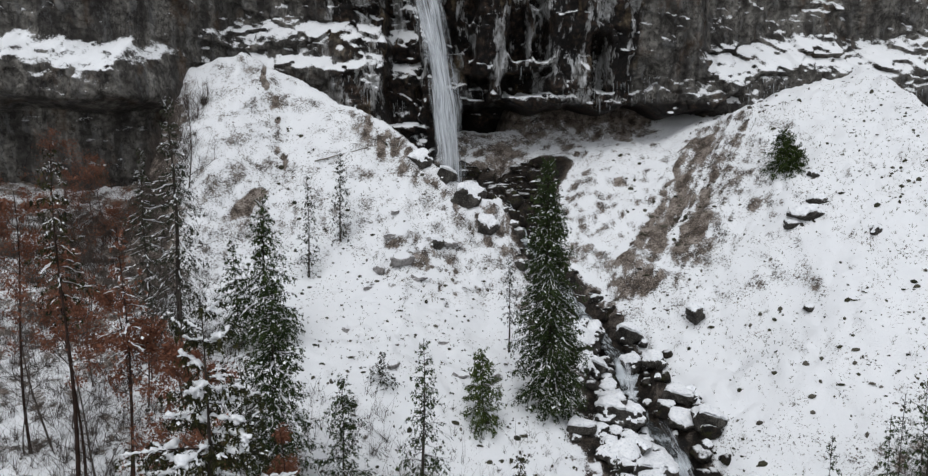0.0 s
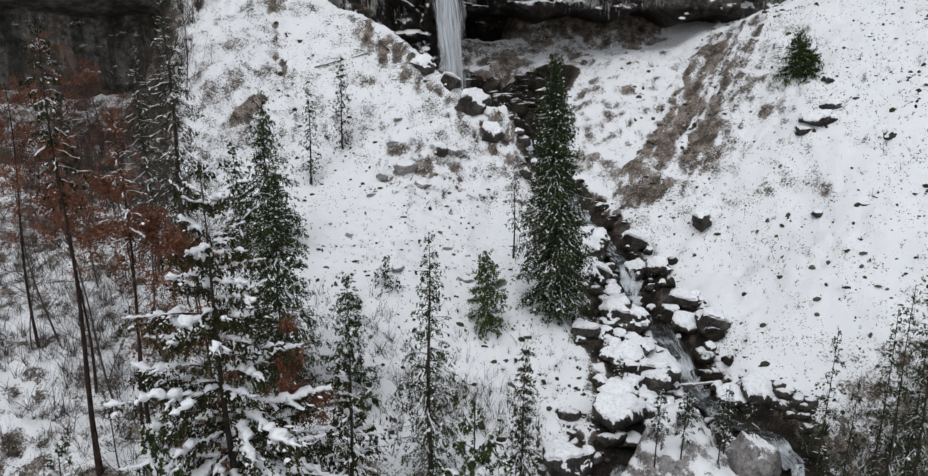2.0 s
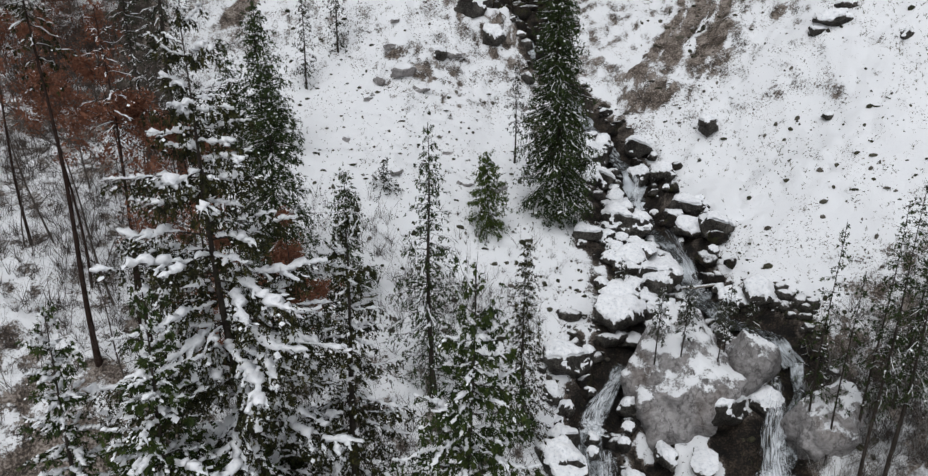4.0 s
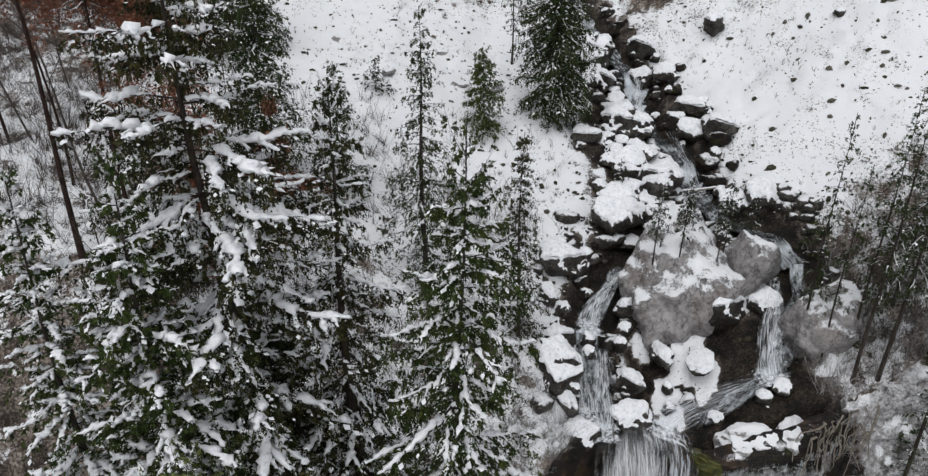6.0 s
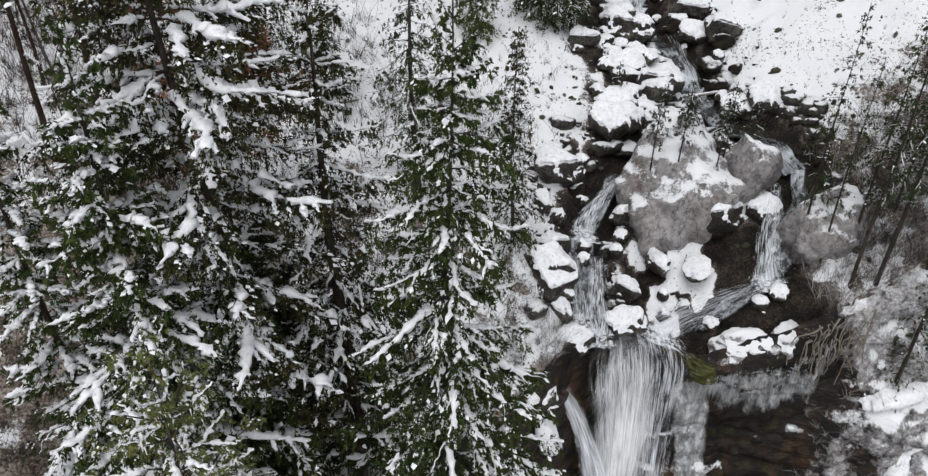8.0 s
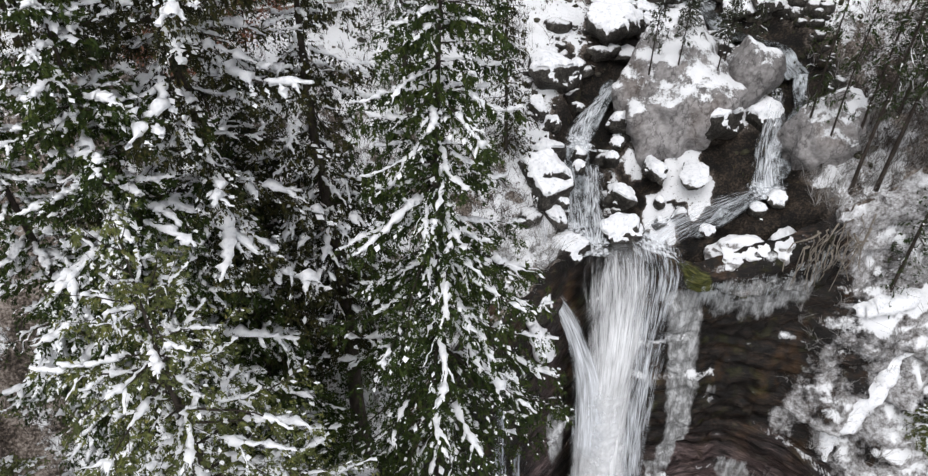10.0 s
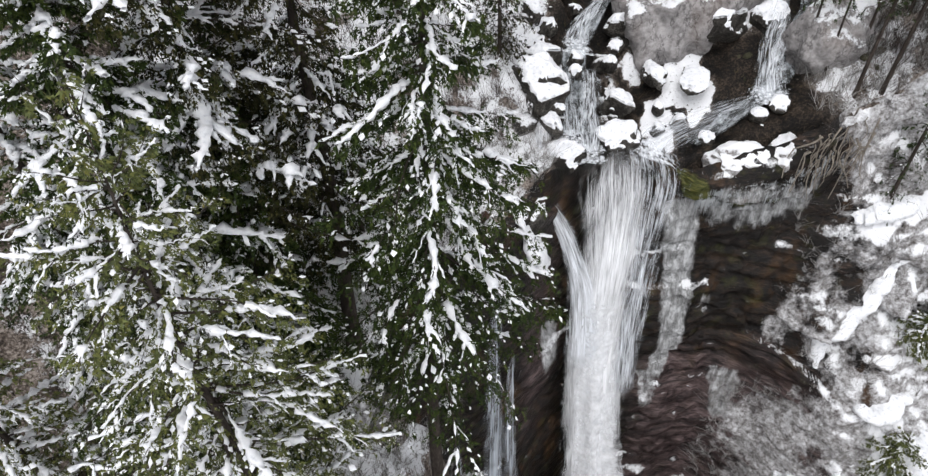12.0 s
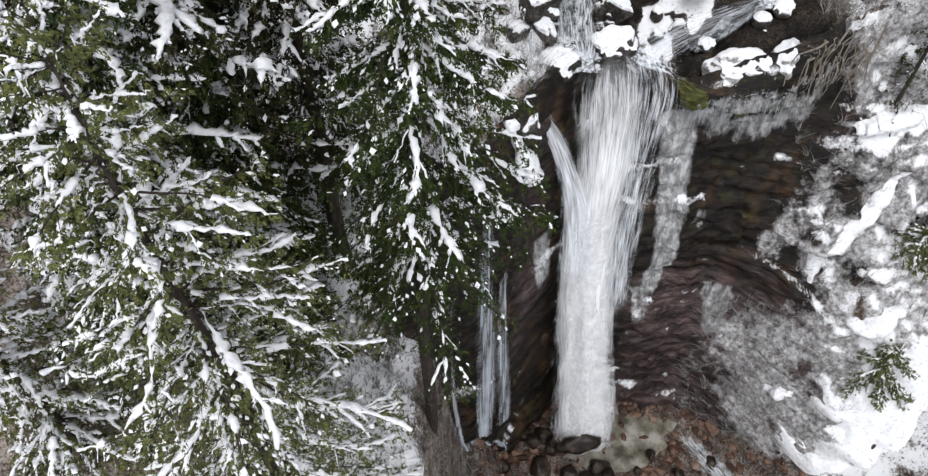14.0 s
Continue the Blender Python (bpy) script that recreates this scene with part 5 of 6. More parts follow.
spruce(39.2, 87.0, 60.2, 52.0, 53.0, 2.9, 20, "squat dark green spruce on the open snow slope", 1.8, needles=M_NEEDLE_GREEN, snow=0.08, spike=0.26, spacing=0.24, per=5, taper=0.45, droop=0.8)
spruce(40.4, 86.6, 58.6, 52.0, 53.0, 2.4, 22, "low dark green spruce beside a taller one", 1.8, needles=M_NEEDLE_GREEN, snow=0.08, spike=0.26, spacing=0.24, per=5, taper=0.45, droop=0.8)
spruce(-14.5, 82.5, 58.0, on_ground(-14.5, 82.5), on_ground(-14.5, 82.5) + 0.6, 1.7, 23, "small grey spruce on the snow slope", 0.5, needles=M_NEEDLE_GREY, snow=0.5, spike=0.3)
spruce(-17.5, 78.5, 55.5, on_ground(-17.5, 78.5), on_ground(-17.5, 78.5) + 0.6, 1.5, 24, "small grey spruce on the snow slope", 0.4, needles=M_NEEDLE_GREY, snow=0.5, spike=0.3)
spruce(-13.8, 49.2, 49.6, 33.0, 34.5, 3.8, 21, "dense dark green spruce with snow on its limbs", 2.0, needles=M_NEEDLE_TALL, snow=0.9, spacing=0.5, taper=0.6)
# slim trees on the far bank
for k, (tx, ty, tt, rad) in enumerate([(23.9, 43.5, 40.5, 1.3), (25.2, 42.6, 37.5, 1.0), (26.6, 40.6, 44.5, 2.0), (28.2, 40.4, 45.5, 2.2), (29.4, 42.0, 43.0, 1.7), (31.2, 40.6, 46.5, 2.3), (33.0, 43.0, 47.0, 2.2), (30.2, 37.8, 38.5, 1.8), (27.6, 43.4, 42.0, 1.6), (30.6, 44.6, 44.0, 1.8), (32.4, 38.6, 42.5, 1.9), (34.6, 40.8, 46.0, 2.1)]):
    zb = on_ground(tx, ty, 0.3)
    spruce(tx, ty, tt, zb, zb + (tt - zb) * 0.3, rad * 1.1, 40 + k, "slim half-bare conifer on the far bank", 0.6, needles=M_NEEDLE_TALL, snow=0.22, spacing=0.8, per=4, girth=0.6, ridges=0.6, group="slim conifers on the far bank")
# the tall bare-stemmed one and the rusty beeches
spruce(-21.5, 37.0, 59.4, 34.5, 50.5, 1.9, 60, "tall bare-stemmed conifer with a thin tufted top", 0.8, snow=0.5, spacing=0.8, bark=M_REDBARK, girth=0.7)
spruce(-18.6, 37.6, 55.0, 34.5, 47.0, 1.9, 65, "tall bare-stemmed conifer with withered rusty sprays and snow tufts", 0.7, needles=M_RUST, snow=0.6, spacing=0.8, bark=M_REDBARK, girth=0.7)
bare_tree(-19.8, 39.4, 16.5, 61, "beech with rust-brown withered leaves", 0.30, 8000, M_REDBARK, 0.45, 14)
bare_tree(-15.4, 38.5, 17.5, 62, "beech with rust-brown withered leaves", 0.32, 9000, M_REDBARK, 0.5, 15)
bare_tree(-24.8, 43.0, 16.5, 63, "beech with rust-brown withered leaves", 0.34, 8000, M_REDBARK, 0.5, 14)
bare_tree(-31.0, 48.0, 19.0, 66, "beech with rust-brown withered leaves", 0.34, 8000, M_REDBARK, 0.45, 14)
bare_tree(-12.9, 36.5, 14.0, 64, "beech with rust-brown withered leaves low on the stem", 0.25, 7000, M_REDBARK, 0.3, 10)
bare_tree(-11.2, 40.5, 13.5, 67, "beech with rust-brown withered leaves low on the stem", 0.22, 8000, M_REDBARK, 0.3, 10)
wood = np.random.default_rng(77)
k = 0
while k < 36:
    tx, ty = wood.uniform(-50, -11), wood.uniform(33, 88)
    if tx > wood_edge(ty) or abs(tx + 0.62 * ty) < 2 and ty < 45:
        continue
    bare_tree(tx, ty, wood.uniform(6, 14), 140 + k, "bare grey deciduous tree in the snowy wood", wood.uniform(0.3, 0.45), 0, M_TWIG, 0.15, 12, lean=(wood.normal(0, 1.0), wood.normal(0, 0.5)), thick=0.006, group="bare trees of the wood")
    k += 1


# ---- boulders ----
def boulder_mesh(seed, sub, mat, line=0.30, thick=0.15, ragged=0.30, cuts=10):
    """A boulder of unit size with broken faces, and the snow cap that fits it."""
    r = np.random.default_rng(seed)
    bm = bmesh.new()
    bmesh.ops.create_icosphere(bm, subdivisions=sub, radius=1.0)
    v = np.array([p.co for p in bm.verts])
    f = np.array([[p.index for p in q.verts] for q in bm.faces])
    bm.free()
    for _ in range(cuts):
        d = r.normal(0, 1, 3)
        d /= np.linalg.norm(d)
        over = np.clip(v @ d - r.uniform(0.58, 0.85), 0, None)
        v = v - over[:, None] * d * 0.95
    v = v * (1 + 0.16 * fbm(v[:, 0] * 1.8 + seed, v[:, 1] * 1.8, v[:, 2] * 1.8, 3, seed)[:, None])
    v = v * (1 + 0.09 * fbm(v[:, 0] * 5 + seed, v[:, 1] * 5, v[:, 2] * 5, 3, seed)[:, None])
    rock = mesh_of("boulder", v, f, mat)
    nz = np.zeros(len(v) * 3, np.float32)
    rock.vertex_normals.foreach_get("vector", nz)
    nz = nz.reshape(-1, 3)[:, 2] + ragged * fbm(v[:, 0] * 2.0, v[:, 1] * 2.0, seed * 1.3, 4, seed + 3)
    lift = 0.004 + thick * step(line, line + 0.45, nz)
    cap_v = v * (1 + 0.006) + np.array([0, 0, 1.0]) * lift[:, None]
    keep = (nz > line)[f].all(1)
    used = np.unique(f[keep])
    remap = np.full(len(v), -1)
    remap[used] = np.arange(len(used))
    cap = mesh_of("snow_cap", cap_v[used], remap[f[keep]], M_SNOW)
    return rock, cap


ROCKS = [boulder_mesh(200 + i, 4, M_BOULDER) for i in range(6)]
COBBLES = [boulder_mesh(220 + i, 3, M_BOULDER) for i in range(6)]
SLABS = [boulder_mesh(240 + i, 4, M_GIANT, cuts=12) for i in range(5)]
STONES = [boulder_mesh(300 + i, 3, M_DARKSTONE) for i in range(5)]
WETS = [boulder_mesh(320 + i, 3, M_FOOTSTONE) for i in range(5)]


def boulder(x, y, size, k, label, z=None, turn=0.0, sink=0.25, capped=True, dark=False, group="boulders along the stream"):
    rock, cap = (WETS if dark and y < 36 else STONES if dark else (ROCKS if max(size) > 1.0 else COBBLES))[k % 5]
    z = on_ground(x, y) + size[2] * (1 - 2 * sink) if z is None else z
    ob = tagged(new("boulder", rock), label, "boulder", group)
    ob.matrix_basis = pose(x, y, z, 0, 0, turn) @ Matrix.Diagonal((*size, 1))
    if capped:
        part("snow_cap", cap, ob, "thick white snow cap")
    return ob


GREY, CAPPED, DARK = "large grey limestone boulder under fresh snow", "snow-capped boulder in the stream bed", "dark wet stone in the stream"
ROCKS.append(boulder_mesh(252, 5, M_GIANT, 0.62, 0.035, 0.7))
ROCKS.append(boulder_mesh(257, 4, M_GIANT))
giant = tagged(new("boulder", ROCKS[6][0]), "huge grey boulder with patchy snow and saplings on top", "boulder", "boulders along the stream")
giant.matrix_basis = pose(16.8, 49.6, 25.2, 0, 0, 20) @ Matrix.Diagonal((5.6, 4.6, 5.6, 1))
second = tagged(new("boulder", ROCKS[7][0]), GREY, "boulder", "boulders along the stream")
second.matrix_basis = pose(21.6, 49.2, 26.8, 0, 0, 200) @ Matrix.Diagonal((2.3, 2.2, 3.0, 1))
boulder(19.0, 46.4, (2.3, 1.4, 1.6), 4, GREY, 24.6, 10)
boulder(22.6, 47.2, (1.5, 1.3, 1.4), 2, CAPPED, 24.4, 100)
ROCKS.append(boulder_mesh(264, 5, M_GIANT, cuts=4))
rounded = tagged(new("boulder", ROCKS[8][0]), "rounded grey boulder dusted with snow", "boulder", "boulders along the stream")
rounded.matrix_basis = pose(25.7, 45.0, 24.7, 0, 0, 30) @ Matrix.Diagonal((2.9, 2.6, 3.5, 1))
boulder(12.0, 53.6, (2.0, 1.7, 1.6), 5, CAPPED, None, 50)
boulder(17.2, 59.6, (2.1, 2.6, 1.6), 1, CAPPED, None, 15)
boulder(17.9, 72.7, (1.5, 1.4, 1.2), 2, CAPPED, None, 80)
boulder(14.4, 77.0, (1.5, 1.5, 1.2), 3, CAPPED, None, 10)
boulder(25.4, 75.4, (1.8, 1.3, 1.4), 4, GREY, None, 40, 0.45)
boulder(22.8, 56.0, (1.6, 1.2, 1.1), 0, CAPPED, None, 0)
boulder(22.6, 62.5, (1.9, 1.7, 1.5), 5, CAPPED, None, 140)
boulder(21.4, 66.5, (1.4, 1.8, 1.2), 1, CAPPED, None, 40)
boulder(14.6, 65.5, (1.4, 1.7, 1.3), 2, CAPPED, None, 70)
boulder(14.2, 57.0, (1.5, 1.3, 1.1), 4, CAPPED, None, 20)
boulder(16.0, 55.6, (1.7, 1.2, 1.1), 0, CAPPED, None, 120)
boulder(-5.6, 91.5, (1.7, 1.5, 1.5), 3, GREY, None, 30, sink=0.52, group="crags of the snow slope")
for bx, by, bs, k in ((38.6, 79.6, 1.7, 5), (36.9, 79.0, 0.9, 1), (40.4, 80.6, 1.0, 2), (41.6, 84.2, 0.8, 3), (39.8, 79.0, 0.7, 4), (43.5, 74.0, 0.7, 0), (35.0, 70.0, 0.6, 1)):
    boulder(bx, by, (bs * 1.2, bs, bs * 0.8), k, GREY, None, 60 + 40 * k, sink=0.52, group="crags of the snow slope")
for bx, by, bs, k in ((-7.3, 80.0, 1.5, 1), (-9.6, 79.0, 0.9, 2), (-5.2, 78.0, 0.8, 3), (-10.5, 76.0, 0.6, 4), (-8.6, 82.6, 0.7, 0), (-6.8, 64.4, 0.7, 1), (1.4, 63.8, 0.8, 2), (-0.4, 65.6, 0.7, 3), (2.6, 66.0, 0.9, 4), (-2.0, 70.0, 0.6, 0), (-12.0, 70.0, 0.6, 2), (-1.9, 83.4, 0.9, 3), (-8.4, 85.0, 0.6, 1)):
    slab = tagged(new("boulder", SLABS[k][0]), "pale grey slab half buried in the snow slope", "boulder", "crags of the snow slope")
    slab.matrix_basis = pose(bx, by, on_ground(bx, by) - 0.15 * bs, 0, 0, 20 + 50 * k) @ Matrix.Diagonal((bs * 1.5, bs * 0.9, bs * 0.75, 1))
boulder(-3.2, 83.0, (1.5, 0.9, 0.9), 4, GREY, None, 100, sink=0.52, group="crags of the snow slope")
boulder(0.6, 88.6, (2.4, 1.5, 2.0), 2, GREY, None, 20, sink=0.52, group="crags of the snow slope")
boulder(3.0, 86.6, (2.0, 1.4, 1.7), 0, GREY, None, 70, sink=0.52, group="crags of the snow slope")
boulder(-2.2, 90.3, (1.8, 1.2, 1.4), 5, GREY, None, 130, sink=0.52, group="crags of the snow slope")
# the lip of the fall
boulder(6.6, 40.6, (0.9, 2.2, 1.1), 1, "long snow-heaped rock beside the lip of the fall", 21.3, 20)
boulder(7.5, 38.3, (1.7, 1.4, 1.6), 2, CAPPED, 19.6, 10)
boulder(5.4, 35.4, (1.6, 1.3, 1.5), 4, CAPPED, 17.6, 60)
boulder(4.9, 34.2, (1.3, 1.0, 1.3), 1, CAPPED, 15.4, 20)
boulder(6.4, 35.4, (1.0, 0.8, 1.0), 2, CAPPED, 14.6, 70)
boulder(4.2, 33.2, (1.0, 0.9, 1.0), 3, CAPPED, 13.2, 110)
boulder(11.4, 39.7, (1.6, 1.1, 1.2), 3, CAPPED, 20.3, 0)
boulder(11.7, 42.2, (1.4, 0.9, 1.0), 5, CAPPED, 21.4, 130)
boulder(14.2, 40.6, (0.55, 0.5, 0.6), 0, CAPPED, 20.2, 0)
boulder(15.6, 40.9, (0.65, 0.6, 0.6), 3, CAPPED, 20.5, 0)
boulder(14.4, 41.8, (0.5, 0.5, 0.5), 1, CAPPED, 21.0, 0)
boulder(14.4, 44.2, (0.8, 1.6, 0.7), 2, CAPPED, 22.2, 10)
boulder(17.0, 43.6, (1.3, 1.8, 0.6), 1, CAPPED, 22.0, -20)
boulder(8.9, 43.4, (0.5, 0.45, 0.6), 4, CAPPED, 22.9, 0)
boulder(9.0, 44.6, (0.65, 0.55, 0.7), 5, CAPPED, 23.2, 0)
boulder(11.4, 44.6, (0.7, 0.6, 0.6), 1, CAPPED, 22.8, 40)
boulder(12.0, 45.8, (0.6, 0.6, 0.5), 3, CAPPED, 23.4, 70)
boulder(6.6, 43.0, (1.1, 0.9, 0.9), 0, CAPPED, 22.8, 0)
boulder(12.6, 47.6, (1.5, 1.0, 0.9), 2, "ochre-stained boulder with a snow cap", 24.2, 20)
ROCKS.append(boulder_mesh(271, 5, M_LEDGE, cuts=6))
for lx, ly, lz, size, turn, words in ((19.3, 38.2, 19.0, (2.5, 1.5, 1.5), 8, "pale rimed rock block with patches of snow above the icicles"), (22.3, 38.5, 19.2, (1.7, 1.6, 1.6), 95, "snowy rock block at the brink")):
    ledge_block = tagged(new("boulder", ROCKS[9][0]), words, "boulder", "boulders along the stream")
    ledge_block.matrix_basis = pose(lx, ly, lz, 0, 0, turn) @ Matrix.Diagonal((*size, 1))
boulder(20.9, 40.9, (0.8, 0.7, 0.5), 1, CAPPED, None, 30)
boulder(22.2, 41.2, (0.9, 0.7, 0.6), 3, CAPPED, None, 80)
boulder(17.4, 40.0, (0.6, 0.6, 0.5), 4, CAPPED, None, 10)
# the gorge floor
boulder(11.2, 28.2, (2.1, 1.0, 1.3), 2, "flat dark boulder at the foot of the fall", -12.5, 10, capped=False, dark=True)
for k, (bx, by, bs) in enumerate([(12.9, 26.4, 0.8), (10.2, 25.6, 0.9), (7.6, 26.4, 1.0), (6.4, 29.8, 0.8), (22.6, 26.2, 0.8), (17.6, 27.2, 0.5), (24.8, 28.0, 0.7), (4.2, 27.0, 0.9), (2.8, 29.4, 1.0), (8.3, 29.4, 0.9), (7.2, 29.0, 0.8), (9.0, 28.2, 0.7), (13.6, 25.6, 0.6), (11.6, 25.2, 0.7), (3.2, 25.6, 1.1), (5.4, 24.6, 0.9), (16.2, 25.8, 0.4), (19.6, 25.4, 0.5)]):
    boulder(bx, by, (bs * 1.2, bs, bs * 0.8), k, "mossy dark stone on the gorge floor", -13.6, 50 * k, capped=False, dark=True, group="stones of the gorge floor")
# the rest of the stream bed
r = np.random.default_rng(33)
made = 0
while made < 185:
    line = np.array(STREAMS[0] if r.random() < 0.62 else (STREAMS[1] if r.random() < 0.5 else STREAMS[2]))
    i = r.integers(0, len(line) - 1)
    c = line[i] + (line[i + 1] - line[i]) * r.random()
    if c[1] > 76 and r.random() < 0.6:
        continue
    off = r.normal(-0.6, 2.2)
    if c[1] < 64:
        off = r.normal(-3.2, 3.0)
    bx, by = c[0] + off, c[1] + r.normal(0, 0.8)
    if by < (47 if bx > 9.5 else 39.5) or by > 92 or bx > c[0] + 3.0 or bx < 6 or (abs(bx - 16.4) < 6 and abs(by - 49.2) < 4):
        continue
    d = min(float(path_distance(np.array(bx), np.array(by), ln)) for ln in STREAMS) - 0.0
    size = min(0.42 + r.exponential(0.45), 1.6)
    if d < 0.7 + 0.7 * size:
        continue
    wet = d < 2.0 and r.random() < 0.6
    boulder(bx, by, (size * r.uniform(0.9, 1.35), size * r.uniform(0.8, 1.2), size * r.uniform(0.75, 1.1)), int(r.integers(0, 30)), DARK if wet else CAPPED, None, r.uniform(0, 360), 0.30, not wet, wet)
    made += 1

# dark blocks along the far side of the upper run
made = 0
while made < 38:
    by = r.uniform(54, 80)
    bx = float(np.interp(by, YK, XS)) + r.uniform(1.2, 4.8)
    if min(float(path_distance(np.array(bx), np.array(by), ln)) for ln in STREAMS) < 1.2:
        continue
    size = r.uniform(0.35, 0.95)
    boulder(bx, by, (size * r.uniform(0.9, 1.4), size, size * r.uniform(0.7, 1.0)), int(r.integers(0, 30)), DARK if made % 3 else CAPPED, None, r.uniform(0, 360), 0.32, made % 3 == 0, made % 3 != 0)
    made += 1


# ---- loose stones, tufts, undergrowth ----
M_TUFT = plain("dark_low_tufts", [(0.3, (0.022, 0.024, 0.014)), (0.55, (0.055, 0.052, 0.032)), (0.8, (0.14, 0.13, 0.11))], 6.0, 0.95, 0.5, island=True)

def lumps(name, px, py, size, mat, label, category, lift=0.2, seed=0, sub=1):
    """Many small broken stones set on the ground, joined."""
    r = np.random.default_rng(seed)
    bm = bmesh.new()
    bmesh.ops.create_icosphere(bm, subdivisions=sub, radius=1.0)
    v = np.array([p.co for p in bm.verts])
    f = np.array([[p.index for p in q.verts] for q in bm.faces])
    bm.free()
    n = len(px)
    pz = ground_z(px, py)
    scale = size[:, None] * (r.uniform(0.4, 1.5, (n, 3)) if sub == 1 else r.uniform(0.75, 1.25, (n, 3))) * [1.15, 1.0, 0.9]
    allv = v[None] * (1 + r.normal(0, 0.22 if sub == 1 else 0.15, (n, len(v), 1))) * scale[:, None]
    allv = allv + np.stack([px, py, pz + size * lift], -1)[:, None]
    allf = f[None] + (np.arange(n) * len(v))[:, None, None]
    return tagged(part(name, mesh_of(name, allv.reshape(-1, 3), allf.reshape(-1, 3), mat, smooth=sub > 1)), label, category, kind="stuff")


def tufts(name, px, py, height, blades, mat, label, category, seed=0, width=0.02, spread=0.7, pz=None):
    """Tufts and bushes of thin bent stems rising from the ground, joined."""
    r = np.random.default_rng(seed)
    n = len(px) * blades
    i = np.repeat(np.arange(len(px)), blades)
    h = height[i] * r.uniform(0.4, 1.1, n)
    a = r.uniform(0, 6.28, n)
    lean = r.uniform(0.05, spread, n)
    pz = ground_z(px, py) if pz is None else pz
    base = np.stack([px[i], py[i], pz[i] - 0.05], -1) + r.normal(0, 0.08, (n, 3)) * height[i][:, None] * [1, 1, 0]
    d = np.stack([np.cos(a) * lean, np.sin(a) * lean, np.ones(n)], -1)
    t = np.linspace(0, 1, 3)[None, :, None]
    p = base[:, None] + d[:, None] * (h[:, None, None] * t) + np.stack([np.cos(a) * lean, np.sin(a) * lean, -0.5 * lean], -1)[:, None] * (h[:, None, None] * t**2) * 0.5
    p = p + r.normal(0, 0.05, (n, 3, 3)) * h[:, None, None] * t
    turn = r.uniform(0, 6.28, n)
    side = np.stack([np.cos(turn), np.sin(turn), 0 * turn], -1)[:, None] * (width * 1.25 * np.array([1.0, 0.7, 0.25])[None] * r.uniform(0.6, 1.3, (n, 1)))[..., None]
    v = np.stack([p - side, p + side], 2).reshape(-1, 3)
    f = (np.array([[0, 1, 3, 2], [2, 3, 5, 4]])[None] + 6 * np.arange(n)[:, None, None]).reshape(-1, 4)
    return tagged(part(name, mesh_of(name, v, f, mat)), label, category, kind="stuff")


def scatter(seed, n, x0, x1, y0, y1, keep):
    r = np.random.default_rng(seed)
    x, y = r.uniform(x0, x1, n), r.uniform(y0, y1, n)
    ok = keep(x, y) > r.random(n)
    return x[ok], y[ok], r.random(ok.sum())


def clump(x, y, size, seed, cut):
    return step(cut - 0.15, cut + 0.25, vnoise(x / size, y / size, 0, seed))


def bank(x, y):
    """Clear of the running water."""
    return step(1.3, 2.0, np.minimum.reduce([path_distance(x, y, ln) for ln in STREAMS]))


def right_slope(x, y):
    xs = np.interp(y, YK, XS)
    return (x > xs + 4) * (y > 41) * (y < 104)


px, py, s = scatter(1, 4200, 20, 62, 42, 102, lambda x, y: right_slope(x, y) * (0.02 + 0.8 * clump(x, y, 5, 3, 0.55) * (0.3 + 0.7 * clump(x, y, 1.2, 4, 0.5))))
lumps("scree_stones", px, py, 0.05 + 0.22 * s**6, M_SCREE, "small stones poking through the snow slope", "stones", seed=1)
px, py, s = scatter(2, 5000, -28, 12, 44, 98, lambda x, y: (y < crest_y(x) + 2) * (0.04 + 0.9 * clump(x, y, 4, 5, 0.55) * (0.3 + 0.7 * clump(x, y, 1.2, 6, 0.5))))
lumps("slope_stones", px, py, 0.05 + 0.16 * s**5, M_SCREE, "small stones and slabs poking through the snow", "stones", seed=2)
px, py, s = scatter(41, 2600, 15, 48, 77, 105, lambda x, y: step(-1, 1, x - (19 + (y - 84) * 0.72)) * step(15, 8, x - (19 + (y - 84) * 0.72)) * (0.1 + 0.7 * clump(x, y, 2.5, 43, 0.5)))
lumps("scar_stones", px, py, 0.05 + 0.22 * s**4, M_SCREE, "loose brown stones on the earth scar", "stones", seed=41)
px, py, s = scatter(13, 4600, 5, 29, 39, 90, lambda x, y: bank(x, y) * step(5.5, 2.0, np.minimum(path_distance(x, y, STREAMS[0]), np.minimum(path_distance(x, y, STREAMS[1]), path_distance(x, y, STREAMS[2])))) * 0.42 * np.where((y < 46) & (x > 12), 0.05, 1.0) * step(2.6, 1.6, x - np.interp(y, YK, XS)))
lumps("snowy_cobbles", px, py, 0.14 + 0.75 * s**3, M_COBBLE, "snow-laden cobbles heaped along the stream", "stones", 0.12, seed=13, sub=2)
px, py, s = scatter(3, 2000, 4, 28, 39, 98, lambda x, y: bank(x, y) * step(3.6, 1.2, np.minimum(path_distance(x, y, STREAMS[0]), np.minimum(path_distance(x, y, STREAMS[1]), path_distance(x, y, STREAMS[2])))) * np.where((y < 46) & (x > 12), 0.25, 1.0))
lumps("stream_gravel", px, py, 0.10 + 0.22 * s**2, M_DARKSTONE, "dark wet cobbles of the stream bed", "stones", 0.35, seed=3)
px, py, s = scatter(4, 4600, 2, 28, 20, 34, lambda x, y: 0.8 + 0 * x)
lumps("gorge_gravel", px, py, 0.07 + 0.42 * s**7, M_WETSTONE, "wet brown rubble on the gorge floor", "stones", seed=4)
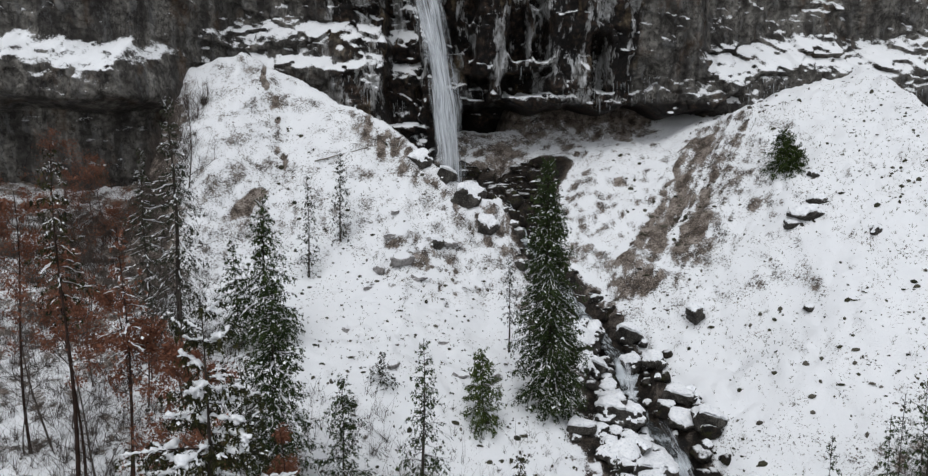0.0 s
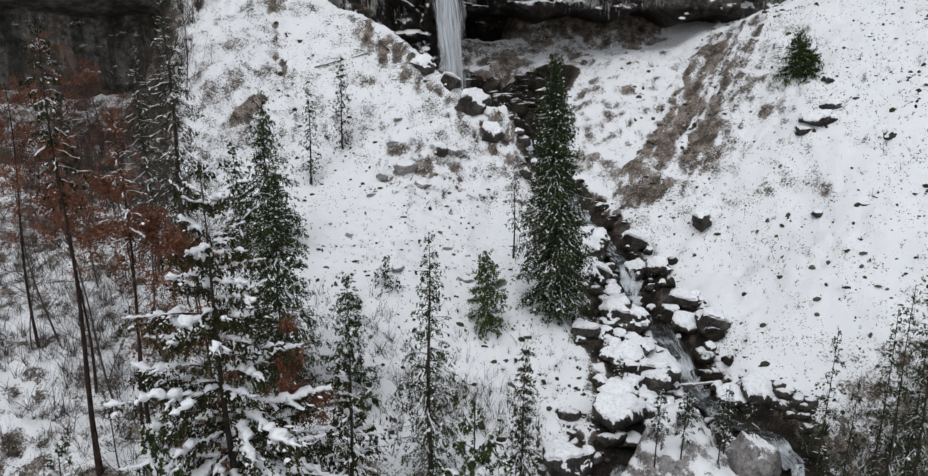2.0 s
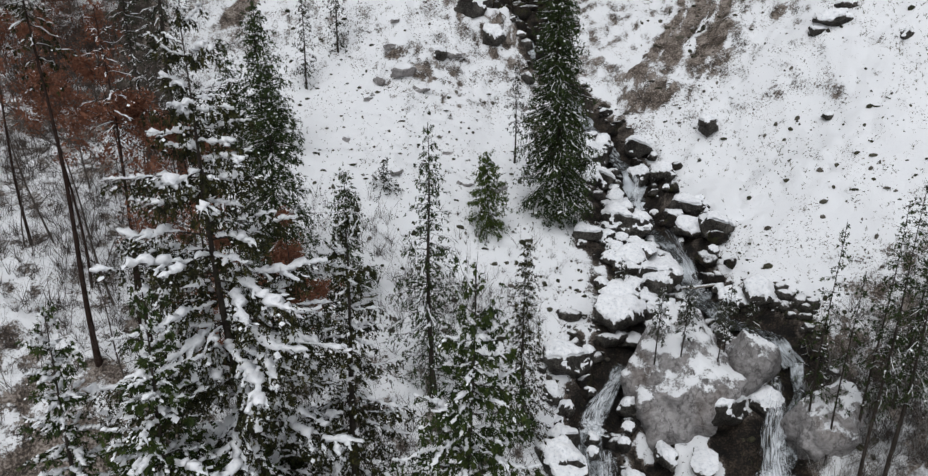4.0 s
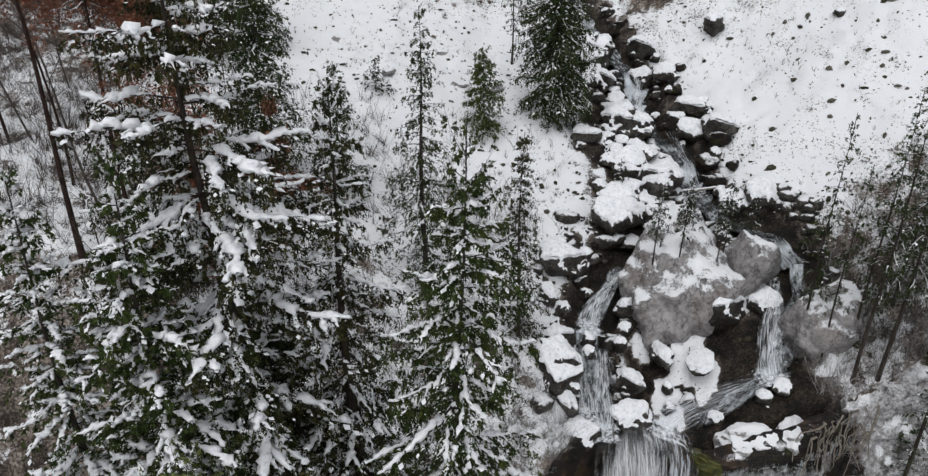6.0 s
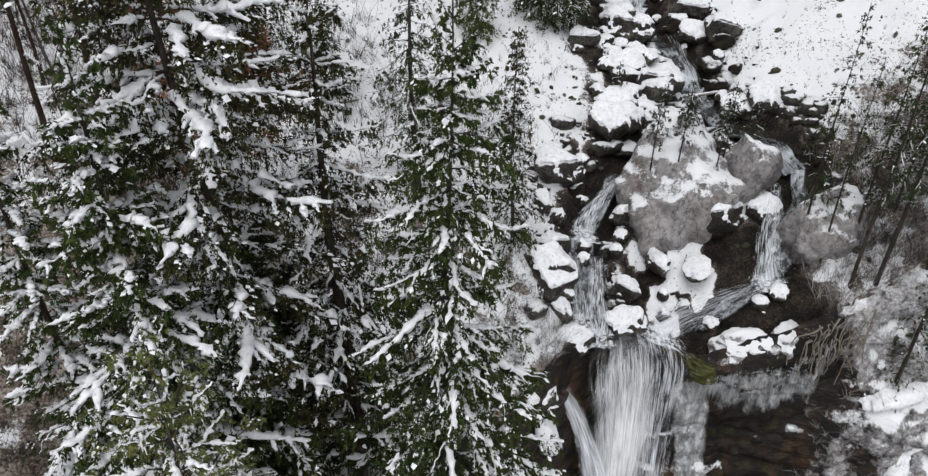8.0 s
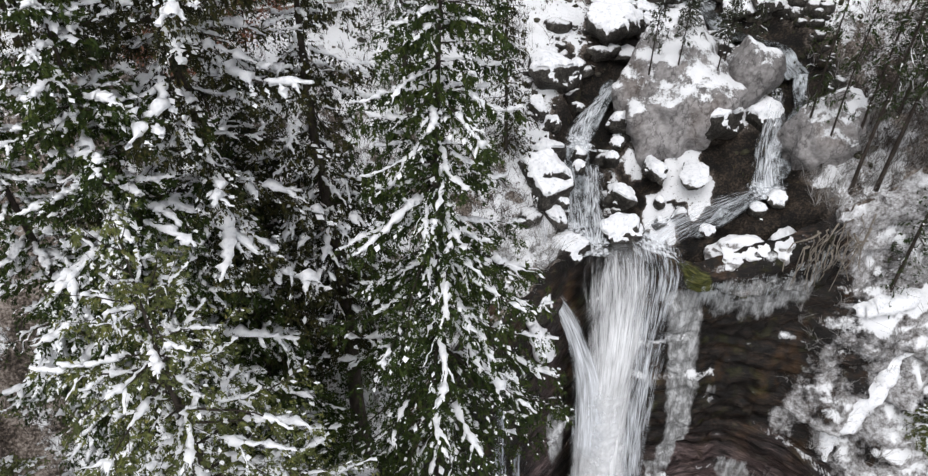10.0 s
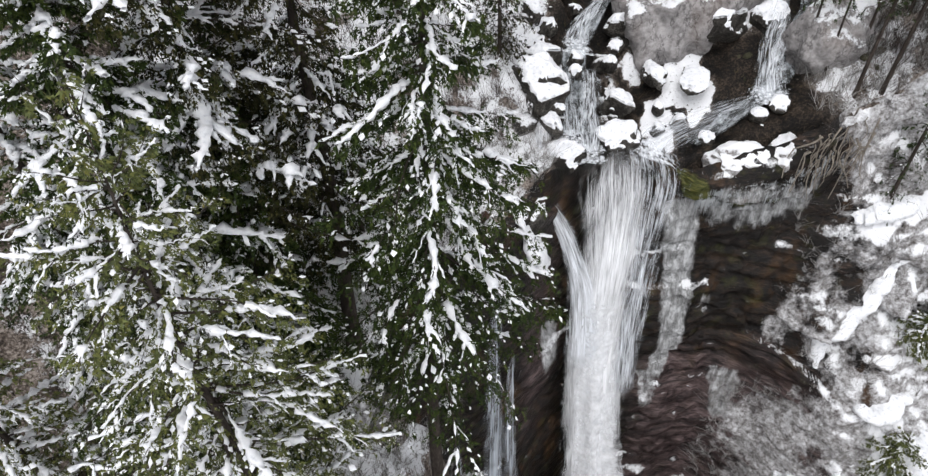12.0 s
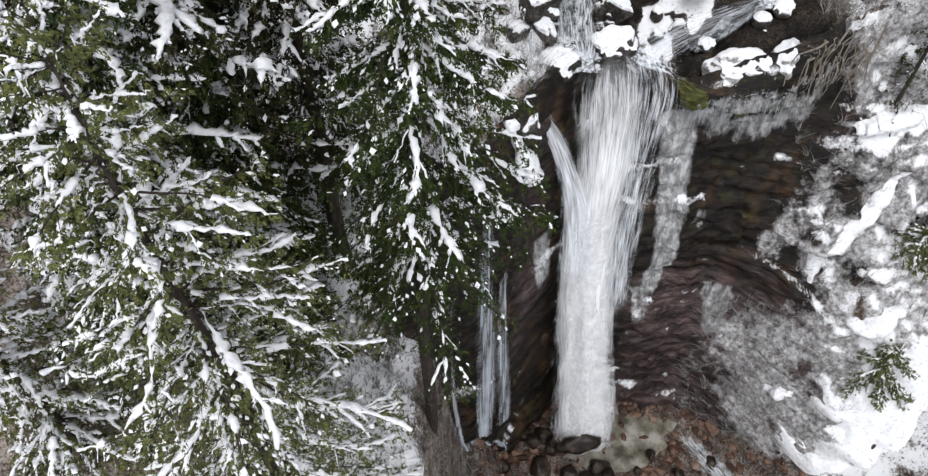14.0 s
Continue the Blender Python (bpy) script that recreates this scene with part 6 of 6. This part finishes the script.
px, py, s = scatter(15, 3800, 20, 64, 42, 102, lambda x, y: right_slope(x, y) * (0.05 + 0.5 * clump(x, y, 9, 23, 0.45)))
lumps("low_cushions", px, py, 0.06 + 0.24 * s**4, M_TUFT, "dark low tufts showing through the snow", "tufts", 0.15, seed=15)
px, py, s = scatter(16, 1500, -26, 12, 48, 96, lambda x, y: (y < crest_y(x)) * (0.1 + 0.7 * clump(x, y, 7, 25, 0.5)))
lumps("slope_cushions", px, py, 0.06 + 0.22 * s**4, M_TUFT, "dark low tufts showing through the snow", "tufts", 0.15, seed=16)
px, py, s = scatter(5, 4200, 20, 60, 42, 100, lambda x, y: right_slope(x, y) * (0.2 + 0.8 * clump(x, y, 6, 13, 0.4)))
tufts("grass_tufts", px, py, 0.18 + 0.45 * s**3, 5, M_GRASS, "withered grass tufts on the snow slope", "grass", 5, 0.018)
px, py, s = scatter(6, 3400, -28, 14, 44, 96, lambda x, y: (y < crest_y(x)) * (0.15 + 0.85 * clump(x, y, 6, 15, 0.5)))
tufts("slope_tufts", px, py, 0.18 + 0.5 * s**3, 5, M_GRASS, "withered grass and twigs on the snow slope", "grass", 6, 0.018)
px, py, s = scatter(7, 4200, -50, -6, 20, 88, lambda x, y: (x < wood_edge(y) + 2) * (0.3 + 0.7 * clump(x, y, 5, 17, 0.4)))
tufts("undergrowth", px, py, 0.8 + 2.4 * s**2, 12, M_TWIG, "leafless brown undergrowth of the snowy wood", "undergrowth", 7, 0.014)
px, py, s = scatter(8, 1000, -9, 3, 14, 32, lambda x, y: 0.9 + 0 * x)
tufts("frosted_shrubs", px, py, 0.35 + 0.9 * s**2, 16, M_FROST, "frosted leafless shrubs on the gorge side", "shrub", 8, 0.014)
px, py, s = scatter(9, 900, 24, 46, 24, 46, lambda x, y: 0.25 + 0.65 * step(28, 32, y))
tufts("bank_shrubs", px, py, 0.6 + 1.3 * s**2, 12, M_FROST, "frosted leafless shrubs and roots on the bank", "shrub", 9, 0.014)


px, py, s = scatter(54, 1500, 25.5, 44, 38.5, 54, lambda x, y: step(25, 27.5, x) * step(12, 5, y - 41 - 0.3 * (x - 26)) * (0.4 + 0.6 * clump(x, y, 3, 56, 0.35)))
tufts("bank_brush", px, py, 0.8 + 1.8 * s**2, 10, M_TWIG, "dark leafless brush on the far bank", "thicket", 54, 0.014, 0.8)
px, py, s = scatter(51, 1100, 24.5, 44, 39.5, 56, lambda x, y: step(24, 27, x) * step(10, 4, y - 42 - 0.4 * (x - 26)) * (0.4 + 0.6 * clump(x, y, 3, 53, 0.35)))
tufts("bank_thicket", px, py, 0.7 + 1.5 * s**2, 13, M_FROST, "frosted leafless thicket on the far bank", "thicket", 51, 0.014, 0.8)
px, py, s = scatter(52, 4200, -17, 8, 30, 62, lambda x, y: (0.15 + 0.85 * clump(x, y, 4, 55, 0.45)) * step(62, 50, y) * step(7, 4, x - 0.3 * (y - 44)))
tufts("slope_brush", px, py, 0.6 + 1.9 * s**2, 9, M_TWIG, "leafless brush between the spruces", "undergrowth", 52, 0.013, 0.8)


px, py, s = scatter(57, 260, 23.4, 28.6, 47.5, 54.5, lambda x, y: bank(x, y) * step(5.0, 2.5, path_distance(x, y, STREAMS[0])) * (0.3 + 0.7 * clump(x, y, 1.5, 58, 0.4)))
tufts("bank_green", px, py, 0.25 + 0.7 * s**2, 26, M_NEEDLE_GREEN, "low evergreen scrub on the dark stream bank", "scrub", 57, 0.03, 1.1)
px, py, s = scatter(59, 420, 20.5, 28.0, 48.0, 56.0, lambda x, y: bank(x, y) * step(4.0, 2.0, path_distance(x, y, STREAMS[0])))
lumps("bank_stones", px, py, 0.15 + 0.55 * s**3, M_COBBLE, "dark stones with caps of snow on the stream bank", "stones", 0.3, seed=59, sub=2)


# ---- snow drifts that lie on the ledges of the lower wall ----
def drift(keys, wide, seed, label):
    """A bank of snow along keyed places of the wall: (x, height)."""
    rr = np.random.default_rng(seed)
    kx, kz = (np.array(c, float) for c in zip(*keys))
    t = np.linspace(0, len(keys) - 1, 40)
    line = wall_at(np.interp(t, np.arange(len(keys)), kx), np.interp(t, np.arange(len(keys)), kz))
    for _ in range(3):
        line[1:-1] = (line[:-2] + 2 * line[1:-1] + line[2:]) / 4
    rad = wide * np.sin(np.pi * np.linspace(0.04, 0.96, 40)) ** 0.5 * (0.75 + 0.6 * vnoise(t * 1.7, seed, 0, seed))
    v, f = tubes(line[None], rad[None], 14, 0.55)
    v = v + 0.22 * wide * np.stack([fbm(v[:, 0] * 1.6, v[:, 1] * 1.6 + k * 9, v[:, 2] * 1.6, 3, seed + k) for k in range(3)], -1) + rr.normal(0, 0.01, v.shape)
    ob = part("snow_drift", mesh_of("snow_drift", v, f, M_SNOW))
    return tagged(ob, label, "snow drift", "snow drifts on the gorge walls")


drift([(27.0, 4.4), (27.5, 7.2), (28.7, 9.0), (30.3, 11.0), (31.6, 13.0)], 0.75, 601, "long slanting snow bank on a wall ledge")
drift([(27.6, 14.9), (29.6, 15.6), (32.4, 15.8)], 1.1, 602, "thick snow bank heaped on a broad wall ledge")
drift([(25.6, -5.4), (26.3, -4.6), (27.0, -3.9)], 0.75, 603, "snow bank low on the gorge side")
drift([(29.2, 3.2), (30.6, 3.8), (32.6, 4.6)], 0.8, 604, "snow bank low on the gorge side")
drift([(4.4, 19.4), (5.0, 17.6), (5.7, 15.6), (6.1, 14.4)], 0.95, 605, "snow hanging on the rock beside the fall")
drift([(3.2, 16.0), (3.9, 14.0), (4.6, 12.8)], 0.7, 606, "snow hanging on the rock beside the fall")


def snow_blanket(x0, x1, z0, z1, cover, seed, label):
    """Deep soft snow that lies over the sloping foot of the wall; cover(x, z) says where."""
    X, Z = np.meshgrid(np.linspace(x0, x1, 90), np.linspace(z0, z1, 90), indexing="ij")
    p = wall_at(X, Z)
    for _ in range(10):
        p[1:-1, 1:-1, 1] = (p[:-2, 1:-1, 1] + p[2:, 1:-1, 1] + p[1:-1, :-2, 1] + p[1:-1, 2:, 1]) / 4
    rag = fbm(X / 1.4, Z / 1.4, 0, 4, seed)
    h = 1.1 * step(-0.5, 0.6, cover(X, Z) + 1.1 * rag) - 0.55 + 0.12 * fbm(X / 0.7, Z / 0.7, 0, 3, seed + 1)
    p[..., 1] -= 0.65 * h
    p[..., 2] += 0.75 * h
    ob = part("snow_drift", mesh_of("snow_drift", p.reshape(-1, 3), grid_faces(90, 90), M_SNOW))
    return tagged(ob, label, "snow drift", "snow drifts on the gorge walls")


snow_blanket(26.5, 40, -9, 7, lambda x, z: np.minimum((x - 28.9 - 0.30 * (z + 3)) / 1.6, (3.2 - z) / 2.0), 611, "deep smooth snow on the sloping gorge side")


# ---- ice, roots, fallen wood, saplings, pool ----
def icicles(name, px, py, pz, length, label, seed=0, thick=0.07):
    """A row of tapering icicles."""
    r = np.random.default_rng(seed)
    n = len(px)
    t = np.linspace(0, 1, 5)[None, :, None]
    p = np.stack([px, py, pz], -1)[:, None] - np.array([0, 0, 1.0]) * length[:, None, None] * t + r.normal(0, 0.02, (n, 5, 3)) * t
    v, f = tubes(p, thick * np.array([1.0, 0.9, 0.65, 0.4, 0.03])[None] * r.uniform(0.6, 1.5, (n, 1)), 4)
    return tagged(part(name, mesh_of(name, v, f, M_ICE)), label, "icicles", kind="stuff")


r = np.random.default_rng(90)
ix = r.uniform(16.4, 25.0, 1500)
it = np.clip(r.normal(0.055, 0.006, 1500) + 0.018 * fbm(ix / 1.8, 0, 0, 2, 8), 0.03, 0.09)
_, iy, iz = lower_wall(ix, it)
icicles("ledge_icicles", ix, iy + 0.01, iz, (r.uniform(0.3, 1.1, 1500) ** 2 * 1.1 + 0.1) * (0.55 + 0.6 * vnoise(ix / 0.7, 0, 0, 4)), "fringe of rime and icicles along the rock ledge beside the fall", 1, 0.022)
ix = np.concatenate([r.normal(c, 1.2, 14) for c in (-17, -14.5, -11, 3.5, 8, 12.5, 17, 20, 22.5, 25, 27)])
iz = np.concatenate([np.full(14, h) for h in (68, 66, 64.5, 66, 69, 65.5, 66, 64.5, 67, 65, 68)]) + r.normal(0, 0.35, 154)
icicles("cliff_icicles", ix, upper_wall(ix, iz)[1] - 0.1, iz, r.uniform(0.2, 1.0, 154) ** 3.0 * 2.2 + 0.15, "icicles hanging on the dark cliff by the upper fall", 2, 0.03)
ix = r.uniform(40, 66, 90)
iz = 66.0 + r.normal(0, 0.5, 90)
icicles("bench_icicles", ix, upper_wall(ix, iz)[1] - 0.1, iz, r.uniform(0.4, 1.4, 90) ** 2, "icicles below the snowy bench", 3, 0.06)

M_DEADWOOD = plain("bleached_dead_wood", [(0.2, (0.10, 0.085, 0.07)), (0.6, (0.26, 0.23, 0.19)), (0.9, (0.42, 0.39, 0.35))], 5, 0.85, 0.4)
roots = np.zeros((34, 6, 3))
t = np.linspace(0, 1, 6)
for k in range(34):
    x0, z0 = r.uniform(22.5, 27.5), r.uniform(20.0, 22.6)
    ln = r.uniform(1.2, 4.2)
    rx, rz = x0 + r.normal(0, 0.7) * t * ln * 0.6, z0 - ln * t + 0.5 * np.sin(t * 3)
    roots[k] = np.stack([rx, np.minimum(38.4, wall_at(rx, np.minimum(rz, 20.5))[:, 1]) - 0.25 - 0.4 * t * r.random(), rz], -1) + r.normal(0, 0.07, (6, 3))
v, f = tubes(roots, r.uniform(0.025, 0.085, (34, 1)) * np.linspace(1, 0.4, 6)[None], 5)
tagged(part("hanging_roots", mesh_of("hanging_roots", v, f, M_DEADWOOD)), "pale dead branches and roots hanging over the brink", "roots", kind="stuff")


def fallen_log(a, b, rad, label, snow=True, wood=None):
    """A fallen trunk with stub branches and a line of snow."""
    rr = np.random.default_rng(int(abs(a[0] * 100)))
    a, b = np.array(a, float), np.array(b, float)
    t = np.linspace(0, 1, 10)[:, None]
    line = a + (b - a) * t + rr.normal(0, 0.04, (10, 3))
    ob = tagged(new("fallen_log"), label, "log")
    ob.matrix_basis = Matrix.Translation(a)
    v, f = tubes((line - a)[None], (rad * np.linspace(1, 0.55, 10))[None], 8)
    part("stem", mesh_of("stem", v, f, wood or M_DEADWOOD), ob)
    if snow:
        top = line - a + np.array([0, 0, rad * 0.75])
        v, f = tubes(top[None], (rad * 0.85 * np.linspace(1, 0.5, 10) * rr.uniform(0.6, 1.2, 10))[None], 7)
        part("snow_load", mesh_of("snow_load", v, f, M_SNOW), ob, "strip of snow on the stem")
    return ob


fallen_log((18.8, 58.6, on_ground(18.8, 58.6) + 0.9), (21.6, 57.6, on_ground(21.6, 57.6) + 0.8), 0.14, "pale log lying across the stream")
fallen_log((-19.0, 90.5, on_ground(-19, 90.5) + 0.05), (-12.5, 92.0, on_ground(-12.5, 92.0) + 0.1), 0.10, "snowed-in log on the steep slope")
fallen_log((36.0, 27.0, on_ground(36.0, 27.0) + 0.5), (30.6, 22.6, on_ground(30.6, 22.6) + 0.35), 0.42, "dark fallen trunk in the snow of the gorge side", False, M_BARK)
fallen_log((-12.5, 47.0, on_ground(-12.5, 47) + 0.3), (-7.0, 50.5, on_ground(-7.0, 50.5) + 0.4), 0.14, "thin fallen trunk in the snow")
for k, (sx, sy, sh) in enumerate([(14.0, 47.6, 4.6), (15.8, 47.4, 5.0), (18.6, 47.6, 3.6), (19.4, 48.8, 4.4), (17.0, 50.0, 3.2), (21.6, 49.6, 3.0), (13.0, 56.4, 3.6), (20.8, 53.6, 3.4)]):
    zb = 29.6 if k < 5 else (29.2 if k == 5 else on_ground(sx, sy))
    spruce(sx, sy, zb + sh, zb - 0.6, zb + 0.9, 0.95, 110 + k, "spindly conifer sapling rooted on the boulders", 0.9, needles=M_NEEDLE_GREY, snow=0.5, spacing=0.4, per=4, group="saplings on the boulders")
young = [float(c[0]) for c in lower_wall(np.array([31.4]), np.array([0.62]))[1:]]
spruce(31.4, young[0], young[1] + 4.6, young[1] - 0.6, young[1] + 0.3, 3.0, 130, "young olive spruce bowed with snow on the gorge side", 1.3, needles=M_NEEDLE_OLIVE, snow=1.6, lod=1.0, spacing=0.45, taper=0.6)
upper = wall_at(np.array([33.2]), np.array([7.0]))[0]
spruce(33.2, upper[1], upper[2] + 4.4, upper[2] - 0.6, upper[2] + 0.2, 2.6, 131, "young mossy-green spruce under snow on a gorge ledge", 1.2, needles=M_NEEDLE_OLIVE, snow=1.8, lod=1.0, spacing=0.45, taper=0.6)


def pool_material():
    m, n, l, b = material("clear_pool_water", 0.06)
    f = noise_node(n, l, 0.5, 4)
    l.new(ramp(n, l, f, [(0.36, (0.07, 0.065, 0.048)), (0.5, (0.20, 0.185, 0.15)), (0.62, (0.36, 0.345, 0.30))]), b.inputs["Base Color"])
    bump(n, l, b, noise_node(n, l, 2.5, 3), 0.3, 0.05)
    return m


a = np.linspace(0, 6.283, 40, endpoint=False)
rad = 1 + 0.25 * fbm(np.cos(a) * 1.5, np.sin(a) * 1.5, 0, 3, 7)
ring = np.stack([14.0 + 6.6 * rad * np.cos(a), 29.0 + 2.6 * rad * np.sin(a), np.full(40, -14.25)], -1)
pool = part("plunge_pool", mesh_of("plunge_pool", np.concatenate([[[13.5, 29.0, -14.25]], ring]), np.stack([np.zeros(40, int), 1 + np.arange(40), 1 + (np.arange(40) + 1) % 40], -1), pool_material()))
tagged(pool, "shallow murky plunge pool below the fall", "pool", kind="structure")


# shrubs that cling to the broken faces on both sides of the fall
r = np.random.default_rng(95)
wx, wt = np.concatenate([r.uniform(24.2, 44, 620), r.uniform(20.8, 29, 330)]), np.concatenate([r.uniform(0.02, 0.95, 620), r.uniform(0.55, 0.97, 330)])
_, wy, wz = lower_wall(wx, wt)
tufts("cliff_shrubs", wx, wy - 0.1, r.uniform(0.5, 1.5, 950), 14, M_FROST, "frosted twigs and shrubs clinging to the rock face", "shrub", 21, 0.013, 1.0, wz)
wx, wt = r.uniform(-10, 0.8, 160), r.uniform(0.02, 0.9, 160)
_, wy, wz = lower_wall(wx, wt)
tufts("flank_shrubs", wx, wy - 0.1, r.uniform(0.4, 1.2, 160), 18, M_FROST, "frosted twigs on the flank below the trees", "shrub", 22, 0.013, 1.0, wz)
wx, wt = r.uniform(0.5, 7.5, 160), 0
wy = edge_y(wx) + r.uniform(0.8, 7.0, 160)
tufts("brink_shrubs", wx, wy, r.uniform(0.4, 1.3, 160), 16, M_FROST, "snowy twigs along the brink", "shrub", 23, 0.013, 1.0)


# ---- spray at the foot of the fall ----
def spray(name, x, y, z, rx, rz, seed):
    u, w = np.linspace(0, 1, 24), np.linspace(0, 1, 16)
    a = np.pi * (u[None] * 1.0)
    top = z + rz * np.sin(w[:, None] * np.pi * 0.5)[::-1]
    rows = np.stack([x - rx * np.cos(a) * (0.55 + 0.45 * w[:, None]), y - 1.1 * np.sin(a) * (0.4 + 0.6 * w[:, None]), top + 0 * a], -1)
    rows += 0.25 * np.stack([fbm(rows[..., 0], rows[..., 2], k * 7.7, 3, seed + k) for k in range(3)], -1)
    sheet(name, rows, M_MIST, lower_fall)


spray("foot_spray", 11.8, 30.4, -14.2, 3.2, 5.0, 500)

px, py, s = scatter(31, 900, -64, -34, 74, 97, lambda x, y: (y < upper_y(x) - 0.5) * 0.9)
tufts("cliff_foot_thicket", px, py, 1.2 + 3.0 * s, 14, M_TWIG, "leafless brown thicket at the foot of the cliff", "thicket", 31, 0.022, 0.6)
k = 0
while k < 9:
    tx, ty = wood.uniform(-56, -37), wood.uniform(80, 88)
    bare_tree(tx, ty, wood.uniform(7, 12), 400 + k, "bare tree with a few rusty leaves below the cliff", 0.4, 1500, M_TWIG, 0.15, 12, thick=0.006, group="bare trees of the wood")
    k += 1
cascade((19.4, 28.6, -13.0), (22.4, 28.6, -13.0), (21.2, 23.6, -13.6), (26.0, 24.0, -13.6), 17, "white riffle below the plunge pool")


# ---- dark rocks of the upper basin ----
r = np.random.default_rng(61)
px, py, s = scatter(63, 900, -4, 12, 89, 105, lambda x, y: (y > crest_y(x) + 1.5) * 0.8)
lumps("basin_rubble", px, py, 0.15 + 0.8 * s**4, M_DARKSTONE, "black wet rubble of the upper plunge basin", "stones", 0.35, seed=63)
for k in range(26):
    bx, by = r.uniform(-3.0, 11.0), r.uniform(89, 102)
    if by < crest_y(bx) + 2.5 and bx < 6:
        continue
    bs = r.uniform(0.5, 1.4)
    boulder(bx, by, (bs * 1.2, bs, bs * 0.9), k, "dark wet rock of the upper plunge basin", None, 37 * k, 0.35, k % 6 == 0, True, "rocks of the upper basin")
